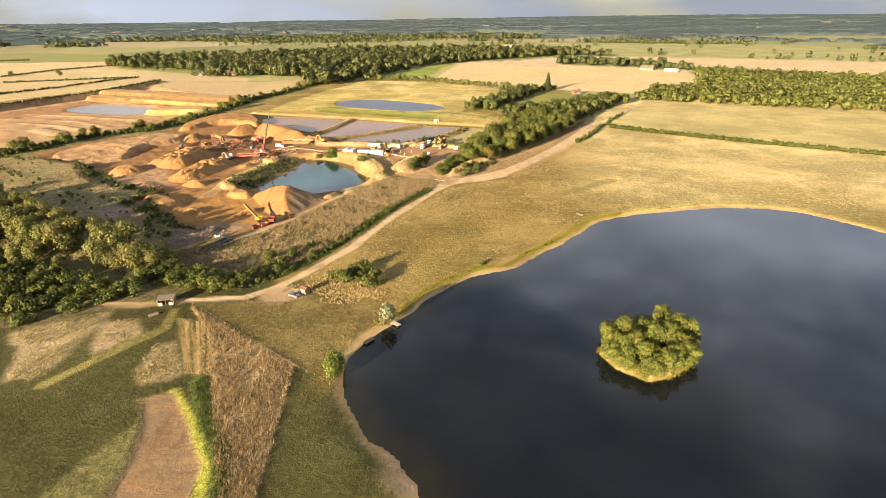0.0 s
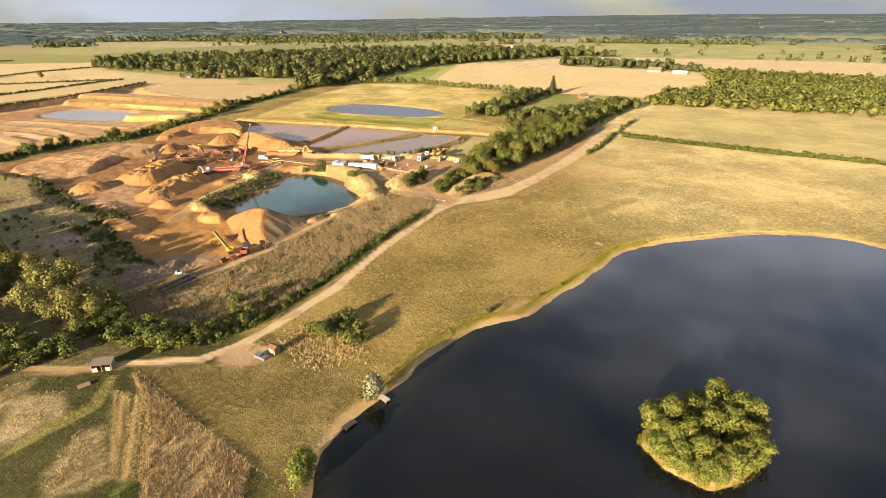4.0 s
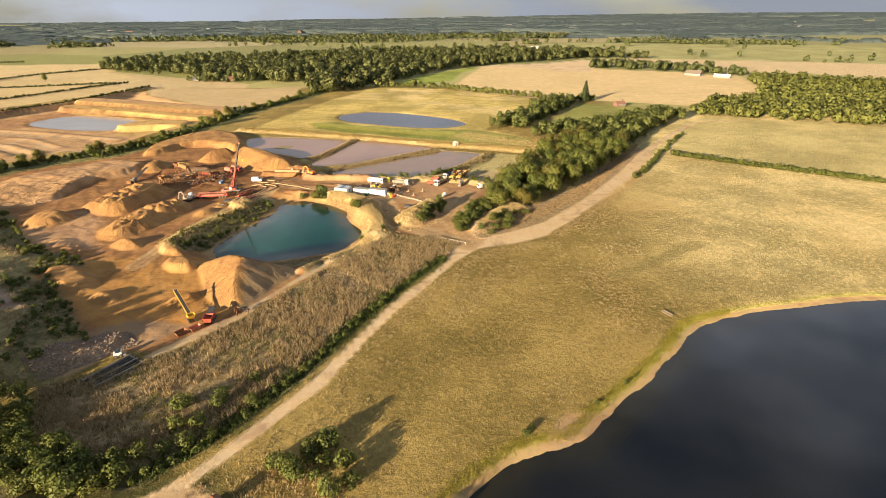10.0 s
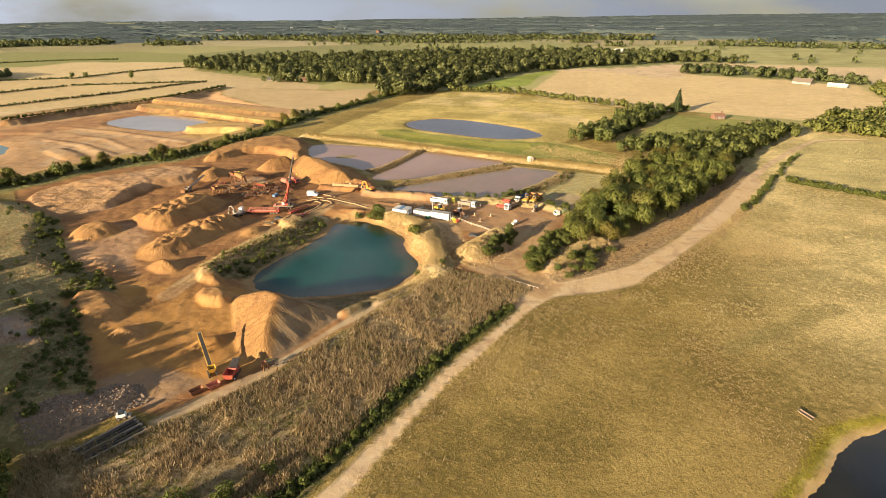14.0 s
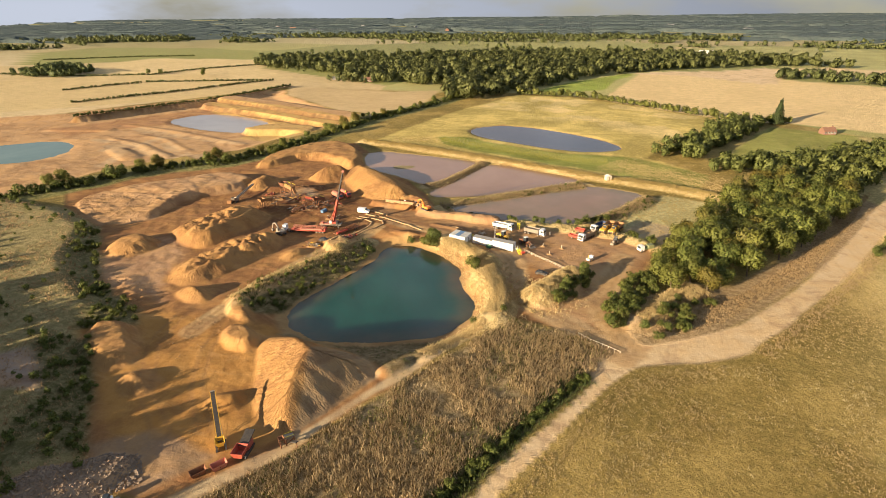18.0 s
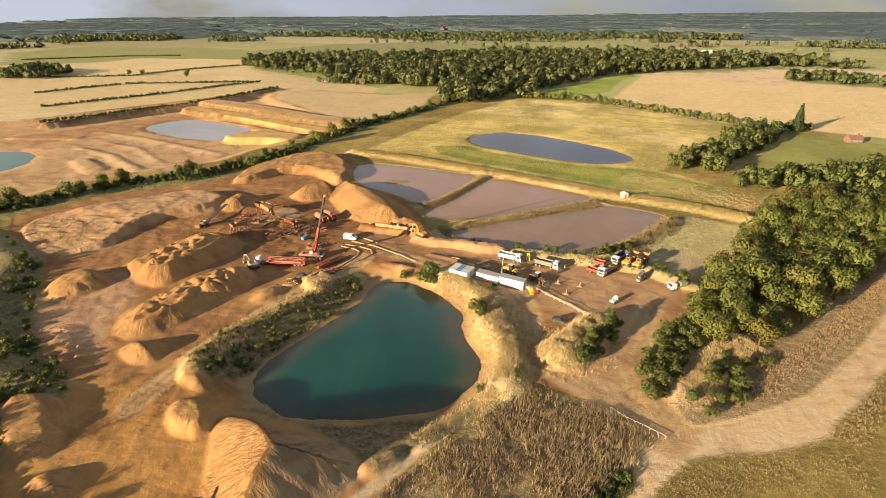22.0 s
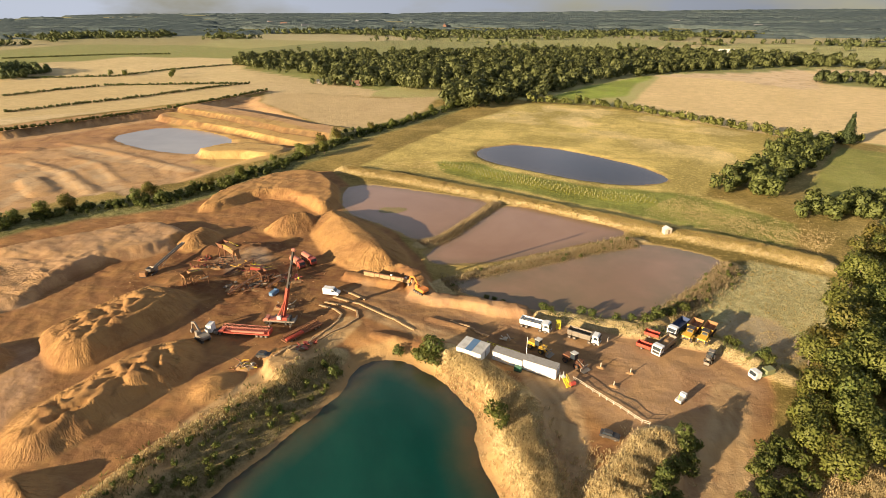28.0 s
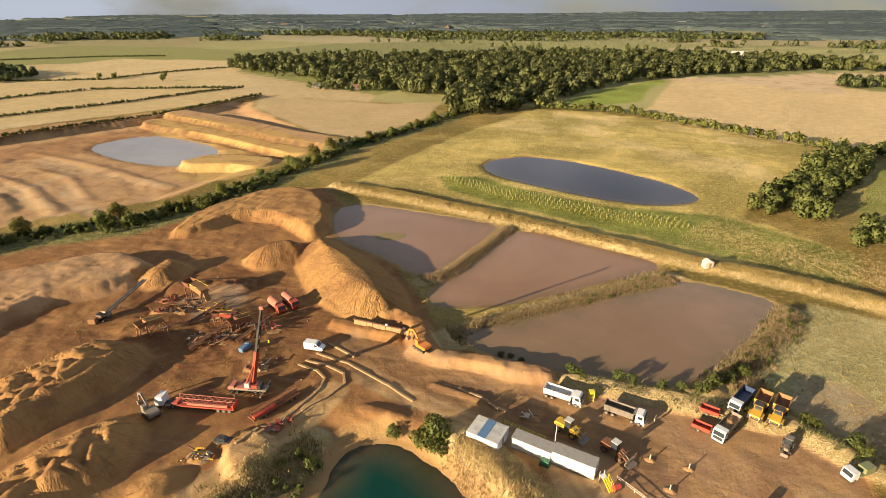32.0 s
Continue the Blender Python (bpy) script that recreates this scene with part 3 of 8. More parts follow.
def height(x, y):
    """The ground's height in metres at places x, y (arrays)."""
    x, y = np.asarray(x, float), np.asarray(y, float)
    far = np.hypot(x, y - 150)
    z = (grain(x, y, 60, 3) - 0.5) * 0.9 * ease(1500, 300, far) * ease(40, 160, far)
    side = np.arctan2(x, np.maximum(y, 1))
    z = z + ease(1700, 4600, far) * (-68 + 100 * ease(-1.1, 0.85, side) + 24 * (grain(x, y, 1100, 7, 3) - 0.5)) + ease(900, 2200, far) * (grain(x, y, 420, 17, 3) - 0.5) * 6
    west = to_area(x, y, WEST_ROUGH)
    z = z + 3.0 * ease(1, -9, west) * ease(250, 120, np.hypot(x + 200, y - 270))
    sand = to_area(x, y, QUARRY)
    lumpy = grain(x, y, 9, 5, 4) - 0.5
    z = np.where(sand < 0, z * 0.3 + (lumpy * 0.6 + (grain(x, y, 3.2, 77, 3) - 0.5) * 0.45) * ease(0, -6, sand), z)
    z = z - 0.9 * ease(2.6, 0.4, to_line(x, y, DITCH))
    pit2 = to_area(x, y, FAR_PIT)
    z = np.where(pit2 < 30, z - 3.0 * ease(0, -14, pit2) + lumpy * 0.9 * ease(0, -20, pit2), z)
    rag = (grain(x, y, 5, 21, 4) - 0.5) * 2.2 + (grain(x, y, 15, 22, 2) - 0.5) * 3.4
    for foot, h, east, north, slope, rough in SPOIL:
        xs, ys = [p[0] for p in foot], [p[1] for p in foot]
        near = (x > min(xs) - 3) & (x < max(xs) + 3) & (y > min(ys) - 3) & (y < max(ys) + 3)
        if near.any():
            px, py = x[near], y[near]
            into, run = foot_run(px, py, rounded(foot, 1))
            flute = np.abs(2 * grain(run, into * 0.12, 2.6, 91, 2) - 1)
            into = into + rag[near] * min(0.95, 0.35 + 3 * rough) * ease(-1.5, 3, into) - 0.9 * flute * ease(0.3, 2.5, into)
            cap = h + east * (px - sum(xs) / len(xs)) + north * (py - sum(ys) / len(ys))
            u, v = 0.37 * px + 0.93 * py, 0.93 * px - 0.37 * py
            cap = cap + rough * (1.7 * (np.maximum(ridge(u * 0.4, v, 3.4, 31), 0.1) - 0.5) + 0.8 * (np.maximum(ridge(u, v * 0.6, 2.6, 35), 0.2) - 0.5)) + (grain(px, py, 8, 37, 3) - 0.5) * 0.9
            cap = np.minimum(cap, h + (0.4 + rough * 1.6) * (grain(px, py, 5, 39, 3) - 0.3))
            side = np.maximum(slope * into, 0)
            soft = 0.35
            top = np.maximum(0.5 * (side + np.maximum(cap, 0.6) - np.sqrt((side - np.maximum(cap, 0.6)) ** 2 + soft)), 0)
            z[near] = np.where(into > 0, np.maximum(z[near], z[near] * 0.3 + top), z[near])
    # rows of tipped loads left lumpy along two of the ridges
    for crest in TIPPED:
        z = z + 1.25 * ease(1.0, -1.5, to_area(x, y, crest)) * (np.minimum(np.abs(2 * grain(x, y, 2.9, 113, 2) - 1) * 2.2, 1) - 0.3)
    furrow = ease(2, -8, to_area(x, y, WORK_FLOOR))
    z = z + furrow * (0.8 * np.maximum(ridge(0.45 * x + 0.25 * y, 0.8 * y - 0.5 * x, 3.2, 87), 0) - 0.25)
    wob = 1 + 0.5 * (grain(x, y, 7, 21, 4) - 0.5)
    for crest, h, w, steep, rough in HEAPS + [(*bank, 1.3, 0.15) for bank in BANKS]:
        xs, ys = [p[0] for p in crest], [p[1] for p in crest]
        near = (x > min(xs) - w * 1.4) & (x < max(xs) + w * 1.4) & (y > min(ys) - w * 1.4) & (y < max(ys) + w * 1.4)
        if near.any():
            px, py = x[near], y[near]
            d = to_line(px, py, crest) * wob[near] / w
            flank = h * steep * (1.03 - d) * (0.93 + 0.14 * grain(px, py, 3.5, 33, 2))
            cap = h * (1.0 - (0.10 + 0.6 * rough) * (1 - ridge(px, py, 8, 31)) + rough * 1.2 * (ridge(px, py, 4.2, 35) - 0.45)) - 0.10 * h * d
            top = np.minimum(flank, np.maximum(cap, 0.25 * h))
            zn = z[near]
            k = np.maximum(top, 0)
            z[near] = np.maximum(zn, zn * 0.3 + k)
    # benches of the far pit
    for line, h, w in (([(-362, 610), (-307, 594), (-245, 570), (-207, 562)], 6.5, 13), ([(-366, 590), (-290, 570), (-222, 546)], 3.6, 12), ([(-262, 507), (-244, 514), (-230, 513)], 4.2, 12), ([(-430, 500), (-409, 550), (-378, 602), (-367, 661), (-356, 712)], 4.5, 5), ([(-354, 458), (-318, 449), (-276, 427)], 0.7, 5), ([(-346, 474), (-314, 468), (-275, 444)], 0.5, 4.5), ([(-378, 500), (-330, 492), (-250, 470)], 0.6, 5), ([(-322, 432), (-300, 420)], 0.9, 8), ([(-420, 470), (-380, 480)], 0.9, 8)):
        d = to_line(x, y, line) + (grain(x, y, 9, 95, 2) - 0.5) * 2
        z = np.where(d < w, np.maximum(z, -3 + h * ease(w, w - (1.8 if h > 2 else 4.5), d)), z)
    pit_side = 6.0 + 8.0 * np.maximum(ease(-88, -97, x), ease(290, 278, y))
    for shore, level, deep, bank in ((PIT_SHORE, -3.0, 3.0, pit_side), (SILT_A, 0.0, 1.5, 3.0), (SILT_B, 0.0, 1.5, 3.0), (SILT_C, 0.0, 1.5, 3.0), (BLUE_POND, -0.6, 1.5, 5.0), (FAR_POND, -3.4, 2.0, 6.0), (GREEN_POND, -3.4, 2.0, 8.0)):
        d = to_area(x, y, rounded(shore, 1)) + (grain(x, y, 6, 41, 3) - 0.5) * 2.0
        rise = ease(0, bank, d)
        z = np.where(d > 0, np.where(d < bank, level + 0.05 + (np.maximum(z, level + 0.1) - level) * rise, z), level - np.minimum(deep, -d * 0.35) - 0.02)
    d = to_area(x, y, rounded(LAKE_SHORE, 1)) + (grain(x, y, 8, 43, 4) - 0.5) * 2.4
    z = np.where(d > 0, np.where(d < 7, -1.0 + (z + 1.0) * ease(-1, 7, d), z), -1.04 - np.minimum(3.0, -d * 0.3))
    d = to_area(x, y, ISLAND_SHORE, 10) + (grain(x, y, 4, 47, 3) - 0.5) * 1.5
    return np.where(d < 2, np.maximum(z, -1.5 + 1.9 * ease(0.2, -2.8, d)), z)


def heap_slip(x, y):
    """For the flanks of the heaps: the way along the foot, the way up, and how much they are rilled."""
    out = np.zeros((len(x), 3))
    for foot, h, east, north, slope, rough in SPOIL:
        xs, ys = [p[0] for p in foot], [p[1] for p in foot]
        near = np.nonzero((x > min(xs)) & (x < max(xs)) & (y > min(ys)) & (y < max(ys)))[0]
        into, run = foot_run(x[near], y[near], rounded(foot, 1))
        m = into > 0
        deep = min(h * 0.14, 0.7) * ease(0.2, 1.5, into) * ease(h / slope + 4, h / slope, into)
        if len(foot) == 17:
            deep = 0.9 * ease(0.2, 2, into) * ease(40, 25, into) * ease(352, 340, y[near])
        out[near[m]] = np.stack([run, into, deep], 1)[m]
    return out


def on_ground(x, y):
    return float(height(np.array([x]), np.array([y]))[0])


def strand(runs, far_lo, far_hi, grow):
    inner = np.concatenate([np.arange(lo, hi - step / 2, step) for lo, hi, step in runs])
    def tail(start, end, step):
        out, s, p = [], step, start
        while abs(p - start) < abs(end - start):
            s *= grow
            p += math.copysign(s, end - start)
            out.append(p)
        return out
    return np.array([*reversed(tail(inner[0], far_lo, runs[0][2])), *inner, *tail(inner[-1], far_hi, runs[-1][2])])


FIELD_COLOURS = [(0.66, 0.52, 0.30), (0.60, 0.46, 0.25), (0.32, 0.34, 0.11), (0.42, 0.40, 0.16), (0.26, 0.29, 0.09), (0.64, 0.52, 0.32), (0.40, 0.33, 0.16), (0.22, 0.25, 0.09)]
field_rng = np.random.RandomState(5)
FIELD_SEEDS = np.stack([field_rng.uniform(-3800, 3200, 340), field_rng.uniform(-600, 4900, 340)], 1)
FIELD_PICK = field_rng.randint(0, len(FIELD_COLOURS), 340)


def nearest_fields(x, y):
    """Which far field a place lies in, and how far its hedge is."""
    x, y = np.asarray(x, float), np.asarray(y, float)
    a, b, who = np.full(x.shape, 1e12), np.full(x.shape, 1e12), np.zeros(x.shape, int)
    for i, (sx, sy) in enumerate(FIELD_SEEDS):
        d = (x - sx) ** 2 + ((y - sy) * 1.5) ** 2
        closer = d < a
        b = np.where(closer, a, np.minimum(b, d))
        who = np.where(closer, i, who)
        a = np.where(closer, d, a)
    return who, np.sqrt(b) - np.sqrt(a)


def build_ground():
    gx, gy = strand([(-384, -262, 1.7), (-262, -204, 1.2), (-204, -34, 0.62), (-34, 150, 1.3)], -4300, 3600, 1.045), strand([(70, 205, 1.3), (205, 412, 0.66), (412, 478, 1.2), (478, 616, 1.6)], -700, 4870, 1.04)
    X, Y = np.meshgrid(gx, gy)
    x, y = X.ravel(), Y.ravel()
    z = height(x, y)
    nx, ny = len(gx), len(gy)
    colour, kind = np.zeros((len(x), 3)), np.zeros((len(x), 3))
    who, _ = nearest_fields(x, y)
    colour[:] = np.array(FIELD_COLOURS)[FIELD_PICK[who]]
    kind[:, 2] = 1.0
    # field colours blend towards one muted olive with distance
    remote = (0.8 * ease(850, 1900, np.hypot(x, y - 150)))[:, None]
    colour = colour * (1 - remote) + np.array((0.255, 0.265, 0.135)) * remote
    wave = (grain(x, y, 12, 51, 4) - 0.5)

    def lay(mask, col, k):
        nonlocal colour, kind
        m = mask[:, None]
        colour = colour * (1 - m) + np.array(col) * m
        kind = kind * (1 - m) + np.array(k) * m

    def area(poly, col, k, soft=1.5, rag=3.0, shift=0.0):
        lay(ease(soft, -soft, to_area(x, y, poly) + wave * rag + shift), col, k)

    home = [(-640, -300), (420, -300), (420, 250), (220, 540), (160, 610), (60, 720), (-110, 740), (-200, 720), (-360, 716), (-470, 500), (-600, 330)]
    area(home, (0.272, 0.198, 0.060), (0, 0, 0), 2, 4)
    # dry golden grass eastward, lightened further: glare and distance haze put into the colour
    lay(ease(40, 130, x) * ease(200, 270, y) * ease(640, 560, y), (0.55, 0.435, 0.185), (0, 0, 0))
    lay(0.6 * ease(4.5, 1.5, to_line(x, y, [(54, 255.5), (66, 266), (80, 276), (94, 285)]) + wave * 5), (0.20, 0.165, 0.05), (0, 0.3, 0))
    # southern paddocks: olive turf, darkened further to stand for vignette and cloud shadow
    area([(-640, -290), (10, -290), (-4, 60), (-14, 92), (-30, 112), (-24, 146), (-50, 166), (-90, 160), (-200, 160)], (0.080, 0.076, 0.024), (0, 0, 0), 4, 6)
    for poly, col in (([(-742, 640), (-607, 560), (-522, 500), (-420, 600), (-372, 691), (-416, 735), (-520, 790), (-655, 768)], (0.64, 0.49, 0.25)),
                      ([(-760, 760), (-655, 768), (-520, 790), (-416, 735), (-400, 790), (-495, 865), (-560, 1000), (-780, 960)], (0.68, 0.53, 0.28)),
                      (STUBBLE_W, (0.58, 0.43, 0.23)), (CROP_EAST, (0.74, 0.555, 0.285))):
        area(poly, col, (0, 0, 1), 3, 4)
    area([(6, 950), (55, 990), (106, 1006), (148, 1032), (207, 1086), (215, 1029), (192, 949), (179, 892), (156, 890), (134, 912), (102, 944), (54, 952)], (0.66, 0.50, 0.31), (1, 0, 0.3), 2, 8)
    area(TAN_LAND, (0.68, 0.52, 0.30), (0, 0, 1), 3, 6)
    area(GREEN_LAND, (0.36, 0.35, 0.14), (0, 0, 0.6), 4, 8)
    area(EAST_FIELD, (0.50, 0.41, 0.165), (0, 0, 0.4), 2, 2)
    area(BLUE_FIELD, (0.47, 0.365, 0.115), (0, 0, 0), 2, 4)
    # dry bleached grass along the pond field's upper side
    lay(0.75 * ease(0.46, 0.58, grain(x, y, 26, 57, 4)) * ease(0, -6, to_area(x, y, BLUE_FIELD)) * ease(560, 600, y + 0.55 * x), (0.62, 0.48, 0.21), (0, 0.25, 0))
    area([(-125, 518), (-113, 500), (-89, 487), (-60, 477), (-34, 468), (0, 456), (40, 442), (48, 470), (6, 500), (-37, 496), (-80, 510), (-105, 524)], (0.205, 0.220, 0.050), (0, 0, 0), 2, 6)
    area([(-88, 755), (-56, 843), (12, 959), (20, 940), (-4, 880), (-14, 791), (-57, 752)], (0.24, 0.30, 0.05), (0, 0, 0.5), 3, 3)
    area([(72, 536), (96, 590), (112, 622), (164, 604), (150, 556), (112, 522), (88, 508), (58, 500)], (0.24, 0.245, 0.062), (0, 0, 0.4), 2, 2)
    area(WEST_ROUGH, (0.235, 0.20, 0.085), (0.1, 0.45, 0), 3, 8)
    area(FAR_PIT, (0.46, 0.29, 0.15), (1, 0, 0), 2, 6)
    area([(-430, 470), (-413, 491), (-372, 579), (-350, 580), (-346, 552), (-348, 512), (-371, 488), (-390, 455)], (0.36, 0.20, 0.10), (1, 0, 0), 3, 6)
    area([(-374, 592), (-348, 566), (-282, 540), (-227, 522), (-204, 548), (-262, 578), (-372, 606)], (0.50, 0.33, 0.12), (1, 0, 0), 2, 4)
    for line in ([(-378, 601), (-307, 581), (-245, 557), (-207, 549)], [(-366, 580), (-290, 556), (-222, 532)], [(-430, 496), (-409, 548), (-378, 600), (-367, 661), (-356, 712)]):
        lay(ease(3.0, 1.8, to_line(x, y, line) + wave * 2), (0.20, 0.125, 0.06), (1, 0, 0))
    for line in ([(-305, 456), (-259, 429), (-249, 424)], [(-361, 491), (-309, 478), (-252, 471)], [(-360, 451), (-328, 448), (-265, 419)], [(-330, 430), (-318, 452), (-322, 476), (-350, 486)], [(-300, 400), (-310, 424), (-336, 440)]):
        lay(ease(5, 3, to_line(x, y, line) + wave * 3), (0.47, 0.33, 0.19), (1, 0, 0))
    area([(-264, 484), (-271, 510), (-265, 536), (-230, 528), (-217, 512), (-226, 479)], (0.50, 0.34, 0.13), (1, 0, 0), 2, 3)
    area(PADDOCK, (0.205, 0.155, 0.052), (0, 0, 0), 1, 1)
    area(STRAW_WEDGE, (0.33, 0.225, 0.095), (0, 0.9, 0), 0.8, 0.8)
    area(RANK_WEST, (0.42, 0.32, 0.16), (0, 0.8, 0), 2, 9)
    area(RANK_MID, (0.36, 0.27, 0.13), (0, 0.7, 0), 2, 8)
    area(RANK_FAR, (0.40, 0.30, 0.15), (0, 0.7, 0), 2, 8)
    area(MOWN, (0.14, 0.13, 0.04), (0, 0.1, 0), 0.8, 1)
    stripe = 0.5 + 0.5 * np.sin((x * 0.92 + y * 0.38) * 2 * math.pi / 3.1)
    lay(ease(0.45, 0.8, stripe) * ease(0.5, -1.5, to_area(x, y, MOWN)), (0.56, 0.43, 0.18), (0, 0.5, 0))
    area([(-73, 92), (-67, 100), (-66, 84), (-64, 70), (-80, 70), (-76, 84)], (0.145, 0.14, 0.04), (0, 0.4, 0), 1, 4)
    lay(ease(1.6, 0.9, to_line(x, y, [(-66.5, 107.5), (-57, 96), (-49, 84), (-46, 70)]) + wave), (0.40, 0.40, 0.05), (0, 0.2, 0))
    lay(ease(2.6, 1.8, to_line(x, y, [(-62, 111), (-53.5, 96), (-45.5, 84), (-42, 70)]) + wave), (0.13, 0.17, 0.035), (0, 0.2, 0))
    lay(ease(2.4, 1.4, to_line(x, y, [(-100, 110), (-92, 122), (-82, 136), (-84, 146)]) + wave * 2), (0.26, 0.22, 0.065), (0, 0, 0))
    lay(ease(1.4, 0.5, to_line(x, y, [(-64.5, 70), (-65.5, 84), (-68.5, 96), (-73.5, 104)]) + wave), (0.10, 0.085, 0.035), (0, 0.3, 0))
    area(BARE_PATCH, (0.25, 0.170, 0.098), (1, 0, 0), 0.8, 1.5)
    area(ROUGH, (0.215, 0.150, 0.068), (0, 0.9, 0), 1.5, 3)
    # green ditch growth, with the shade below the bank painted into its dark colour
    lay(ease(3.4, 2.2, to_line(x, y, DITCH) + wave * 2), (0.060, 0.062, 0.020), (0, 0.5, 0))
    area([(-145, 128), (-95, 150), (-72, 166), (-92, 172), (-130, 190), (-240, 240), (-300, 200), (-230, 120)], (0.115, 0.10, 0.04), (0, 0.3, 0), 3, 8)
    area(QUARRY, (0.245, 0.123, 0.053), (1, 0, 0), 1.0, 3)
    area([(-150, 226), (-148, 233), (-136, 229), (-132, 224), (-144, 221)], (0.36, 0.29, 0.24), (1, 0, 0), 2, 4)
    area([(-158, 229), (-152, 235), (-140, 234), (-135, 226), (-141, 221), (-148, 221)], (0.30, 0.235, 0.185), (1, 0, 0), 2, 4)
    area([(-185, 285), (-160, 272), (-140, 270), (-152, 286), (-158, 304), (-172, 315), (-190, 310)], (0.40, 0.250, 0.145), (1, 0, 0), 4, 8)
    # the yellow cut at the quarry's southern end, and the raw red-brown working floor
    area([(-112, 220), (-84, 214), (-66, 236), (-74, 262), (-100, 270), (-146, 262), (-150, 250), (-132, 236)], (0.37, 0.19, 0.055), (1, 0, 0), 3, 6)
    area([(-178, 350), (-150, 340), (-112, 336), (-104, 352), (-116, 380), (-150, 400), (-186, 384)], (0.155, 0.070, 0.032), (1, 0, 0), 5, 12)
    area([(-163, 372), (-158, 380), (-150, 385), (-141, 379), (-142, 369), (-150, 365)], (0.285, 0.205, 0.140), (1, 0, 0), 2, 4)
    area([(-110, 214), (-88, 207), (-80, 220), (-98, 222)], (0.27, 0.18, 0.11), (1, 0, 0), 1.5, 3)
    for foot, h, *_ in SPOIL:
        area(foot, (0.40, 0.250, 0.135) if len(foot) == 17 else (0.345, 0.19, 0.072) if h == 6.8 else (0.345, 0.190, 0.075), (1, 0, 0), 1.2, 1.5)
    area([(-160, 424), (-152, 398), (-146, 396), (-136, 410), (-143, 421)], (0.24, 0.125, 0.052), (1, 0, 0), 1.5, 3)
    # gravelly flank of the southern heap
    area([(-75, 251), (-72, 243), (-70, 236), (-68, 229), (-65, 236), (-61, 246), (-57, 255), (-64, 261), (-73, 260)], (0.30, 0.21, 0.12), (1, 0, 0), 0.6, 1.5)
    area([(-60, 352), (-40, 335), (-12, 322), (2, 326), (12, 352), (8, 364), (-30, 368), (-94, 368), (-100, 356)], (0.35, 0.215, 0.115), (1, 0, 0), 3, 5)
    for crest, h, w in BANKS:
        lay(ease(1.1, 0.8, to_line(x, y, crest) / w + wave * 0.3), (0.46, 0.34, 0.15), (0, 0.8, 0))
    area(PATCH, (0.44, 0.40, 0.19), (0, 0.25, 0), 1, 2)
    area([(2, 373), (16, 360), (27, 372), (20, 384), (10, 386)], (0.40, 0.325, 0.20), (0.7, 0.1, 0), 2, 5)
    # rough growth along the boundary hedge
    lay(ease(15, 9, to_line(x, y, HEDGE_LONG) + wave * 5), (0.13, 0.135, 0.04), (0, 0.5, 0))
    # bare ground round the pit lake
    lay(ease(4.5, 2.5, to_area(x, y, PIT_SHORE) + wave * 3) * ease(-0.5, 3, -(x + 62) * 0.3 - (y - 320) * 0.2 + 9), (0.34, 0.22, 0.10), (1, 0, 0))
    area(CUT_SCRUB, (0.105, 0.100, 0.038), (0, 0.5, 0), 2, 5)
    area(EDGE_SCRUB, (0.150, 0.140, 0.056), (0.1, 0.5, 0), 2, 6)
    area([(-95, 266.5), (-80, 267), (-62, 259), (-52, 252), (-45, 268), (-48, 278), (-57, 275), (-67, 270), (-80, 267), (-92, 269)], (0.150, 0.110, 0.052), (0.4, 0.5, 0), 1.5, 4)
    area([(-113, 200), (-103, 214), (-95, 215), (-94, 208), (-97, 200), (-101, 195), (-106, 196)], (0.32, 0.240, 0.170), (1, 0, 0), 1, 2)
    area(PIT_BANK, (0.135, 0.108, 0.046), (0.3, 0.5, 0), 1.5, 4)
    shore = to_area(x, y, rounded(LAKE_SHORE, 1))
    lay(ease(5, 2, shore + wave * 4) * ease(-26, 30, x), (0.36, 0.35, 0.055), (0, 0.2, 0))
    lay(ease(3.4, 1.6, shore + wave * 2.5), (0.43, 0.31, 0.15), (1, 0, 0))
    area([(16, 175), (26, 173), (35, 182), (34, 188), (23, 185)], (0.36, 0.25, 0.14), (1, 0, 0), 1, 2)
    lay(ease(7, 3, np.hypot(x + 7, (y - 84) * 0.8) + wave * 5), (0.40, 0.29, 0.17), (1, 0, 0))
    area(ISLAND_SHORE, (0.17, 0.17, 0.045), (0, 0.3, 0), 0.4, 0.5, 1.7)
    for pond in (SILT_A, SILT_B, SILT_C, BLUE_POND):
        lay(ease(2.0, 0.6, to_area(x, y, pond) + wave * 1.5), (0.27, 0.20, 0.09), (1, 0, 0))
    # bracken and dry growth between the tree belt and the track
    area([(-3, 288), (2, 286), (10, 288), (18, 292), (28, 299), (36, 309), (48, 325), (62, 345), (74, 361), (92, 391), (118, 438), (112, 448), (60, 362), (36, 332), (14, 322), (4, 328), (-5, 306)], (0.29, 0.195, 0.098), (0, 0.75, 0), 1.5, 3)
    # haul roads and tracks
    d = to_line(x, y, TRACK)
    lay(ease(2.0, 1.3, d * (1 - 0.45 * ease(-10, 20, x) * ease(200, 60, x)) + wave * 1.3), (0.60, 0.45, 0.27), (1, 0, 0))
    lay(ease(9, 6, np.hypot(x + 53, (y - 156) * 1.4) + wave * 4), (0.45, 0.32, 0.18), (1, 0, 0))
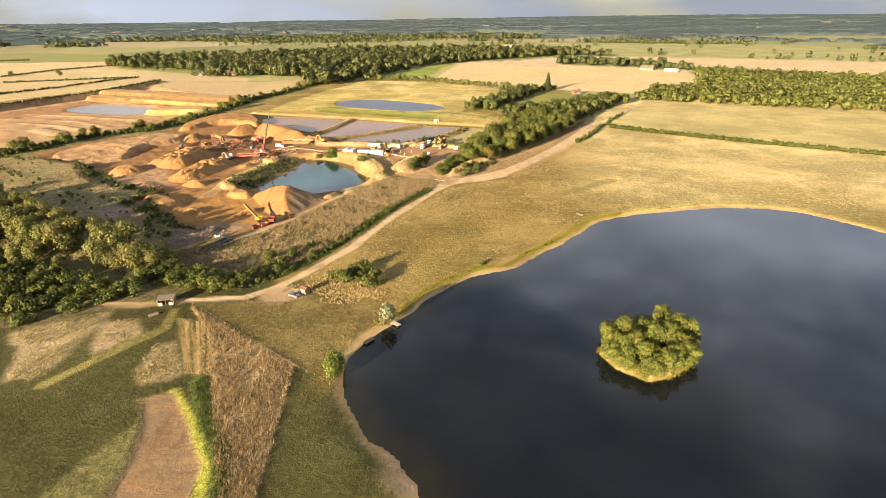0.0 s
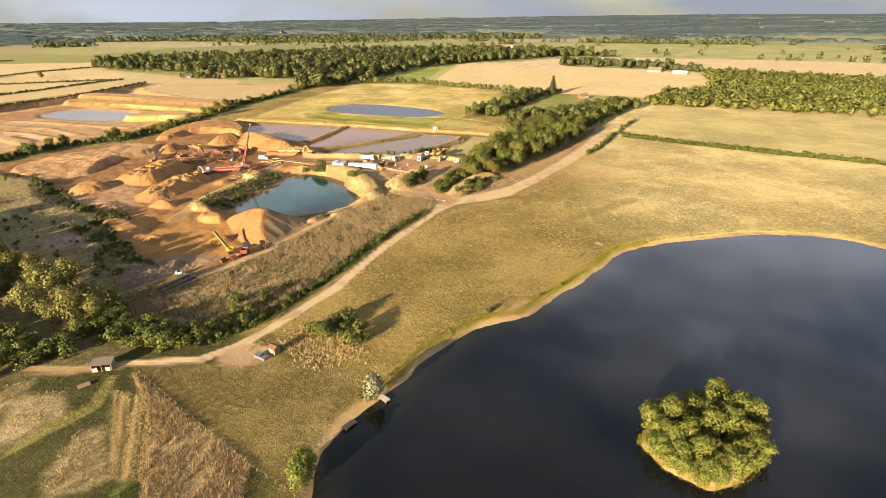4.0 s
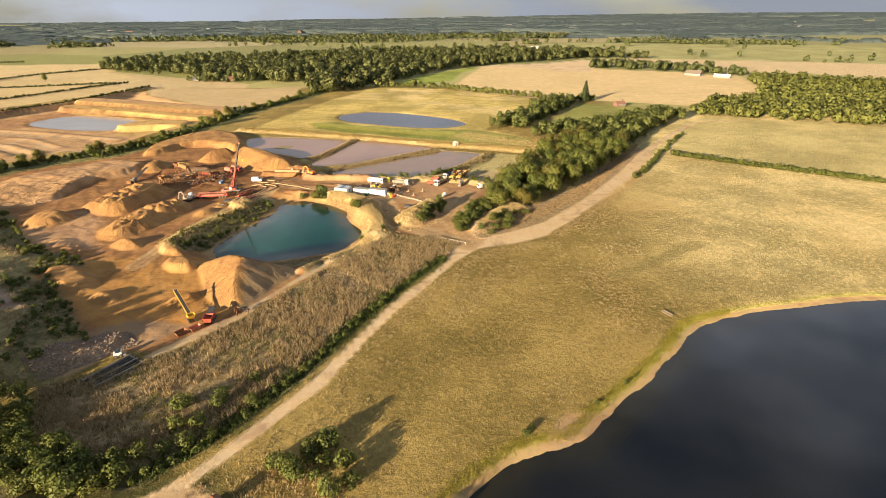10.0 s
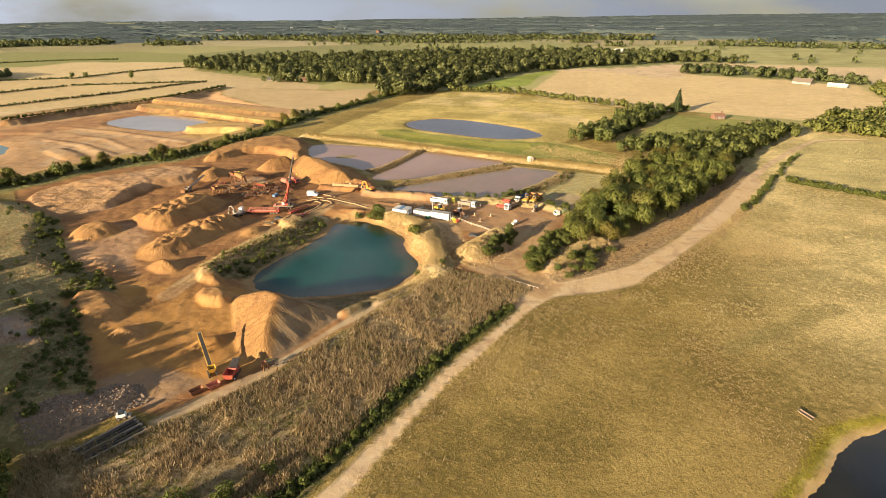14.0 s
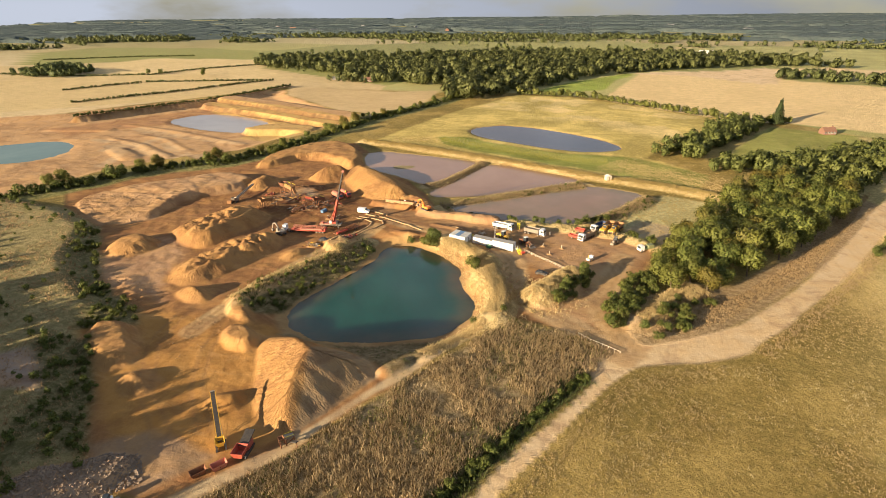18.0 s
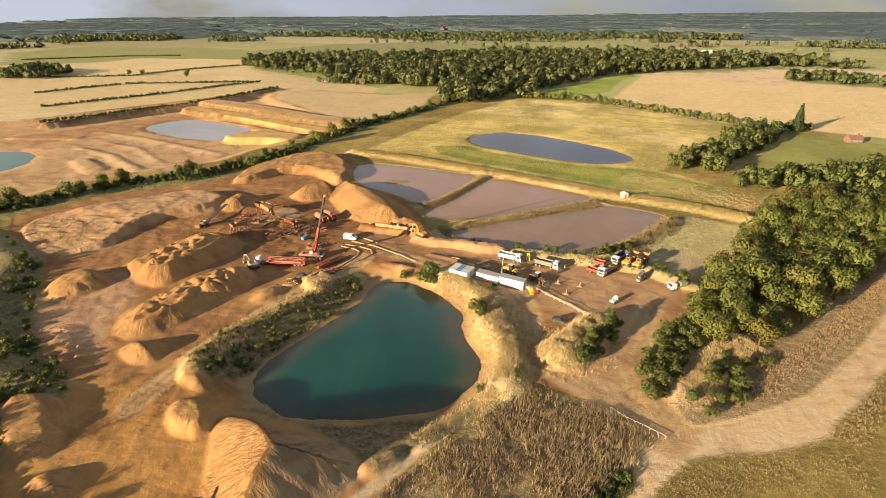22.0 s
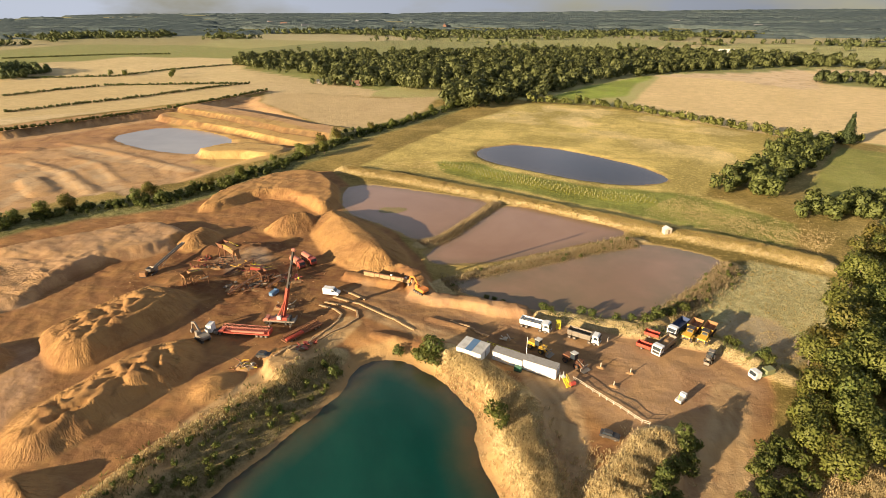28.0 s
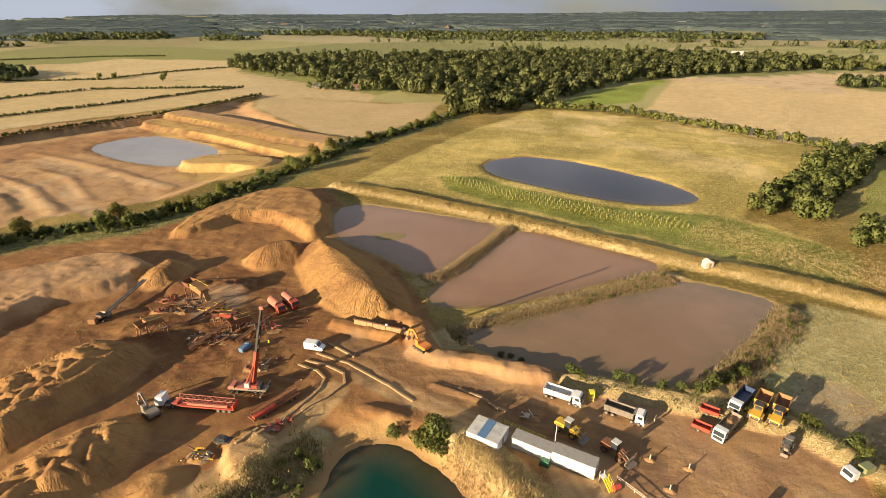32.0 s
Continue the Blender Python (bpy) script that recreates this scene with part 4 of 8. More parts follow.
    area([(-4, 264), (-1, 271), (6, 277), (13, 280.5), (21, 283), (30, 288), (35, 292), (40, 300), (57, 323), (79, 355), (102, 393), (121, 428), (114, 429), (94, 393), (76, 358), (57, 335), (43, 317), (35.5, 307), (28, 300.5), (18, 293), (9, 288), (1.6, 285.6), (-4, 284), (-8, 274)], (0.58, 0.43, 0.25), (1, 0, 0), 0.8, 1.0)
    area([(-41, 322), (-34, 313), (-28, 298), (-23, 293), (-9, 286), (4, 281), (9, 287), (2, 286), (-3, 288), (-7, 294), (-5.6, 305), (-2, 320), (4, 335), (-8, 332), (-12, 316), (-20, 304), (-28, 312), (-36, 328)], (0.40, 0.25, 0.13), (1, 0, 0), 1.0, 1.5)
    lay(ease(1.0, 0.4, to_line(x, y, [(0.6, 289), (8, 306), (16, 323)]) + wave * 0.8), (0.42, 0.31, 0.18), (1, 0, 0))
    for line, w, col in (([(-110, 150), (-97, 149), (-84, 152)], 1.6, (0.36, 0.26, 0.14)), ([(2, 280), (-12, 292), (-27, 302), (-34, 316), (-36, 330), (-46, 344), (-66, 350), (-92, 356)], 4.2, (0.43, 0.295, 0.155)),
                         ([(4, 283), (-2, 296), (-6, 308), (-2, 326), (2, 345)], 4.0, (0.44, 0.30, 0.155)), ([(-118, 258), (-116, 276), (-111, 305), (-105, 327), (-98, 348)], 3.5, (0.46, 0.31, 0.15)),
                         ([(-46, 269), (-37, 286), (-35, 300)], 1.0, (0.46, 0.35, 0.18)), ([(-28, 349), (-60, 354), (-84, 361), (-102, 367)], 4.5, (0.215, 0.130, 0.070)),
                         ([(-84, 204), (-68, 224.5), (-63.5, 235), (-58, 247), (-52, 257.5), (-46, 269)], 1.2, (0.47, 0.36, 0.215))):
        lay(ease(w + 0.8, w - 0.6, to_line(x, y, line) + wave * 2), col, (1, 0, 0))
    lay(ease(0.95, 0.7, to_line(x, y, BANKS[0][0]) / BANKS[0][2] + wave * 0.15), (0.46, 0.34, 0.15), (0, 0.8, 0))
    # wheel ruts
    yard_ruts = [([(2, 280), (-12, 292), (-27, 302), (-34, 316), (-36, 330), (-46, 344), (-66, 350), (-92, 356)], 1.2), ([(-118, 258), (-116, 276), (-111, 305), (-105, 327), (-98, 348)], 1.3), ([(-30, 349), (-60, 354), (-84, 361), (-100, 366)], 1.6), ([(-190, 345), (-172, 352), (-150, 345), (-120, 326)], 1.5), ([(-186, 312), (-160, 302), (-138, 286), (-120, 276)], 1.6), ([(-146, 376), (-130, 356), (-112, 350)], 1.4)]
    pit_ruts = [([(-177, 380), (-157, 386), (-150, 370), (-146, 351), (-152, 346)], 1.5), ([(-170, 362), (-156, 350), (-140, 346), (-122, 344)], 1.6), ([(-150, 392), (-142, 378), (-126, 366), (-108, 360)], 1.5), ([(-112, 268), (-108, 252), (-100, 238), (-88, 226)], 1.4), ([(-128, 268), (-124, 250), (-110, 232), (-96, 222)], 1.5), ([(4, 283), (-2, 296), (-6, 308), (-2, 326), (2, 345)], 1.3)]
    for line, gap in yard_ruts + pit_ruts:
        lay(0.4 * ease(0.9, 0.3, np.abs(to_line(x, y, line) + wave * 0.6 - gap)), (0.22, 0.125, 0.06), (1, 0, 0))
    index = np.arange(nx * ny).reshape(ny, nx)
    faces = np.stack([index[:-1, :-1], index[:-1, 1:], index[1:, 1:], index[1:, :-1]], -1).reshape(-1, 4)
    mesh = bpy.data.meshes.new("ground")
    mesh.vertices.add(len(x))
    mesh.vertices.foreach_set("co", np.stack([x, y, z], 1).ravel())
    mesh.loops.add(faces.size)
    mesh.loops.foreach_set("vertex_index", faces.ravel())
    mesh.polygons.add(len(faces))
    mesh.polygons.foreach_set("loop_start", np.arange(0, faces.size, 4))
    mesh.update(calc_edges=True)
    mesh.polygons.foreach_set("use_smooth", np.ones(len(faces), bool))
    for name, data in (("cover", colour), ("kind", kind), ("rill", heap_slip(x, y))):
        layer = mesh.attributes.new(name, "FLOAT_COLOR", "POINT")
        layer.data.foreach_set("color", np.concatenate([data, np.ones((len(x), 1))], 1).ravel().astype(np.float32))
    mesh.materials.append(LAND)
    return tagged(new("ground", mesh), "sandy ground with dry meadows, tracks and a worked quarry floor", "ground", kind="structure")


ground = build_ground()


def build_water(name, shore, level, material, label, reach=2.4, depth=0.3, shelf=6.0):
    """A sheet of water that meets the banks, with the silt of its shallows kept as a cover."""
    ring = rounded(shore, 2)
    cx, cy = sum(p[0] for p in ring) / len(ring), sum(p[1] for p in ring) / len(ring)
    n = len(ring)
    verts = []
    for ratio in (None, 1.0, 0.95, 0.9, 0.84, 0.76, 0.6):
        for px, py in ring:
            r = math.hypot(px - cx, py - cy)
            f = 1 + reach / r if ratio is None else ratio
            verts.append((cx + (px - cx) * f, cy + (py - cy) * f, level))
    top = len(verts)
    faces = [[k * n + i, k * n + (i + 1) % n, (k + 1) * n + (i + 1) % n, (k + 1) * n + i] for k in range(6) for i in range(n)] + [list(range(6 * n, 7 * n))]
    verts += [(a, b, level - depth) for a, b, _ in verts[:n]]
    faces += [list(range(top + n - 1, top - 1, -1))] + [[i, i + top, (i + 1) % n + top, (i + 1) % n] for i in range(n)]
    mesh = bpy.data.meshes.new(name)
    mesh.from_pydata(verts, [], faces)
    p = np.array(verts)
    d = to_area(p[:, 0], p[:, 1], shore, 60)
    layer = mesh.attributes.new("shallow", "FLOAT", "POINT")
    layer.data.foreach_set("value", ease(-shelf, -0.5, d).astype(np.float32))
    mesh.materials.append(material)
    return tagged(new(name, mesh), label, "water", kind="structure")


build_water("water", LAKE_SHORE, -1.0, LAKE, "dark still lake reflecting a cloudy sky", shelf=9.0)
build_water("water", PIT_SHORE, -3.0, TEAL, "deep teal water of a flooded sand pit", 9.0, 40.0, 9.0)
build_water("water", SILT_A, 0.0, SILT, "muddy pinkish-brown silt lagoon")
build_water("water", SILT_B, 0.0, SILT, "muddy pinkish-brown silt lagoon")
build_water("water", SILT_C, 0.0, SILT_GREY, "muddy brown silt lagoon beside the yard", shelf=20.0)
build_water("water", BLUE_POND, -0.6, SLATE, "slate-blue pond in a grassy field")
build_water("water", FAR_POND, -3.4, PALE, "pale grey flooded working in the far pit")
build_water("water", GREEN_POND, -3.4, JADE, "turquoise pond in the far pit")

# ---- plants ----
def mesh_of(name, verts, faces, material, smooth=False):
    mesh = bpy.data.meshes.new(name)
    mesh.from_pydata([tuple(v) for v in verts], [], [tuple(f) for f in faces])
    if smooth:
        mesh.polygons.foreach_set("use_smooth", [True] * len(mesh.polygons))
    mesh.materials.append(material)
    return mesh


def leaf_cloud(name, lumps, count, size, material, seed, flat=0.6, calm=0.0, loose=0.35, round_off=0.5):
    """A crown of small leaf clumps lying over a few uneven lumps (x, y, z, rx, ry, rz)."""
    r = np.random.RandomState(seed)
    weight = np.array([l[3] * l[5] for l in lumps])
    which = r.choice(len(lumps), count, p=weight / weight.sum())
    L = np.array(lumps)[which]
    n = r.normal(size=(count, 3))
    n[:, 2] = n[:, 2] * 0.9 + 0.15
    n /= np.linalg.norm(n, axis=1)[:, None]
    depth = 1.0 - 0.42 * r.rand(count) ** 2.2 + 0.10 * r.normal(size=count)
    centre = L[:, :3] + n * L[:, 3:6] * depth[:, None]
    centre[:, 2] = np.maximum(centre[:, 2], 0.15 * size)
    tilt = n + r.normal(size=(count, 3)) * flat
    tilt /= np.linalg.norm(tilt, axis=1)[:, None]
    u = np.cross(tilt, r.normal(size=(count, 3)))
    u /= np.linalg.norm(u, axis=1)[:, None]
    v = np.cross(tilt, u)
    s = size * (0.55 + 0.9 * r.rand(count))[:, None]
    corners = np.stack([centre - u * s * 0.55, centre - v * s * 0.35 + tilt * s * 0.08, centre + u * s * 0.55, centre + v * s * 0.42 - tilt * s * 0.12], 1)
    mesh = mesh_of(name, corners.reshape(-1, 3), np.arange(count * 4).reshape(-1, 4), material)
    whole = centre - np.array([0, 0, np.array(lumps)[:, 2].mean()])
    whole /= np.linalg.norm(whole, axis=1)[:, None] + 1e-6
    soft = 0.7 * n + round_off * whole + loose * tilt + np.array([0, 0, calm])
    soft /= np.linalg.norm(soft, axis=1)[:, None]
    mesh.normals_split_custom_set_from_vertices(np.repeat(soft, 4, 0).tolist())
    return mesh


def trunk_mesh(tall, thick, material, seed, limbs=4):
    """A tapered, slightly bent trunk with limbs."""
    r = random.Random(seed)
    verts, faces = [], []

    def rod(a, b, ra, rb, sides=6):
        a, b = Vector(a), Vector(b)
        axis = (b - a).normalized()
        u = axis.orthogonal().normalized()
        v = axis.cross(u)
        o = len(verts)
        for p, rad in ((a, ra), (b, rb)):
            for i in range(sides):
                w = 2 * math.pi * i / sides
                verts.append(p + (u * math.cos(w) + v * math.sin(w)) * rad)
        for i in range(sides):
            j = (i + 1) % sides
            faces.append((o + i, o + j, o + sides + j, o + sides + i))
        faces.append(tuple(o + sides + i for i in range(sides)))

    bend = (r.uniform(-0.05, 0.05) * tall, r.uniform(-0.05, 0.05) * tall)
    fork = (bend[0], bend[1], tall * 0.45)
    rod((0, 0, -0.3), fork, thick, thick * 0.7)
    rod(fork, (bend[0] * 2, bend[1] * 2, tall * 0.85), thick * 0.7, thick * 0.25)
    for i in range(limbs):
        w = 2 * math.pi * (i + r.random()) / limbs
        z = tall * r.uniform(0.35, 0.6)
        rod((bend[0] * z / tall * 2, bend[1] * z / tall * 2, z), (math.cos(w) * tall * 0.27, math.sin(w) * tall * 0.27, z + tall * 0.22), thick * 0.4, thick * 0.12, 5)
    return mesh_of("trunk", verts, faces, material)


def crown_lumps(seed, wide, tall, low, count):
    r = random.Random(seed)
    lumps = [(0, 0, (tall + low) / 2, wide * 0.36, wide * 0.36, (tall - low) * 0.42)]
    for i in range(count):
        w = 2 * math.pi * (i + r.random() * 0.6) / count
        d = wide * r.uniform(0.16, 0.32)
        z = low + (tall - low) * r.uniform(0.22, 0.80)
        s = wide * r.uniform(0.12, 0.23)
        lumps.append((math.cos(w) * d, math.sin(w) * d, z, s, s, s * r.uniform(0.8, 1.25)))
    return lumps


TREE_KINDS = {}
FAR_KINDS = ("far_tree", "young_tree", "copse_tree", "garden_tree")


def tree_kind(kind, seed, wide, tall, low, lumps, count, size, leaf, thick=0.25):
    """Meshes for one sort of tree or bush, shared by all of its plants."""
    TREE_KINDS.setdefault(kind, []).append((trunk_mesh(tall * 0.9, thick, BARK, seed), leaf_cloud("crown", crown_lumps(seed, wide, tall, low, lumps), count, size, leaf, seed, calm=0.4 if kind in ("copse_tree", "young_tree") else 0.0, loose=0.9 if kind in ("willow", "birch", "bush", "silver", "gorse") else 0.15 if kind in FAR_KINDS else 0.45, round_off=1.2 if kind in FAR_KINDS else 0.9 if kind == "oak" else 0.5)))


for s in range(4):
    tree_kind("oak", s, 9.0 + s % 2, 10.0 + s % 3, 1.0, 20, 2100, 0.54, RUSSET if s == 3 else LEAF, 0.30)
    tree_kind("bush", 20 + s, 4.0, 2.8 + 0.3 * s, 0.0, 7, 480, 0.36, SCRUB, 0.08)
    tree_kind("gorse", 140 + s, 4.2, 3.0 + 0.4 * s, 0.0, 6, 150, 0.7, SCRUB, 0.08)
    tree_kind("copse_tree", 160 + s, 12.0, 9.0 + s, 0.0, 6, 44, 3.6, FOREST, 0.3)
    tree_kind("garden_tree", 180 + s, 9.5, 9.5 + s, 0.2, 14, 460, 1.2, GROVE, 0.3)
    tree_kind("hedge_bush", 120 + s, 4.2, 3.0 + 0.4 * s, 0.0, 6, 110, 0.85, HEDGE, 0.08)
    tree_kind("willow", 40 + s, 6.0, 6.0 + s, 0.2, 17, 1500, 0.40, WILLOW, 0.16)
    tree_kind("far_tree", 60 + s, 11.0, 10.0 + 1.5 * s, 0.3, 9, 170, 2.1, FOREST, 0.30)
    tree_kind("young_tree", 65 + s, 9.0, 8.0 + 1.4 * s, 0.3, 7, 120, 1.9, YOUNG, 0.30)
    tree_kind("birch", 90 + s, 6.0, 7.0 + s, 0.4, 9, 1000, 0.46, BIRCH, 0.14)
tree_kind("silver", 80, 4.2, 5.5, 0.2, 7, 700, 0.42, SILVER, 0.12)

NAMES = {"oak": ("tree", "broadleaf tree with a dense dark green crown", "tree"), "bush": ("bush", "low green scrub bush", "bush"), "willow": ("tree", "yellow-green willow with a loose crown", "tree"),
         "far_tree": ("tree", "broadleaf tree in a distant belt", "tree"), "birch": ("tree", "yellowing birch with a loose rounded crown", "tree"), "silver": ("tree", "silvery-grey willow beside the lake", "tree")}
plant_rng = random.Random(11)


def plant(kind, x, y, scale=1.0, label="", group="", squash=1.0, z=None):
    name, words, cat = NAMES[kind]
    trunk, crown = plant_rng.choice(TREE_KINDS[kind])
    base = new(name)
    base.matrix_world = Matrix.Translation((x, y, (on_ground(x, y) if z is None else z) - 0.05)) @ pose(0, 0, 0, 0, 0, plant_rng.uniform(0, 360)) @ Matrix.Diagonal((scale, scale, scale * squash, 1))
    base.empty_display_size = 0.2
    for part_name, data in (("trunk", trunk), ("crown", crown)):
        o = new(part_name, data)
        o.parent = base
    return tagged(base, label or words, cat, group)


def plant_line(kind, line, step, jitter, lo, hi, label="", group=""):
    spots = along(line, step, jitter, plant_rng)
    zs = height(np.array([p[0] for p in spots]), np.array([p[1] for p in spots]))
    for (x, y), z in zip(spots, zs):
        plant(kind, x, y, plant_rng.uniform(lo, hi), label, group, plant_rng.uniform(0.85, 1.15), float(z))


def plant_area(kind, poly, spacing, lo, hi, label="", group="", chance=1.0):
    xs, ys = [p[0] for p in poly], [p[1] for p in poly]
    spots = []
    y = min(ys)
    while y < max(ys):
        x = min(xs)
        while x < max(xs):
            if plant_rng.random() < chance:
                spots.append((x + plant_rng.uniform(-0.45, 0.45) * spacing, y + plant_rng.uniform(-0.45, 0.45) * spacing))
            x += spacing
        y += spacing
    px, py = np.array([p[0] for p in spots]), np.array([p[1] for p in spots])
    keep, zs = to_area(px, py, poly) < 0, height(px, py)
    for i in np.nonzero(keep)[0]:
        plant(kind, px[i], py[i], plant_rng.uniform(lo, hi), label, group, plant_rng.uniform(0.85, 1.15), float(zs[i]))


def stuff_of(name, kind, spots, lo, hi, label, cat):
    """Many plants joined into one mass."""
    meshes = TREE_KINDS[kind]
    banks = []
    for _, crown in meshes:
        co, no = np.zeros(len(crown.vertices) * 3), np.zeros(len(crown.loops) * 3)
        crown.vertices.foreach_get("co", co)
        crown.corner_normals.foreach_get("vector", no)
        banks.append((co.reshape(-1, 3), no.reshape(-1, 3)))
    rng = np.random.RandomState(len(spots))
    zs = height(np.array([p[0] for p in spots]), np.array([p[1] for p in spots]))
    out, turned = [], []
    for (x, y), z in zip(spots, zs):
        v, w = banks[rng.randint(len(banks))]
        a, s = rng.uniform(0, 6.28), rng.uniform(lo, hi)
        c, n = math.cos(a), math.sin(a)
        out.append(np.stack([(v[:, 0] * c - v[:, 1] * n) * s + x, (v[:, 0] * n + v[:, 1] * c) * s + y, v[:, 2] * s * rng.uniform(0.85, 1.15) + z], 1))
        turned.append(np.stack([w[:, 0] * c - w[:, 1] * n, w[:, 0] * n + w[:, 1] * c, w[:, 2]], 1))
    verts = np.concatenate(out)
    mesh = bpy.data.meshes.new(name)
    k = len(verts)
    mesh.vertices.add(k)
    mesh.vertices.foreach_set("co", verts.ravel())
    mesh.loops.add(k)
    mesh.loops.foreach_set("vertex_index", np.arange(k))
    mesh.polygons.add(k // 4)
    mesh.polygons.foreach_set("loop_start", np.arange(0, k, 4))
    mesh.update(calc_edges=True)
    mesh.normals_split_custom_set_from_vertices(np.concatenate(turned))
    mesh.materials.append(meshes[0][1].materials[0])
    return tagged(new(name, mesh), label, cat, kind="stuff")


def spots_in(poly, spacing, rng, chance=1.0):
    xs, ys = [p[0] for p in poly], [p[1] for p in poly]
    n = int((max(xs) - min(xs)) * (max(ys) - min(ys)) / spacing ** 2 * chance)
    px, py = rng.uniform(min(xs), max(xs), n), rng.uniform(min(ys), max(ys), n)
    keep = to_area(px, py, poly) < 0
    return list(zip(px[keep], py[keep]))


grass_rng = np.random.RandomState(23)


def thin_by(spots, size, seed, cut):
    p = np.array(spots)
    return [tuple(q) for q in p[grain(p[:, 0], p[:, 1], size, seed, 3) + grass_rng.normal(size=len(p)) * 0.06 > cut]]


def near_line(line, wide, per_metre, rng):
    out = []
    for (ax, ay), (bx, by) in zip(line[:-1], line[1:]):
        n = int(math.hypot(bx - ax, by - ay) * per_metre)
        t = rng.rand(n)
        d = rng.normal(size=n) * wide * 0.5
        l = math.hypot(bx - ax, by - ay)
        out += list(zip(ax + (bx - ax) * t - (by - ay) / l * d, ay + (by - ay) * t + (bx - ax) / l * d))
    return out


# tree belt between the yard and the track
BELT_FAR = [(68, 452), (96, 498), (128, 530), (160, 560), (186, 552), (176, 536), (150, 512), (122, 466), (110, 446)]
stuff_of("woodland", "garden_tree", spots_in(BELT_FAR, 6.5, np.random.RandomState(8)), 0.7, 1.0, "far end of the tree belt beside the track", "woodland")
plant_area("oak", [(30, 340), (20, 350), (20, 362), (34, 392), (52, 424), (68, 452), (110, 446), (100, 424), (78, 388), (56, 352), (42, 338)], 7.0, 0.85, 1.25, "dark green broadleaf tree in the belt beside the track", "tree belt")
plant_area("bush", [(-3.4, 297), (-3, 308), (3, 325), (10, 333), (13, 325), (8, 309), (0.7, 292)], 2.9, 0.8, 1.35, "dark green bramble bush beside the quarry entrance", "belt scrub")
plant_area("bush", [(6, 290), (10, 304), (19, 319), (30, 320), (28, 311), (23, 303), (12, 292)], 2.9, 0.6, 1.1, "low green scrub below the tree belt", "belt scrub", 0.55)
plant_area("oak", [(10, 328), (10, 346), (18, 352), (36, 342), (38, 332), (26, 320), (18, 322)], 6.4, 0.8, 1.1, "green and russet broadleaf tree above the entrance", "tree belt")
# hedgerow between the quarry and the far pit
plant_line("bush", HEDGE_LONG[1:7], 9, 4, 1.2, 2.3, "dark hedgerow bush along the quarry boundary", "boundary hedge")
stuff_of("hedge", "hedge_bush", along(HEDGE_LONG, 0.9, 4.5, plant_rng) + [q for q in along(HEDGE_LONG, 1.1, 7.0, plant_rng) if math.sin(q[1] * 0.11) + math.sin(q[1] * 0.043 + 1) > 0.3], 0.35, 0.95, "dense dark hedgerow beside the quarry", "hedge")
for hx, hy in ((-281, 350), (-278, 356), (-265, 371), (-263, 379), (-258, 387), (-255, 397), (-235, 414), (-233, 421), (-217, 442), (-212, 460), (-198, 503), (-193, 516)):
    plant("oak", hx, hy, plant_rng.uniform(0.55, 0.85), "round hedgerow tree on the quarry boundary", "boundary hedge")
for x, y in ((-603, 763), (-591, 772), (-523, 771), (-545, 800)):
    plant("oak", x, y, 0.75, "round field tree standing among stubble")
stuff_of("woodland", "far_tree", spots_in([(-760, 690), (-690, 700), (-690, 760), (-780, 780)], 9, np.random.RandomState(4)), 0.8, 1.1, "dark copse beside stubble fields", "woodland")
plant_line("oak", [(-214, 484), (-200, 540), (-185, 590), (-160, 680), (-130, 770)], 19, 4, 0.45, 0.8, "round hedgerow tree on the quarry boundary", "boundary hedge")
# island
plant_area("willow", [(43, 125), (45.6, 118), (52, 112.6), (60, 113.8), (66.4, 119.6), (72, 127), (69.6, 135), (60, 138), (49.6, 135)], 2.9, 0.6, 1.0, "bushy yellow-green willow on the small island", "island willows")
plant_area("willow", [(60, 128), (68, 128), (68, 135), (60, 136)], 3.4, 1.05, 1.3, "tall yellow-green willow on the small island", "island willows")
# birch and scrub at the western edge
plant_area("birch", [(-215, 245), (-186, 228), (-150, 206), (-120, 190), (-104, 178), (-96, 172), (-104, 168), (-118, 172), (-142, 184), (-176, 198), (-215, 224)], 5.9, 0.85, 1.45, "yellow-green birch in the scrub wood", "western wood")
plant_area("oak", [(-230, 245), (-190, 220), (-150, 196), (-150, 186), (-190, 200), (-235, 225)], 7, 0.6, 1.0, "dark broadleaf tree in the scrub wood", "western wood")
stuff_of("woodland", "birch", spots_in([(-250, 220), (-180, 180), (-150, 172), (-136, 178), (-170, 196), (-240, 238), (-190, 216), (-150, 196), (-140, 186)], 5, np.random.RandomState(3)), 0.6, 1.2, "loose yellow-green birch scrub", "woodland")
stuff_of("scrub", "gorse", spots_in([(-210, 200), (-150, 178), (-130, 170), (-130, 140), (-150, 138), (-210, 160)], 3.6, np.random.RandomState(5)), 0.7, 1.4, "dark gorse and bramble scrub", "scrub")
plant_area("bush", [(-134, 172), (-122, 168), (-100, 164), (-98, 156), (-104, 150), (-114, 144), (-126, 136), (-134, 137)], 4.0, 0.9, 1.7, "dark green gorse and bramble bush", "western scrub", 0.72)
plant_area("bush", [(-98, 172), (-86, 172), (-72, 168), (-64, 166), (-66, 160), (-80, 159), (-92, 160)], 3.4, 0.8, 1.5, "", "western scrub", 0.85)
plant_line("bush", [(-64, 180), (-60, 178), (-52, 196)], 5, 2.0, 0.9, 1.2, "", "western scrub")
plant_area("bush", [(-118, 192), (-106, 187), (-92, 176), (-82, 172), (-73, 166), (-72, 161), (-78, 158), (-86, 158), (-95, 160), (-104, 166)], 4.2, 1.0, 1.8, "dark thorn bush at the wood's edge", "western scrub", 0.9)
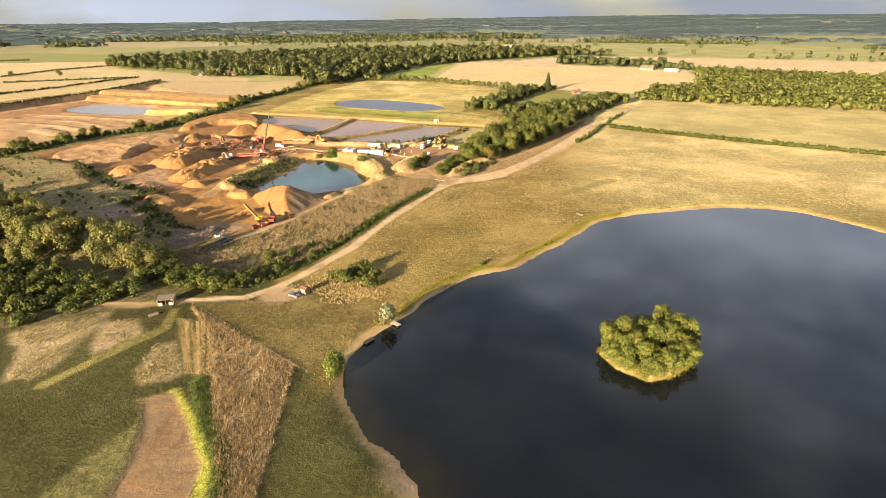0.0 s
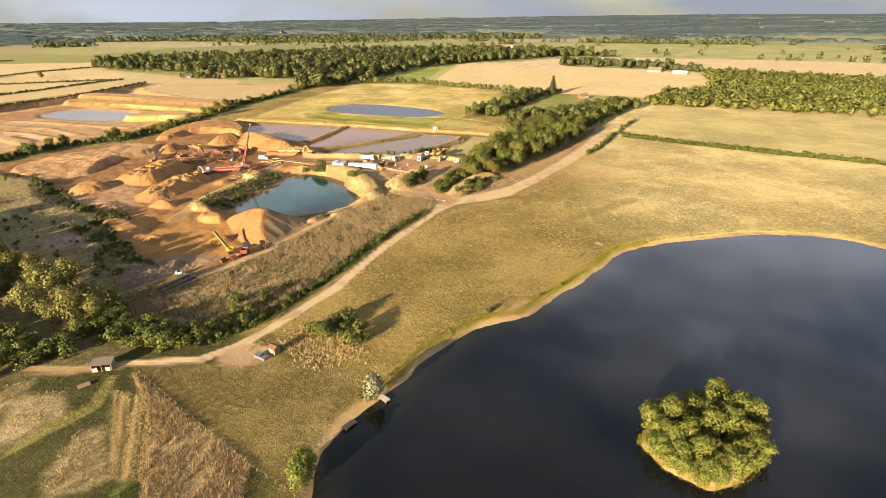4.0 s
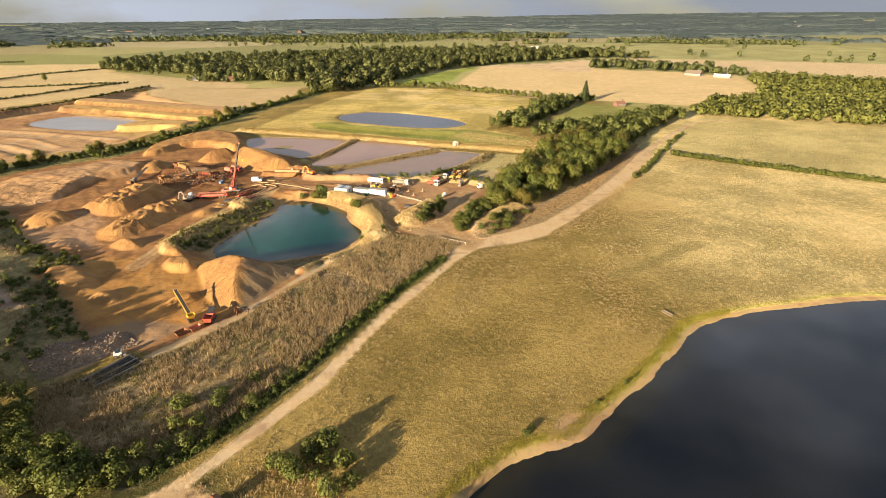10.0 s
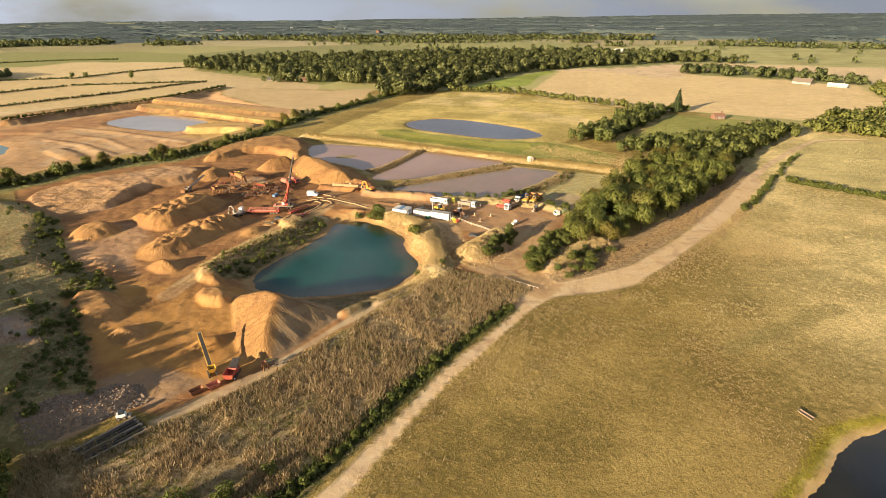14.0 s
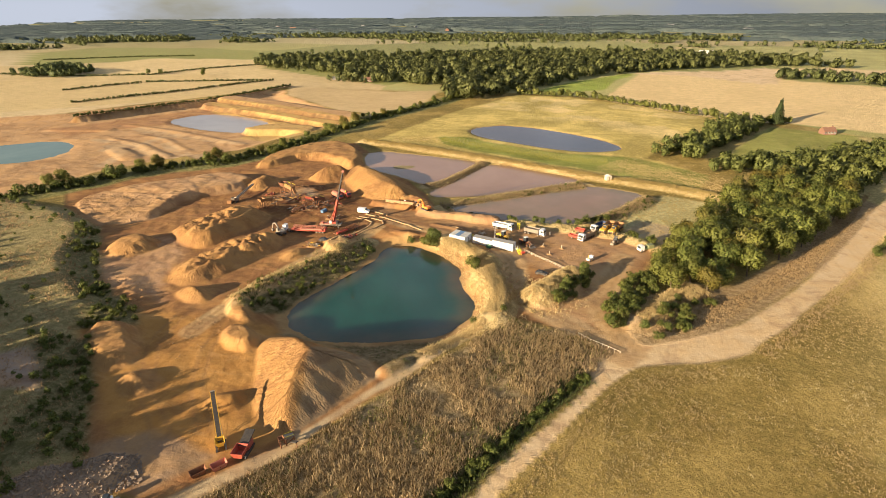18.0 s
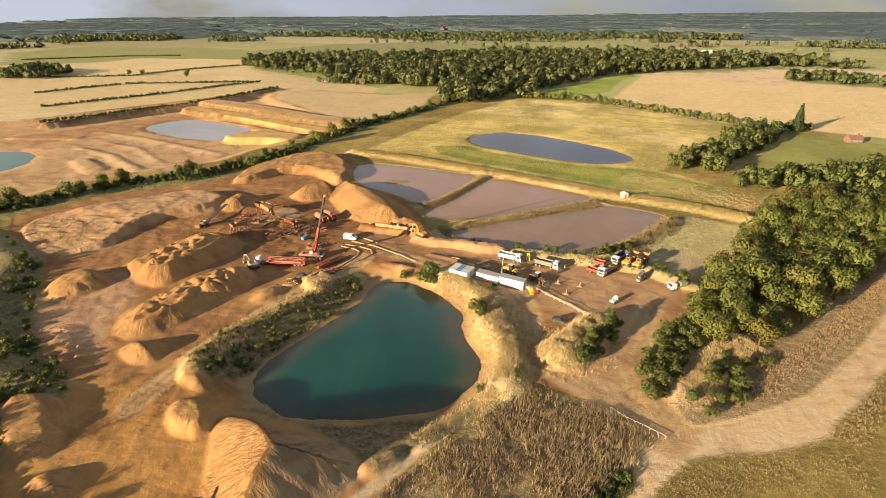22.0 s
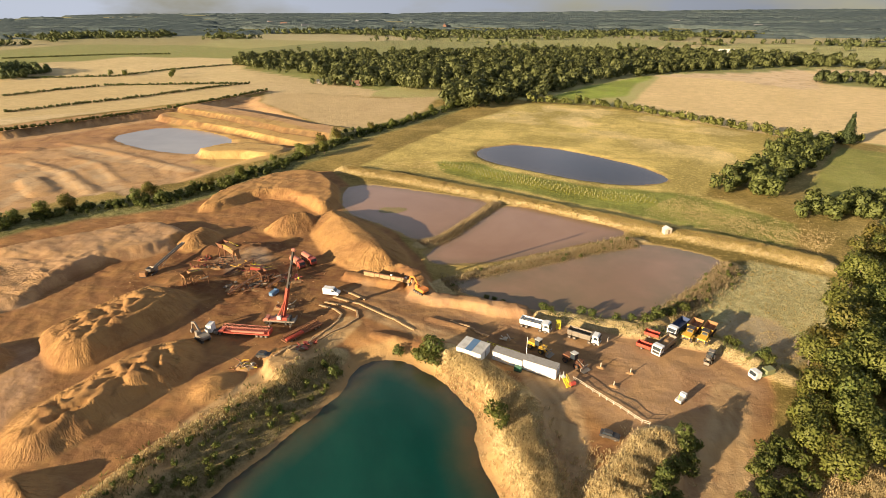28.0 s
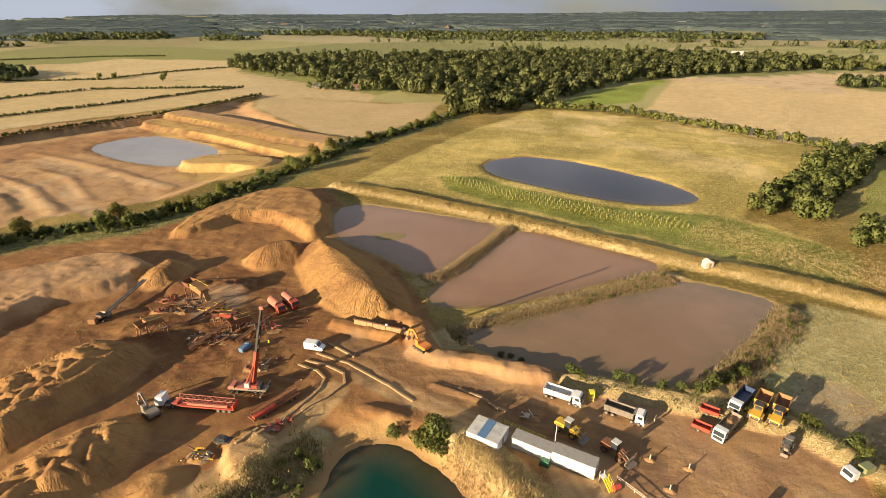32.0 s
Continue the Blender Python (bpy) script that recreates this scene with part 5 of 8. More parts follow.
for bx, by, bs in ((-67, 169, 1.3), (-63, 171, 1.0), (-59, 173, 1.2), (-65, 184, 1.5), (-55, 176, 0.8), (-50, 187, 0.9)):
    plant("bush", bx, by, bs, "green thorn bush among dead reeds", "rough strip bushes")
# track-side bushes
stuff_of("scrub", "gorse", along(DITCH, 1.5, 1.2, plant_rng), 0.25, 0.62, "low dark scrub along a ditch beside the track", "scrub")
plant_line("bush", DITCH, 9, 1.4, 0.5, 0.85, "low green bush on the verge of the track", "track verge")
plant_area("bush", [(-42, 166), (-36, 173), (-27, 176), (-22, 168), (-18, 161), (-22, 158), (-34, 164)], 3.4, 0.8, 1.5, "green thorn bush in the meadow thicket", "thicket", 0.7)
for bx, by, bs in ((14, 178.5, 0.6), (15.5, 180, 0.45), (32, 189.5, 0.35), (41, 197.5, 0.4), (44, 200.5, 0.3)):
    plant("bush", bx, by, bs, "small dark bush on the lake shore", "shore bushes")
# bank beside the yard, and round the pit lake
plant_area("bush", [(-21, 303), (-15, 314), (-11, 326), (-7, 324), (-11, 313), (-16, 303)], 2.3, 0.7, 1.1, "dark green bush on the grassy bank in the yard", "yard bank bushes")
stuff_of("scrub", "gorse", near_line(BANKS[8][0], 5, 1.6, np.random.RandomState(15)) + near_line(BANKS[3][0], 4, 0.8, np.random.RandomState(16)), 0.12, 0.42, "olive scrub on the lagoon bunds", "scrub")
stuff_of("scrub", "gorse", spots_in(CUT_SCRUB, 2.6, np.random.RandomState(14)), 0.2, 0.6, "dark green scrub above the sand cut", "scrub")
stuff_of("scrub", "gorse", thin_by(spots_in(EDGE_SCRUB, 1.7, np.random.RandomState(18)), 9, 45, 0.42), 0.2, 0.65, "olive thorn scrub along the quarry's western edge", "scrub")
stuff_of("scrub", "gorse", spots_in(PIT_BANK, 2.6, np.random.RandomState(12)), 0.15, 0.5, "dark brambles and scrub on the pit's bank", "scrub")
plant_area("bush", PIT_BANK, 6.0, 0.4, 0.8, "dark green scrub bush on the pit's bank", "pit bank bushes", 0.7)
for bx, by, bs in ((-72, 339, 1.5), (-74, 340.5, 1.4), (-70, 341, 1.5), (-71.5, 342, 1.3), (-69, 338.5, 1.2), (-80, 341, 1.0), (-50, 322, 1.5), (-48, 318, 1.1), (-41, 287, 0.7), (-33, 292, 0.6)):
    plant("bush", bx, by, bs)
YARD_BUSHES = ((-63, 373.6, 0.6), (-60.5, 373.8, 0.55), (-57.5, 372.6, 0.5), (-45, 371.5, 1.0), (-43, 371, 0.7), (-34, 371, 0.9), (-31, 370.8, 0.8), (-24, 370.4, 0.8), (-20, 370.6, 0.7), (-16, 370, 1.1), (-13, 373.5, 1.2), (-9, 377, 1.0), (-5, 381, 1.0), (5.5, 368.5, 0.9), (7, 367, 0.8), (12.5, 363, 1.1), (13, 360, 1.0))
for bx, by, bs in YARD_BUSHES:
    plant("bush", bx, by, bs, "green bush on the bank behind parked trucks", "yard edge bushes")
plant("silver", -16.5, 139, 1.5)
plant_line("willow", [(-28.5, 119), (-28.5, 112)], 2.2, 0.5, 0.8, 1.05)
stuff_of("hedge", "gorse", along([(-62, 166), (-55, 174), (-46, 190), (-39, 204), (-32, 222), (-24, 240), (-14, 258), (-7, 270)], 1.3, 1.0, plant_rng), 0.28, 0.62, "ragged green hedge on the track's verge", "hedge")
stuff_of("scrub", "gorse", spots_in(WEST_ROUGH, 8.5, np.random.RandomState(6)), 0.25, 0.75, "low scrub scattered over old spoil", "scrub")
stuff_of("woodland", "far_tree", along([(-350, 776), (-322, 770), (-300, 768), (-276, 772)], 9, 4, plant_rng), 0.45, 0.75, "trees round a farmhouse", "woodland")
# field hedges
stuff_of("hedge", "hedge_bush", along([(130, 425), (145, 414), (160, 405), (189, 387), (214, 373), (240, 361), (270, 345), (340, 304)], 0.9, 1.1, plant_rng), 0.6, 1.05, "low hedge between two dry meadows", "hedge")
for row in ([(-501, 557), (-463, 631), (-425, 732), (-409, 758)], [(-582, 618), (-567, 658), (-549, 695)], [(-549, 700), (-421, 755)], [(-673, 726), (-598, 764), (-582, 839), (-531, 923)], [(-931, 882), (-819, 983), (-738, 1018)], [(-900, 700), (-673, 726)], [(-431, 498), (-380, 604), (-358, 712)]):
    stuff_of("hedge", "hedge_bush", along(row, 1.5, 0.9, plant_rng), 0.45, 0.85, "field hedge between pale stubble fields", "hedge")
plant_line("bush", [(92, 371), (106, 394), (124, 426), (140, 455), (158, 484)], 3.0, 1.2, 0.5, 1.0, "bright green bush on the verge of the haul road", "track hedge")
stuff_of("hedge", "young_tree", along([(-102, 731), (-51, 730), (-27, 725), (-4, 705), (29, 683), (57, 660), (85, 643), (108, 636), (130, 640)], 2.6, 2.4, plant_rng), 0.35, 0.8, "tall field hedge beyond the slate pond", "hedge")
GARDEN = [(20, 505), (34, 532), (50, 562), (73, 602), (93, 636), (110, 626), (99, 602), (86, 578), (68, 546), (52, 508), (44, 500)]
GARDEN_SOUTH = [(50, 478), (56, 493), (80, 504), (112, 520), (150, 552), (180, 560), (150, 520), (104, 492), (84, 476)]


far_rng = np.random.RandomState(9)
stuff_of("woodland", "garden_tree", spots_in(GARDEN, 5.6, far_rng) + spots_in(GARDEN_SOUTH, 6.0, far_rng), 0.6, 0.95, "belt of broadleaf trees round a garden", "woodland")
WOOD = [(-540, 905), (-470, 868), (-430, 848), (-386, 842), (-330, 800), (-318, 775), (-257, 775), (-204, 764), (-183, 768), (-178, 712), (-160, 680), (-138, 676), (-107, 718), (-84, 770), (-60, 850), (-10, 930), (40, 990), (98, 1030), (218, 1115), (330, 1105), (260, 1200), (176, 1240), (-33, 1240), (-241, 1150), (-346, 1080), (-470, 1020), (-560, 960)]
stuff_of("woodland", "far_tree", spots_in(WOOD, 10.0, far_rng), 0.75, 1.3, "mixed broadleaf woodland beyond the fields", "woodland")
WOOD_EAST = [(193, 562), (250, 541), (311, 522), (351, 507), (420, 480), (520, 430), (700, 560), (600, 690), (500, 760), (420, 810), (362, 835), (352, 790), (335, 720), (280, 640), (210, 600)]
NORTH_COPSE = [(188, 945), (236, 925), (303, 900), (362, 850), (395, 868), (340, 930), (262, 985), (200, 990)]
stuff_of("woodland", "far_tree", spots_in(NORTH_COPSE, 9.0, far_rng), 0.7, 1.0, "dense copse behind a cut cornfield", "woodland")
stuff_of("woodland", "young_tree", spots_in(WOOD_EAST, 7.2, far_rng), 0.75, 1.1, "yellow-green young woodland beside the eastern meadow", "woodland")
mid = [(far_rng.uniform(-2100, 1700), far_rng.uniform(700, 2150)) for _ in range(36000)]
fx, fy = np.array([p[0] for p in mid]), np.array([p[1] for p in mid])
who, gap = nearest_fields(fx, fy)
away = np.hypot(fx, fy - 150)
keep = (away > 1060) & (away <= 1760) & ((fx > -560) | (away > 1480)) & (fy > 560 + 0.35 * np.abs(fx)) & (to_area(fx, fy, CROP_EAST) > 0) & (to_area(fx, fy, WOOD) > 0) & (to_area(fx, fy, TAN_LAND) > 0) & ((to_area(fx, fy, GREEN_LAND) > 0) | (far_rng.rand(len(fx)) < 0.02)) & ((gap < 8) | (grain(fx * 0.3, fy, 150, 63, 3) > 0.53 - 0.06 * ease(1100, 1700, away)))
stuff_of("woodland", "copse_tree", [mid[i] for i in np.nonzero(keep)[0]], 0.6, 1.15, "bands of trees and hedgerows between the farther fields", "woodland")


def canopy(name, xs, ys, material, label):
    """Distant woods and hedgerows as one rolling sheet of tree tops."""
    X, Y = np.meshgrid(xs, ys)
    x, y = X.ravel(), Y.ravel()
    away = np.hypot(x, y - 150)
    _, gap = nearest_fields(x, y)
    wood = grain(x * 0.28, y, 150, 61, 4) - 0.50 + 0.05 * ease(1700, 3300, away)
    wood = np.maximum(ease(0.0, 0.035, wood), ease(16, 7, gap))
    wood = wood * ease(1640, 1720, away) * (to_area(x, y, CROP_EAST) > 0)
    tall = wood * (4.0 + 9.0 * grain(x, y, 24, 65, 2) + 4.0 * grain(x, y, 140, 67, 2)) - 1.5
    z = height(x, y) + tall
    nx, ny = len(xs), len(ys)
    index = np.arange(nx * ny).reshape(ny, nx)
    faces = np.stack([index[:-1, :-1], index[:-1, 1:], index[1:, 1:], index[1:, :-1]], -1).reshape(-1, 4)
    faces = faces[wood[faces].max(1) > 0.02]
    used, back = np.unique(faces, return_inverse=True)
    mesh = bpy.data.meshes.new(name)
    mesh.from_pydata(np.stack([x, y, z], 1)[used].tolist(), [], back.reshape(-1, 4).tolist())
    mesh.polygons.foreach_set("use_smooth", np.ones(len(mesh.polygons), bool))
    mesh.materials.append(material)
    return tagged(new(name, mesh), label, "woodland", kind="stuff")


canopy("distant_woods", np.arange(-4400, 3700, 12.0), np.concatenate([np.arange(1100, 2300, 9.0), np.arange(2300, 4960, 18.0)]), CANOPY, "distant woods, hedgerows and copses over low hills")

# ---- rank grass, reeds and turf ----
def grass_mass(name, spots, lo, hi, spread, blades, material, label, seed=1, lean=0.35, category="grass"):
    """Tufts of upright blades, joined into one mass."""
    r = np.random.RandomState(seed)
    p = np.array(spots)
    z = height(p[:, 0], p[:, 1])
    p, z = p[z > -0.9 if name == "meadow_grass" else z > -2.9], z[z > -0.9 if name == "meadow_grass" else z > -2.9]
    base = np.repeat(np.column_stack([p, z - 0.05]), blades, 0)
    k = len(base)
    tall = r.uniform(lo, hi, k)[:, None]
    base[:, :2] += r.normal(size=(k, 2)) * spread * 1.1
    a = r.uniform(0, 6.283, k)
    side = np.column_stack([np.cos(a), np.sin(a), np.zeros(k)]) * (0.045 + 0.125 * spread) * r.uniform(0.6, 1.3, k)[:, None]
    tip = base + np.column_stack([r.normal(size=(k, 2)) * lean, np.ones(k)]) * tall
    verts = np.stack([base - side, base + side, tip + side * 0.2, tip - side * 0.25], 1).reshape(-1, 3)
    mesh = bpy.data.meshes.new(name)
    mesh.vertices.add(k * 4)
    mesh.vertices.foreach_set("co", verts.ravel())
    mesh.loops.add(k * 4)
    mesh.loops.foreach_set("vertex_index", np.arange(k * 4))
    mesh.polygons.add(k)
    mesh.polygons.foreach_set("loop_start", np.arange(0, k * 4, 4))
    mesh.update(calc_edges=True)
    flat = 0.45 if name == "meadow_grass" else 1.0
    up = np.column_stack([np.sin(a) * flat, -np.cos(a) * flat, np.full(k, 0.7)])
    up /= np.linalg.norm(up, axis=1)[:, None]
    mesh.normals_split_custom_set_from_vertices(np.repeat(up, 4, 0))
    mesh.materials.append(material)
    return tagged(new(name, mesh), label, category, kind="stuff")




def clear_of(spots, line, gap):
    p = np.array(spots)
    return [tuple(q) for q in p[to_line(p[:, 0], p[:, 1], line) > gap]]


def off_area(spots, polys):
    p = np.array(spots)
    for poly in polys:
        p = p[to_area(p[:, 0], p[:, 1], poly) > 0]
    return [tuple(q) for q in p]


grass_mass("rank_grass", near_line(DITCH, 3.2, 16, grass_rng), 0.4, 1.0, 0.4, 5, HEDGE, "dark green nettles and brambles along a ditch", 32, category="rank grass")
grass_mass("rank_grass", spots_in([(-93, 268), (-80, 267.5), (-62, 260), (-52, 253), (-45, 268), (-48, 277), (-57, 274), (-67, 269), (-80, 266)], 1.5, grass_rng), 0.2, 0.6, 0.3, 4, HEDGE, "sparse dark weeds on the pit margin", 33, category="rank grass")
grass_mass("rank_grass", spots_in(PIT_BANK, 1.15, grass_rng), 0.25, 0.65, 0.35, 5, HEDGE, "dark green weeds and brambles on the pit's bank", 31, category="rank grass")
rough_spots = clear_of(spots_in(ROUGH, 0.72, grass_rng), TRACK, 4.0)
grass_mass("rank_grass", thin_by(rough_spots, 6, 71, 0.43), 0.6, 1.35, 0.34, 8, REED, "tall brown dead reeds and rank grass", 2, category="rank grass")
grass_mass("rank_grass", thin_by(spots_in(ROUGH, 1.3, grass_rng), 14, 73, 0.53), 0.5, 1.1, 0.5, 4, SCRUB, "green nettles among the dead reeds", 3, category="rank grass")
grass_mass("rank_grass", thin_by(spots_in(STRAW_WEDGE, 0.62, grass_rng), 3.5, 99, 0.36), 0.4, 1.0, 0.28, 7, REED, "tall straw-coloured grass in a field corner", 4, category="rank grass")
grass_mass("rank_grass", thin_by(spots_in(RANK_WEST, 0.8, grass_rng) + spots_in(RANK_MID, 0.8, grass_rng) + spots_in(RANK_FAR, 0.8, grass_rng), 6, 89, 0.42), 0.3, 0.65, 0.22, 6, BUND_GRASS, "pale uncut grass beside the paths", 5, category="rank grass")
grass_mass("rank_grass", [q for crest, h, w in (BANKS[0], BANKS[1], BANKS[2], BANKS[6], BANKS[9]) for q in near_line(crest, w * 0.85, 70 if w > 5.5 else 32, grass_rng)] + near_line([(-29, 299), (-24, 307), (-19, 315)], 10, 70, grass_rng), 0.3, 0.65, 0.28, 7, GOLD, "golden dry grass on the banks", 6, category="rank grass")
grass_mass("rank_grass", near_line(BANKS[5][0], 5.0, 34, grass_rng), 0.35, 0.8, 0.28, 5, BUND_GRASS, "olive-gold grass on the lagoon bank", 20, category="rank grass")
grass_mass("rank_grass", near_line([(58 + (x - 58) * 0.93, 125.5 + (y - 125.5) * 0.92) for x, y in ISLAND_SHORE + ISLAND_SHORE[:1]], 1.0, 12, grass_rng), 0.3, 0.8, 0.25, 4, FRESH, "reeds round the small island", 21, category="rank grass")
grass_mass("rank_grass", [q for crest, h, w in (BANKS[3], BANKS[4], BANKS[8]) for q in near_line(crest, w * 0.9, 44, grass_rng)], 0.5, 1.3, 0.30, 5, REED, "brown reeds on the lagoon bunds", 7, category="rank grass")
grass_mass("rank_grass", near_line(BANKS[3][0], 5, 4, grass_rng) + near_line(BANKS[8][0], 6, 5, grass_rng) + near_line(BANKS[6][0], 6, 4, grass_rng) + near_line(BANKS[7][0], 3, 3, grass_rng), 0.5, 1.2, 0.5, 3, SCRUB, "green weeds on the lagoon bunds", 8, category="rank grass")
grass_mass("rank_grass", clear_of(near_line([(-54, 158), (-44, 176), (-34, 196), (-27, 215), (-18, 235), (-8, 254), (0, 270)], 1.6, 6, grass_rng) + near_line([(38, 291), (45, 302), (62, 324), (84, 358), (106, 396)], 3, 7, grass_rng), TRACK, 3.4), 0.35, 0.8, 0.2, 5, REED, "dry verge grass along the track", 9, category="rank grass")
grass_mass("rank_grass", clear_of(spots_in([(4, 292), (20, 299), (30, 306), (48, 330), (66, 352), (90, 396), (112, 440), (122, 460), (112, 448), (92, 412), (72, 376), (54, 348), (38, 326), (14, 312)], 0.8, grass_rng), TRACK, 4.0), 0.3, 0.75, 0.30, 6, REED, "brown bracken and dry grass below the tree belt", 10, category="rank grass")
SHORE_LINE = [(-18, 137), (-12, 144), (-5, 157), (3, 166), (14, 175), (25, 178), (34, 188), (44, 198), (57, 212), (67, 225), (84, 233)]
grass_mass("rank_grass", near_line([(x - 1.5, y + 1.5) for x, y in SHORE_LINE], 1.8, 24, grass_rng), 0.12, 0.38, 0.25, 5, FRESH, "fresh yellow-green reeds along the lake shore", 11, category="rank grass")
grass_mass("rank_grass", thin_by(spots_in(WEST_ROUGH, 1.5, grass_rng), 16, 79, 0.45), 0.3, 0.8, 0.3, 5, STRAW, "patchy rough grass on old spoil", 12, category="rank grass")
grass_mass("rank_grass", spots_in(PATCH, 1.2, grass_rng), 0.25, 0.55, 0.25, 4, TURF, "pale weeds on a drained lagoon bed", 13, category="rank grass")
grass_mass("rank_grass", near_line([(-62, 111), (-53.5, 96), (-45.5, 84), (-42, 70)], 2.0, 16, grass_rng), 0.3, 0.8, 0.3, 4, SCRUB, "dark green nettles round a bare patch", 14, category="rank grass")
grass_mass("rank_grass", [q for k in range(6) for q in near_line([(-80 + 1.95 * k, 141.5 - 0.5 * k), (-66 + 1.1 * k, 114)], 0.5, 9, grass_rng)], 0.12, 0.3, 0.2, 4, GOLD, "rows of pale mown grass", 22, category="rank grass")
MEADOW = [(-50, 166), (-12, 150), (0, 166), (12, 178), (30, 186), (52, 212), (66, 232), (100, 246), (150, 250), (186, 236), (215, 250), (215, 330), (160, 400), (130, 420), (108, 400), (60, 318), (36, 288), (4, 272), (-14, 238)]
meadow_spots = clear_of(spots_in(MEADOW, 1.0, grass_rng), TRACK, 4.2)
grass_mass("meadow_grass", thin_by(meadow_spots, 26, 83, 0.52), 0.15, 0.42, 0.22, 3, TURF, "dry tussocky meadow grass", 15)
grass_mass("meadow_grass", thin_by(thin_by(meadow_spots, 30, 97, 0.55), 6, 98, 0.5), 0.2, 0.5, 0.25, 5, GOLD, "pale seeding grass in patches over the meadow", 25)
bands = near_line([(44, 260), (49, 250), (51, 234), (44, 222)], 9, 24, grass_rng) + near_line([(8, 266), (22, 262), (2, 244), (-8, 227)], 8, 14, grass_rng) + near_line([(-21, 221), (-15, 232), (-4, 254), (5, 271), (27, 281)], 4, 16, grass_rng) + near_line([(45, 298), (65, 315), (89, 330), (103, 319)], 10, 20, grass_rng) + near_line([(-38, 190), (-30, 206), (-21, 221)], 4, 14, grass_rng)
grass_mass("meadow_grass", clear_of(bands, TRACK, 2.6), 0.15, 0.4, 0.25, 4, GOLD, "bands of pale seeding grass in the meadow", 24)
SOUTH = [(-140, 100), (-60, 70), (-4, 70), (-14, 92), (-28, 108), (-30, 130), (-22, 144), (-48, 160), (-90, 148), (-130, 138)]
grass_mass("meadow_grass", off_area(thin_by(spots_in(SOUTH, 1.0, grass_rng), 9, 87, 0.50), [MOWN, BARE_PATCH, STRAW_WEDGE]), 0.12, 0.35, 0.2, 3, OLIVE_GRASS, "dry cropped grass of the paddocks", 16)
grass_mass("rank_grass", near_line([(-118, 516), (-92, 502), (-60, 492), (-33, 483), (-6, 484)], 9, 22, grass_rng), 0.3, 0.7, 0.3, 3, FRESH, "fresh weeds round the young trees", 17, category="rank grass")
grass_mass("rank_grass", near_line([(-150, 500), (-130, 512), (-112, 505)], 10, 12, grass_rng) + near_line([(-4, 482), (28, 462), (52, 446)], 20, 55, grass_rng), 0.15, 0.45, 0.35, 4, GOLD, "dry pale grass at the field's edge", 19, category="rank grass")
grass_mass("rank_grass", near_line([(-44, 160), (-34, 168), (-24, 160), (-26, 154), (-38, 158)], 6, 22, grass_rng), 0.3, 0.7, 0.25, 5, GOLD, "tall tawny grass round a thicket", 18, category="rank grass")

# ---- solids for built things ----
WHITE = paint("white_paint", (0.78, 0.77, 0.74), 0.45, 0, (0.40, 0.31, 0.20), 0.30)
CREAM = paint("cream_roof", (0.62, 0.60, 0.54), 0.7, 0, (0.30, 0.26, 0.20), 0.6, 0.9)
GREYFELT = paint("grey_felt", (0.33, 0.31, 0.28), 0.9, 0, (0.20, 0.18, 0.14), 0.5, 1.2)
BLUE = paint("blue_sheet", (0.10, 0.20, 0.34), 0.55, 0, (0.25, 0.25, 0.25), 0.25)
NAVY = paint("navy_paint", (0.03, 0.06, 0.15), 0.35, 0, (0.20, 0.15, 0.10), 0.3)
RED = paint("red_paint", (0.48, 0.06, 0.035), 0.45, 0, (0.28, 0.16, 0.09), 0.4)
CRANE_RED = paint("crane_red", (0.36, 0.062, 0.038), 0.45, 0, (0.35, 0.20, 0.12), 0.3)
PINK = paint("faded_red", (0.46, 0.15, 0.095), 0.6, 0, (0.35, 0.22, 0.14), 0.5)
YELLOW = paint("yellow_paint", (0.60, 0.35, 0.03), 0.45, 0, (0.33, 0.22, 0.10), 0.4)
OCHRE = paint("rusty_ochre", (0.32, 0.165, 0.06), 0.8, 0, (0.22, 0.10, 0.05), 0.7)
LIME = paint("safety_yellow", (0.82, 0.72, 0.04), 0.5, 0, (0.40, 0.32, 0.12), 0.2)
RUST = paint("rusty_steel", (0.24, 0.105, 0.05), 0.85, 0.2, (0.14, 0.06, 0.03), 0.7)
STEEL = paint("dusty_steel", (0.30, 0.26, 0.21), 0.6, 0.5, (0.26, 0.18, 0.10), 0.5)
DARK = paint("black_steel", (0.035, 0.032, 0.030), 0.6, 0, (0.18, 0.13, 0.08), 0.35)
TYRE = paint("tyre_rubber", (0.028, 0.026, 0.024), 0.9, 0, (0.22, 0.15, 0.09), 0.55, 3)
GLASS = paint("dark_glazing", (0.03, 0.04, 0.05), 0.08, 0, (0.15, 0.12, 0.08), 0.15)
TIMBER = paint("weathered_timber", (0.27, 0.20, 0.13), 0.85, 0, (0.12, 0.09, 0.06), 0.5, 2.5)
PALE_WOOD = paint("bleached_timber", (0.58, 0.50, 0.38), 0.85, 0, (0.30, 0.24, 0.16), 0.5, 2.5)
CONCRETE = paint("concrete", (0.46, 0.36, 0.23), 0.9, 0, (0.36, 0.25, 0.14), 0.5)
GUARD = paint("tree_guard_tube", (0.34, 0.33, 0.13), 0.7, 0, (0.25, 0.22, 0.10), 0.4)
OLDROOF = paint("old_roof_sheet", (0.17, 0.135, 0.10), 0.85, 0, (0.18, 0.13, 0.09), 0.6)
RUBBLE = paint("broken_masonry", (0.24, 0.18, 0.13), 0.95, 0, (0.22, 0.15, 0.10), 0.6, 0.6)
SHOAL = paint("wet_mud", (0.27, 0.20, 0.08), 0.7, 0, (0.20, 0.16, 0.06), 0.5, 0.3)
CRUST = paint("sand_crusted_concrete", (0.40, 0.265, 0.135), 0.95, 0, (0.26, 0.15, 0.07), 0.6)
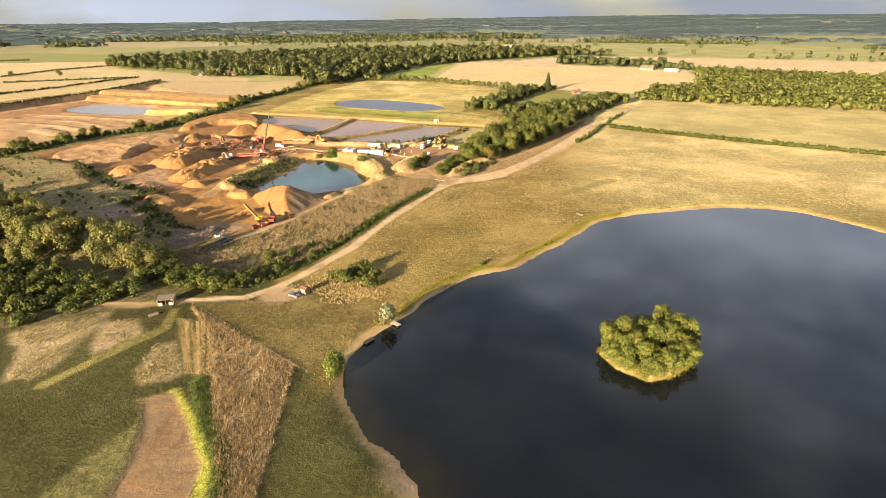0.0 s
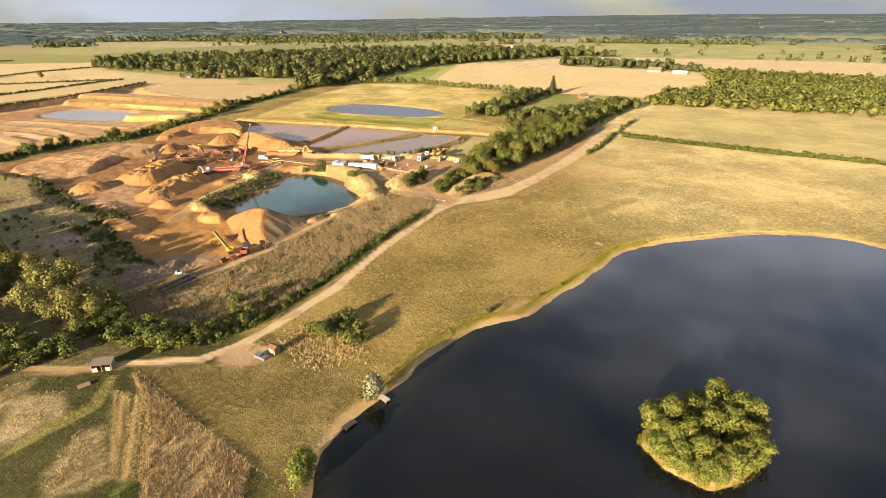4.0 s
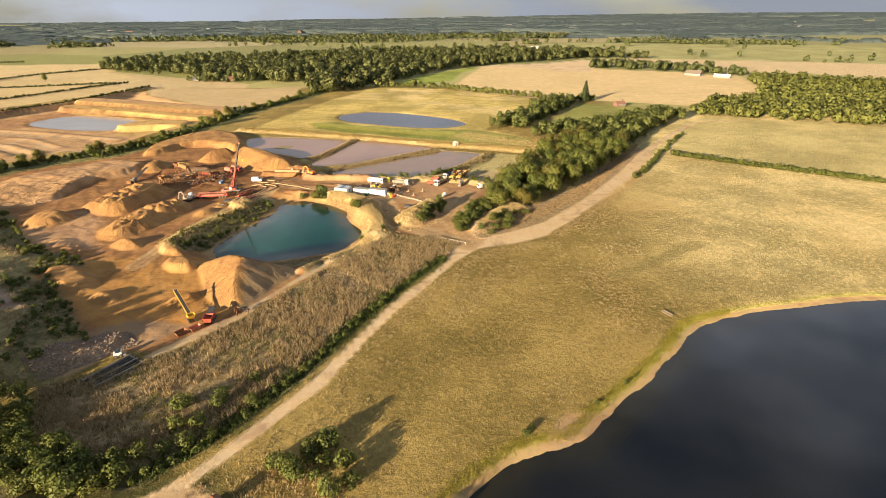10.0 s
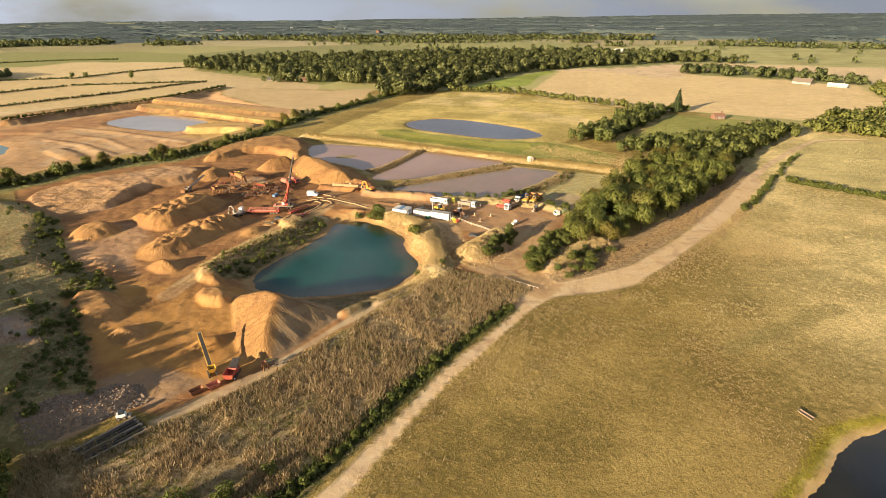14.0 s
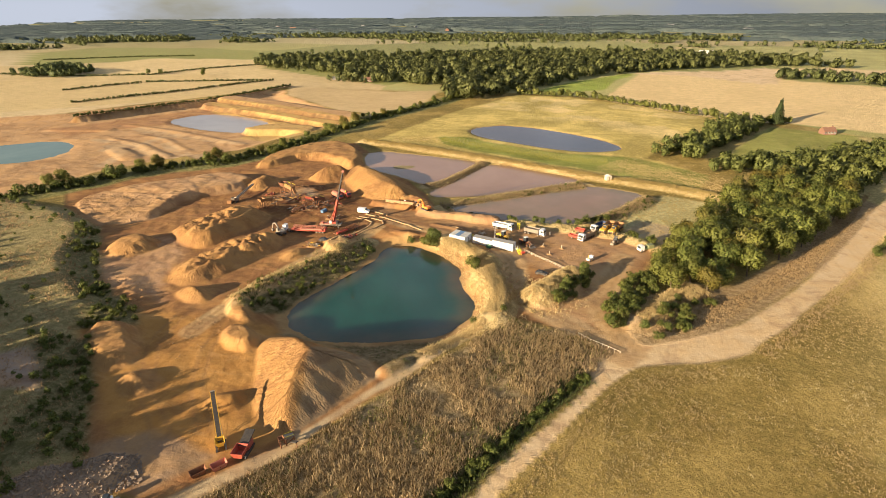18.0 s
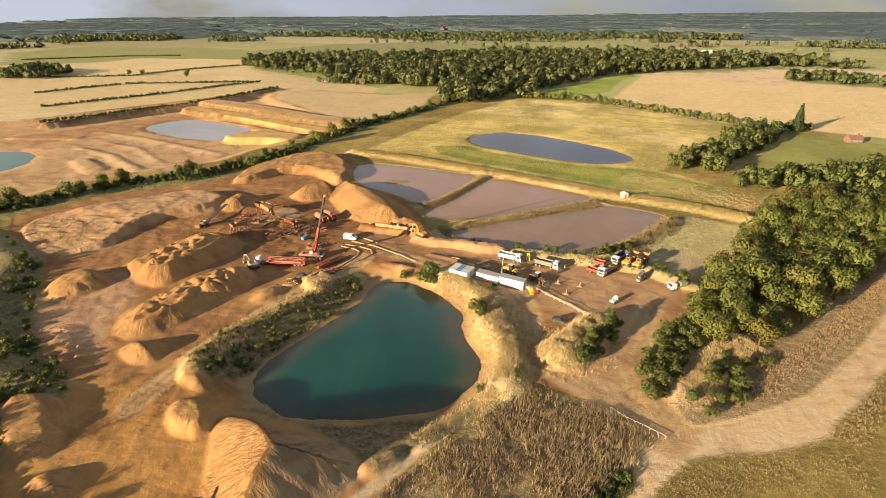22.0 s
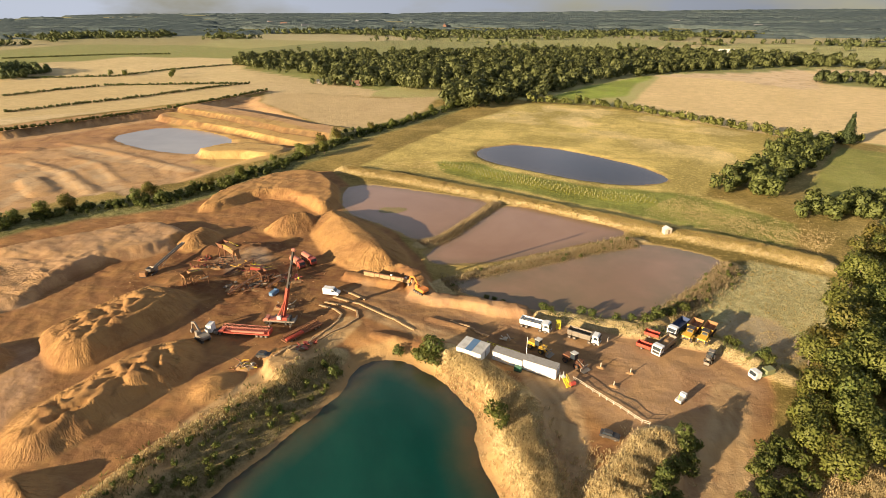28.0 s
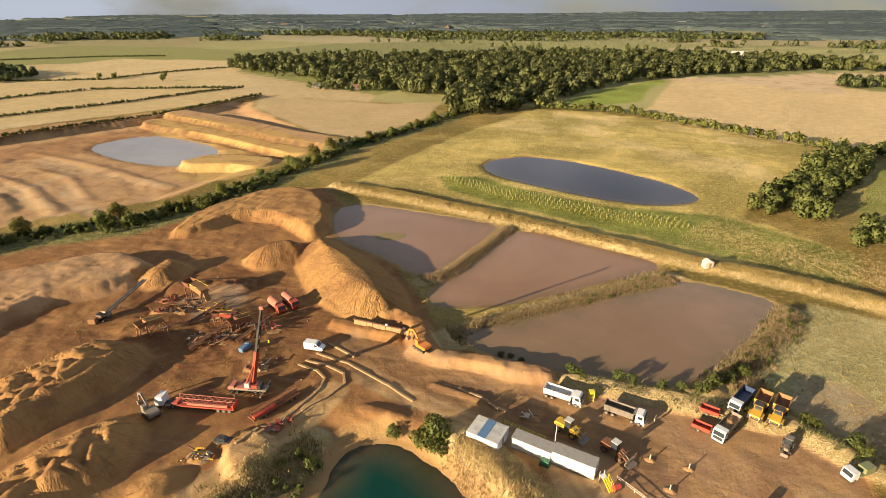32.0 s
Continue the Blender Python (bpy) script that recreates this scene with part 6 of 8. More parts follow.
GREEN = paint("green_paint", (0.05, 0.20, 0.11), 0.5, 0, (0.2, 0.16, 0.1), 0.3)
OLIVE = paint("olive_paint", (0.20, 0.22, 0.10), 0.6, 0, (0.2, 0.16, 0.1), 0.3)
ORANGE = paint("orange_paint", (0.70, 0.22, 0.03), 0.5, 0, (0.35, 0.22, 0.12), 0.3)
LOAD = paint("sand_load", (0.36, 0.21, 0.09), 0.95, 0, (0.24, 0.13, 0.06), 0.5, 4)
BRICKRED = paint("brick_wall", (0.20, 0.105, 0.07), 0.9, 0, (0.22, 0.13, 0.09), 0.4, 2)
ROOF_TILE = paint("clay_roof", (0.20, 0.10, 0.065), 0.85, 0, (0.16, 0.10, 0.06), 0.5, 2)
SLATE_ROOF = paint("slate_roof", (0.16, 0.16, 0.17), 0.7, 0, (0.12, 0.11, 0.09), 0.4, 2)
LAMP_RED = paint("lamp_red", (0.5, 0.02, 0.02), 0.3, 0, wear=0.1)
LAMP_CLEAR = paint("lamp_clear", (0.8, 0.8, 0.78), 0.2, 0, wear=0.1)


def part(name, bm, material, parent, label=""):
    """Links a bmesh as one mesh object under a thing or part."""
    mesh = bpy.data.meshes.new(name)
    bm.to_mesh(mesh)
    bm.free()
    mesh.materials.append(material)
    o = new(name, mesh)
    o.parent = parent
    return tagged(o, label)


def block(at, size, turn=(0, 0, 0), bevel=0.0, taper=None, bm=None):
    """A box about its centre; taper narrows its top by (x, y) factors; added to bm where given."""
    one = bmesh.new()
    bmesh.ops.create_cube(one, size=1.0)
    for v in one.verts:
        k = taper if taper and v.co.z > 0 else (1, 1)
        v.co = Vector((v.co.x * size[0] * k[0], v.co.y * size[1] * k[1], v.co.z * size[2]))
    if bevel:
        bmesh.ops.bevel(one, geom=one.edges[:], offset=bevel, segments=1, affect="EDGES")
    bmesh.ops.transform(one, matrix=pose(*at, *turn), verts=one.verts)
    return merge(bm, one)


def merge(bm, one):
    if bm is None:
        return one
    keep = bpy.data.meshes.new("scrap")
    one.to_mesh(keep)
    bm.from_mesh(keep)
    bpy.data.meshes.remove(keep)
    one.free()
    return bm


def rod(a, b, r, sides=8, r2=None, bm=None):
    """A round bar from a to b."""
    a, b = Vector(a), Vector(b)
    one = bmesh.new()
    bmesh.ops.create_cone(one, cap_ends=True, segments=sides, radius1=r, radius2=r if r2 is None else r2, depth=(b - a).length)
    turn = (b - a).to_track_quat("Z", "Y").to_matrix().to_4x4()
    bmesh.ops.transform(one, matrix=Matrix.Translation((a + b) / 2) @ turn, verts=one.verts)
    return merge(bm, one)


def beam(a, b, wide, tall, bm=None):
    """A square bar from a to b."""
    a, b = Vector(a), Vector(b)
    turn = (b - a).to_track_quat("X", "Z").to_matrix().to_4x4()
    one = bmesh.new()
    bmesh.ops.create_cube(one, size=1.0)
    bmesh.ops.scale(one, vec=((b - a).length, wide, tall), verts=one.verts)
    bmesh.ops.transform(one, matrix=Matrix.Translation((a + b) / 2) @ turn, verts=one.verts)
    return merge(bm, one)


def profile(points, width, y=0.0, bm=None):
    """A side outline in x and z, drawn out across y."""
    one = bmesh.new()
    left = [one.verts.new((px, y - width / 2, pz)) for px, pz in points]
    right = [one.verts.new((px, y + width / 2, pz)) for px, pz in points]
    one.faces.new(left)
    one.faces.new(right[::-1])
    for i in range(len(points)):
        j = (i + 1) % len(points)
        one.faces.new((left[j], left[i], right[i], right[j]))
    bmesh.ops.recalc_face_normals(one, faces=one.faces)
    return merge(bm, one)


def tub(length, width, tall, wall, at, flare=0.0, bm=None):
    """An open skip with walls of a real thickness; it flares towards the top."""
    one = bmesh.new()
    def ring(l, w, z):
        return [one.verts.new((sx * l / 2, sy * w / 2, z)) for sx, sy in ((-1, -1), (1, -1), (1, 1), (-1, 1))]
    rings = [ring(length - flare, width - flare, 0), ring(length, width, tall), ring(length - 2 * wall, width - 2 * wall, tall), ring(length - flare - 2 * wall, width - flare - 2 * wall, wall)]
    one.faces.new(rings[0][::-1])
    one.faces.new(rings[3])
    for a, b in zip(rings[:-1], rings[1:]):
        for i in range(4):
            one.faces.new((a[i], a[(i + 1) % 4], b[(i + 1) % 4], b[i]))
    bmesh.ops.recalc_face_normals(one, faces=one.faces)
    bmesh.ops.transform(one, matrix=pose(*at), verts=one.verts)
    return merge(bm, one)


def heap(length, width, tall, at, seed=0, bm=None):
    """A rough low heap of loose material."""
    one = bmesh.new()
    bmesh.ops.create_grid(one, x_segments=8, y_segments=6, size=0.5)
    r = random.Random(seed)
    for v in one.verts:
        d = math.hypot(v.co.x, v.co.y) * 2
        v.co = Vector((v.co.x * length, v.co.y * width, max(0, 1 - d ** 1.6) * tall * r.uniform(0.7, 1.1)))
    bmesh.ops.transform(one, matrix=pose(*at), verts=one.verts)
    return merge(bm, one)


def wheel(parent, x, y, r, wide, rim=STEEL):
    """A tyre with its rim, axle across y."""
    t = part("wheel", rod((x, y - wide / 2, r), (x, y + wide / 2, r), r, 14), TYRE, parent)
    side = 1 if y > 0 else -1
    part("rim", rod((x, y + side * (wide / 2 - 0.03), r), (x, y + side * (wide / 2 + 0.03), r), r * 0.55, 10), rim, t)
    return t


def thing(name, label, category, group=""):
    o = new(name)
    o.empty_display_size = 0.3
    return tagged(o, label, category, group)


def stand(o, x, y, heading, sink=0.0, z=None):
    """Puts a thing on the ground, its front towards heading (degrees from east)."""
    o.matrix_world = pose(x, y, (on_ground(x, y) if z is None else z) - sink, 0, 0, heading)
    return o


def tipper_truck(cab_paint, body_paint, label, load=True):
    o = thing("tipper_truck", label, "truck", "quarry trucks")
    part("chassis", block((-0.3, 0, 0.85), (8.2, 0.9, 0.32)), DARK, o)
    cab = part("cab", profile([(2.55, 0.75), (4.35, 0.75), (4.45, 1.5), (4.2, 2.85), (3.9, 3.05), (2.55, 3.0)], 2.45), cab_paint, o)
    part("windscreen", beam((4.43, 0, 1.75), (4.24, 0, 2.7), 2.15, 0.05), GLASS, cab)
    for y in (-1.24, 1.24):
        part("side_window", block((3.5, y, 2.2), (1.0, 0.04, 0.7)), GLASS, cab)
        part("mirror", block((4.35, y * 1.12, 2.2), (0.12, 0.2, 0.5)), DARK, cab)
    part("grille", block((4.43, 0, 1.2), (0.08, 1.9, 0.7), bevel=0.02), DARK, cab)
    part("bumper", block((4.4, 0, 0.62), (0.35, 2.45, 0.35), bevel=0.05), cab_paint, o)
    for y in (-0.95, 0.95):
        part("headlight", block((4.58, y, 0.75), (0.05, 0.35, 0.18)), LAMP_CLEAR, o)
        part("tail_light", block((-4.45, y, 0.95), (0.05, 0.3, 0.15)), LAMP_RED, o)
    body = part("tipping_body", tub(6.4, 2.5, 1.5, 0.09, (-1.1, 0, 1.15), 0.12), body_paint, o)
    for i in range(5):
        for y in (-1.27, 1.27):
            part("rib", block((-3.8 + i * 1.3, y, 1.9), (0.12, 0.07, 1.45)), body_paint, body)
    part("cab_guard", block((2.3, 0, 2.75), (0.7, 2.45, 0.08)), body_paint, body)
    if load:
        part("load", heap(6.0, 2.2, 0.7, (-1.1, 0, 1.9), 3), LOAD, o, "brown sand load")
    else:
        part("sheet_roll", rod((-4.2, -1.22, 2.72), (2.0, -1.22, 2.72), 0.09), DARK, body)
    for x in (3.4, 1.9, -2.2, -3.6):
        for y in (-1.08, 1.08):
            wheel(o, x, y, 0.52, 0.32)
    return o


def site_dumper(label):
    o = thing("site_dumper", label, "dump truck", "quarry dumpers")
    part("chassis", block((-0.4, 0, 1.15), (8.4, 1.1, 0.5)), DARK, o)
    hood = part("bonnet", profile([(2.6, 1.1), (4.9, 1.1), (5.05, 1.5), (4.7, 1.95), (2.6, 2.3)], 1.9), YELLOW, o)
    part("grille", block((5.0, 0, 1.4), (0.08, 1.5, 0.5)), DARK, hood)
    cab = part("cab", block((1.9, 0, 2.45), (1.5, 1.8, 1.7), bevel=0.08, taper=(0.85, 0.9)), YELLOW, o)
    part("windscreen", block((2.6, 0, 2.65), (0.06, 1.45, 0.9), (0, -8, 0)), GLASS, cab)
    part("cab_roof", block((1.9, 0, 3.35), (1.7, 1.9, 0.14), bevel=0.04), DARK, cab)
    skip = part("skip", tub(5.2, 2.9, 1.5, 0.12, (-2.1, 0, 1.5), 0.7), OCHRE, o)
    part("headboard", block((0.6, 0, 3.05), (0.16, 2.9, 0.5)), YELLOW, skip)
    part("load", heap(4.3, 2.1, 0.3, (-2.1, 0, 2.1), 5), RUST, o, "rust-brown lining of the skip")
    for y in (-1.15, 1.15):
        part("headlight", block((4.95, y * 0.75, 1.75), (0.1, 0.3, 0.2)), LAMP_CLEAR, o)
        part("mudguard", block((3.6, y, 1.75), (1.8, 0.65, 0.12), bevel=0.03), YELLOW, o)
        for x in (3.6, -1.6, -3.4):
            wheel(o, x, y, 0.82, 0.62, YELLOW)
    return o


def wheel_loader(body_paint, label):
    o = thing("wheel_loader", label, "loader", "quarry loaders")
    part("engine_cover", profile([(-3.3, 1.0), (-0.9, 1.0), (-0.9, 2.2), (-2.9, 2.15), (-3.4, 1.7)], 1.8), body_paint, o)
    cab = part("cab", block((-0.35, 0, 2.55), (1.4, 1.5, 1.7), bevel=0.07, taper=(0.88, 0.9)), GLASS, o)
    part("cab_roof", block((-0.35, 0, 3.42), (1.6, 1.65, 0.14), bevel=0.04), CREAM, cab)
    part("front_frame", block((1.1, 0, 1.25), (1.8, 1.1, 0.9), bevel=0.08), body_paint, o)
    for y in (-0.6, 0.6):
        part("lift_arm", beam((0.9, y, 1.9), (3.1, y, 0.75), 0.22, 0.45), body_paint, o)
    part("tilt_ram", rod((0.9, 0, 2.0), (2.9, 0, 1.15), 0.11), STEEL, o)
    part("bucket", profile([(2.9, 0.15), (4.1, 0.1), (4.12, 0.16), (3.1, 0.3), (2.95, 0.6), (3.05, 1.15), (3.3, 1.35), (3.25, 1.42), (2.9, 1.2), (2.75, 0.6)], 2.7), STEEL, o, "worn steel bucket")
    part("exhaust", rod((-1.9, 0.4, 2.1), (-1.9, 0.4, 3.0), 0.07), DARK, o)
    for x in (-2.1, 1.25):
        for y in (-1.05, 1.05):
            wheel(o, x, y, 0.78, 0.6, body_paint)
            part("mudguard", block((x, y, 1.68), (1.3, 0.62, 0.1), bevel=0.03), body_paint, o)
    return o


def excavator(body_paint, label, reach=0.0):
    o = thing("excavator", label, "excavator", "quarry excavators")
    for y in (-1.05, 1.05):
        t = part("track", profile([(-1.9, 0.1), (1.9, 0.1), (2.15, 0.45), (1.9, 0.85), (-1.9, 0.85), (-2.15, 0.45)], 0.6, y), DARK, o)
        for x in (-1.5, -0.5, 0.5, 1.5):
            part("roller", rod((x, y - 0.32, 0.3), (x, y + 0.32, 0.3), 0.2, 8), STEEL, t)
    part("turntable", rod((0, 0, 0.7), (0, 0, 1.05), 0.8, 14), STEEL, o)
    house = part("house", profile([(-2.2, 1.05), (1.3, 1.05), (1.3, 1.5), (0.2, 1.95), (-1.9, 2.0), (-2.35, 1.6)], 2.5), body_paint, o)
    part("counterweight", block((-2.2, 0, 1.5), (0.5, 2.45, 0.9), bevel=0.15), body_paint, house)
    cab = part("cab", block((0.75, 0.75, 2.0), (1.4, 0.95, 1.7), bevel=0.08, taper=(0.85, 0.95)), body_paint, o)
    part("windscreen", block((1.42, 0.75, 2.15), (0.05, 0.8, 1.1), (0, -8, 0)), GLASS, cab)
    part("boom", beam((0.9, -0.2, 1.6), (3.2 + reach, -0.2, 4.1), 0.42, 0.6), body_paint, o)
    part("boom_tip", beam((3.1 + reach, -0.2, 4.15), (5.0 + reach, -0.2, 3.5), 0.4, 0.5), body_paint, o)
    part("stick", beam((4.9 + reach, -0.2, 3.7), (5.6 + reach, -0.2, 1.2), 0.3, 0.38), body_paint, o)
    part("ram", rod((1.3, -0.2, 1.3), (3.0 + reach, -0.2, 3.4), 0.1), STEEL, o)
    part("bucket", profile([(5.2 + reach, 0.2), (5.9 + reach, 0.1), (6.0 + reach, 0.9), (5.6 + reach, 1.25), (5.15 + reach, 0.9)], 1.0, -0.2), STEEL, o)
    return o


def van(label):
    o = thing("van", label, "van")
    body = part("body", profile([(-2.65, 0.4), (2.5, 0.4), (2.68, 0.9), (2.45, 1.3), (1.55, 1.55), (0.95, 2.3), (0.6, 2.4), (-2.6, 2.4), (-2.7, 2.0)], 1.95), WHITE, o)
    part("windscreen", beam((1.62, 0, 1.5), (0.98, 0, 2.26), 1.7, 0.05), GLASS, body)
    for y in (-0.99, 0.99):
        part("side_window", block((0.75, y, 1.75), (0.9, 0.03, 0.5)), GLASS, body)
        part("headlight", block((2.58, y * 0.75, 0.95), (0.1, 0.3, 0.2)), LAMP_CLEAR, body)
        part("tail_light", block((-2.68, y * 0.9, 1.1), (0.05, 0.12, 0.4)), LAMP_RED, body)
    part("bumper", block((2.66, 0, 0.55), (0.15, 1.8, 0.25), bevel=0.04), DARK, o)
    for x in (-1.75, 1.7):
        for y in (-0.85, 0.85):
            wheel(o, x, y, 0.34, 0.24)
    return o


def car(body_paint, label):
    o = thing("car", label, "car")
    body = part("body", profile([(-1.95, 0.3), (2.0, 0.3), (2.08, 0.7), (1.9, 0.9), (1.0, 1.0), (-1.8, 1.02), (-2.05, 0.8)], 1.72), body_paint, o)
    top = part("cabin", block((-0.4, 0, 1.22), (2.3, 1.5, 0.5), bevel=0.06, taper=(0.72, 0.86)), GLASS, body)
    part("roof", block((-0.4, 0, 1.48), (1.55, 1.28, 0.06), bevel=0.02), body_paint, top)
    for y in (-0.6, 0.6):
        part("headlight", block((2.02, y, 0.72), (0.08, 0.3, 0.14)), LAMP_CLEAR, body)
        part("tail_light", block((-2.02, y, 0.78), (0.06, 0.25, 0.16)), LAMP_RED, body)
    for x in (-1.25, 1.28):
        for y in (-0.75, 0.75):
            wheel(o, x, y, 0.31, 0.2)
    return o


def mobile_crane(label, tip):
    """tip: the boom's end in the crane's own frame."""
    o = thing("mobile_crane", label, "crane")
    part("carrier", block((0, 0, 1.15), (10.2, 2.5, 0.6), bevel=0.08), STEEL, o)
    cab = part("cab", profile([(-5.3, 0.9), (-3.6, 0.9), (-3.6, 2.3), (-4.7, 2.3), (-5.4, 1.6)], 2.4), PINK, o)
    part("windscreen", beam((-5.32, 0, 1.72), (-4.76, 0, 2.26), 2.1, 0.05), GLASS, cab)
    part("deck", block((-1.6, 0, 1.6), (3.6, 2.4, 0.35), bevel=0.04), PINK, o)
    part("slew_ring", rod((0.8, 0, 1.4), (0.8, 0, 1.75), 1.0, 14), DARK, o)
    house = part("crane_house", block((1.2, 0, 2.2), (3.2, 2.4, 1.1), bevel=0.1), CRANE_RED, o)
    part("crane_cab", block((0.2, -1.0, 2.7), (1.5, 0.9, 1.4), bevel=0.08, taper=(0.85, 0.95)), CREAM, house)
    part("counterweight", block((3.2, 0, 2.1), (1.0, 2.5, 1.2), bevel=0.1), DARK, house)
    foot, tip = Vector((1.2, 0.3, 2.6)), Vector(tip)
    way = tip - foot
    part("boom_base", beam(foot, foot + way * 0.45, 0.95, 1.0), CRANE_RED, o, "red painted boom foot")
    part("boom_mid", beam(foot + way * 0.42, foot + way * 0.75, 0.7, 0.75), DARK, o, "dark telescoped boom section")
    part("boom_tip", beam(foot + way * 0.72, tip, 0.5, 0.55), DARK, o)
    part("boom_head", block(tip, (1.1, 0.7, 0.9), bevel=0.1), PINK, o)
    for k in (0.5, 0.62, 0.8):
        part("boom_mark", beam(foot + way * k, foot + way * (k + 0.05), 0.4 if k < 0.72 else 0.3, 0.79 if k < 0.72 else 0.59), CREAM, o, "pale lettering block on the boom")
    for y in (-0.75, 0.75):
        part("luffing_ram", rod((-0.8, y, 2.0), foot + way * 0.3 + Vector((0, y * 0.5, 0)), 0.18), CRANE_RED, o)
    part("hook_rope", rod(tip, tip + Vector((0.5, 0, -9)), 0.05, 6), DARK, o)
    part("hook_block", block(tip + Vector((0.5, 0, -9.4)), (0.4, 0.3, 0.8), bevel=0.08), LIME, o)
    for x in (-2.6, 4.4):
        for y in (-1, 1):
            leg = part("outrigger", block((x, y * 2.2, 1.0), (0.35, 2.4, 0.3)), STEEL, o)
            part("outrigger_foot", rod((x, y * 3.2, 0), (x, y * 3.2, 1.0), 0.22, 8), STEEL, leg)
    for x in (-4.3, -2.9, 2.2, 3.6):
        for y in (-1.1, 1.1):
            wheel(o, x, y, 0.6, 0.4)
    return o


def lattice(o, a, b, wide, tall, bays, material, r=0.06):
    """An open lattice boom of chords and braces between a and b."""
    a, b = Vector(a), Vector(b)
    x = (b - a).normalized()
    y = Vector((0, 0, 1)).cross(x).normalized()
    z = x.cross(y)
    corners = [y * (s * wide / 2) + z * (t * tall / 2) for s, t in ((-1, -1), (1, -1), (1, 1), (-1, 1))]
    for c in corners:
        part("chord", beam(a + c, b + c, r * 2, r * 2), material, o)
    step = (b - a) / bays
    bm = bmesh.new()
    for i in range(bays):
        for j in range(4):
            p, q = corners[j], corners[(j + 1) % 4]
            beam(a + step * i + p, a + step * (i + 1) + q, r, r, bm)
            beam(a + step * i + p, a + step * i + q, r, r, bm)
    part("bracing", bm, material, o)


def low_loader(label):
    o = thing("low_loader", label, "lorry")
    cab = part("cab", profile([(-9.8, 0.7), (-7.9, 0.7), (-7.9, 3.0), (-9.4, 3.0), (-9.85, 1.7)], 2.4), WHITE, o)
    part("windscreen", beam((-9.84, 0, 1.85), (-9.46, 0, 2.8), 2.0, 0.05), GLASS, cab)
    part("chassis", block((-7.2, 0, 0.85), (4.6, 0.9, 0.3)), DARK, o)
    part("fuel_tank", rod((-7.4, -1.0, 0.8), (-6.2, -1.0, 0.8), 0.35), STEEL, o)
    bed = part("trailer_bed", block((1.5, 0, 1.05), (14.5, 2.5, 0.3), bevel=0.03), CRANE_RED, o)
    part("gooseneck", block((-5.2, 0, 1.4), (1.6, 2.2, 0.35), (0, -12, 0)), CRANE_RED, bed)
    part("rear_frame", block((8.6, 0, 1.6), (0.4, 2.5, 1.3), bevel=0.04), RED, bed)
    for x in (-9.1, -6.6, -5.6, 5.0, 6.3, 7.6):
        for y in (-1.0, 1.0):
            wheel(o, x, y, 0.5, 0.35)
    lattice(o, (-5.0, 0.4, 2.0), (8.3, 0.3, 1.9), 1.3, 1.2, 9, PINK)
    part("boom_insert", block((2.5, -0.7, 1.5), (9.5, 0.5, 0.55), bevel=0.04), PINK, o, "faded red boom insert")
    return o


def site_cabin(length, wide, tall, wall, roof, label, windows=3, stripes=False):
    o = thing("site_cabin", label, "cabin", "site cabins")
    body = part("shell", block((0, 0, tall / 2 + 0.15), (length, wide, tall), bevel=0.03), wall, o)
    for i in range(round(length / 0.6)):
        for y in (-1, 1):
            part("panel_rib", block((-length / 2 + 0.3 + i * length / round(length / 0.6), y * (wide / 2 + 0.012), tall / 2 + 0.15), (0.06, 0.03, tall - 0.1)), wall, body)
    part("roof", block((0, 0, tall + 0.2), (length + 0.12, wide + 0.12, 0.12), bevel=0.03), roof, o)
    for i in range(windows):
        w = part("window", block((-length / 2 + length * (i + 0.5) / windows, wide / 2 + 0.03, tall * 0.62), (1.1, 0.06, 0.8), bevel=0.02), WHITE, o)
        part("pane", block((-length / 2 + length * (i + 0.5) / windows, wide / 2 + 0.06, tall * 0.62), (0.95, 0.04, 0.65)), GLASS, w)
    d = part("door", block((length / 2 + 0.03, 0, 1.2), (0.06, 0.85, 2.0), bevel=0.02), GREYFELT, o)
    part("door_handle", block((length / 2 + 0.09, 0.3, 1.15), (0.06, 0.14, 0.05)), STEEL, d)
    for x in (-1, 1):
        for y in (-1, 1):
            part("support_block", block((x * (length / 2 - 0.4), y * (wide / 2 - 0.3), 0.05), (0.4, 0.4, 0.3)), CONCRETE, o)
    if stripes:
        part("blue_roof_sheet", block((-0.2, 0, tall + 0.29), (1.9, wide - 0.1, 0.05)), BLUE, o)
        for i in range(4):
            part("roof_batten", block((1.1 + i * 0.55, 0, tall + 0.29), (0.22, wide - 0.3, 0.06)), CREAM, o)
    return o


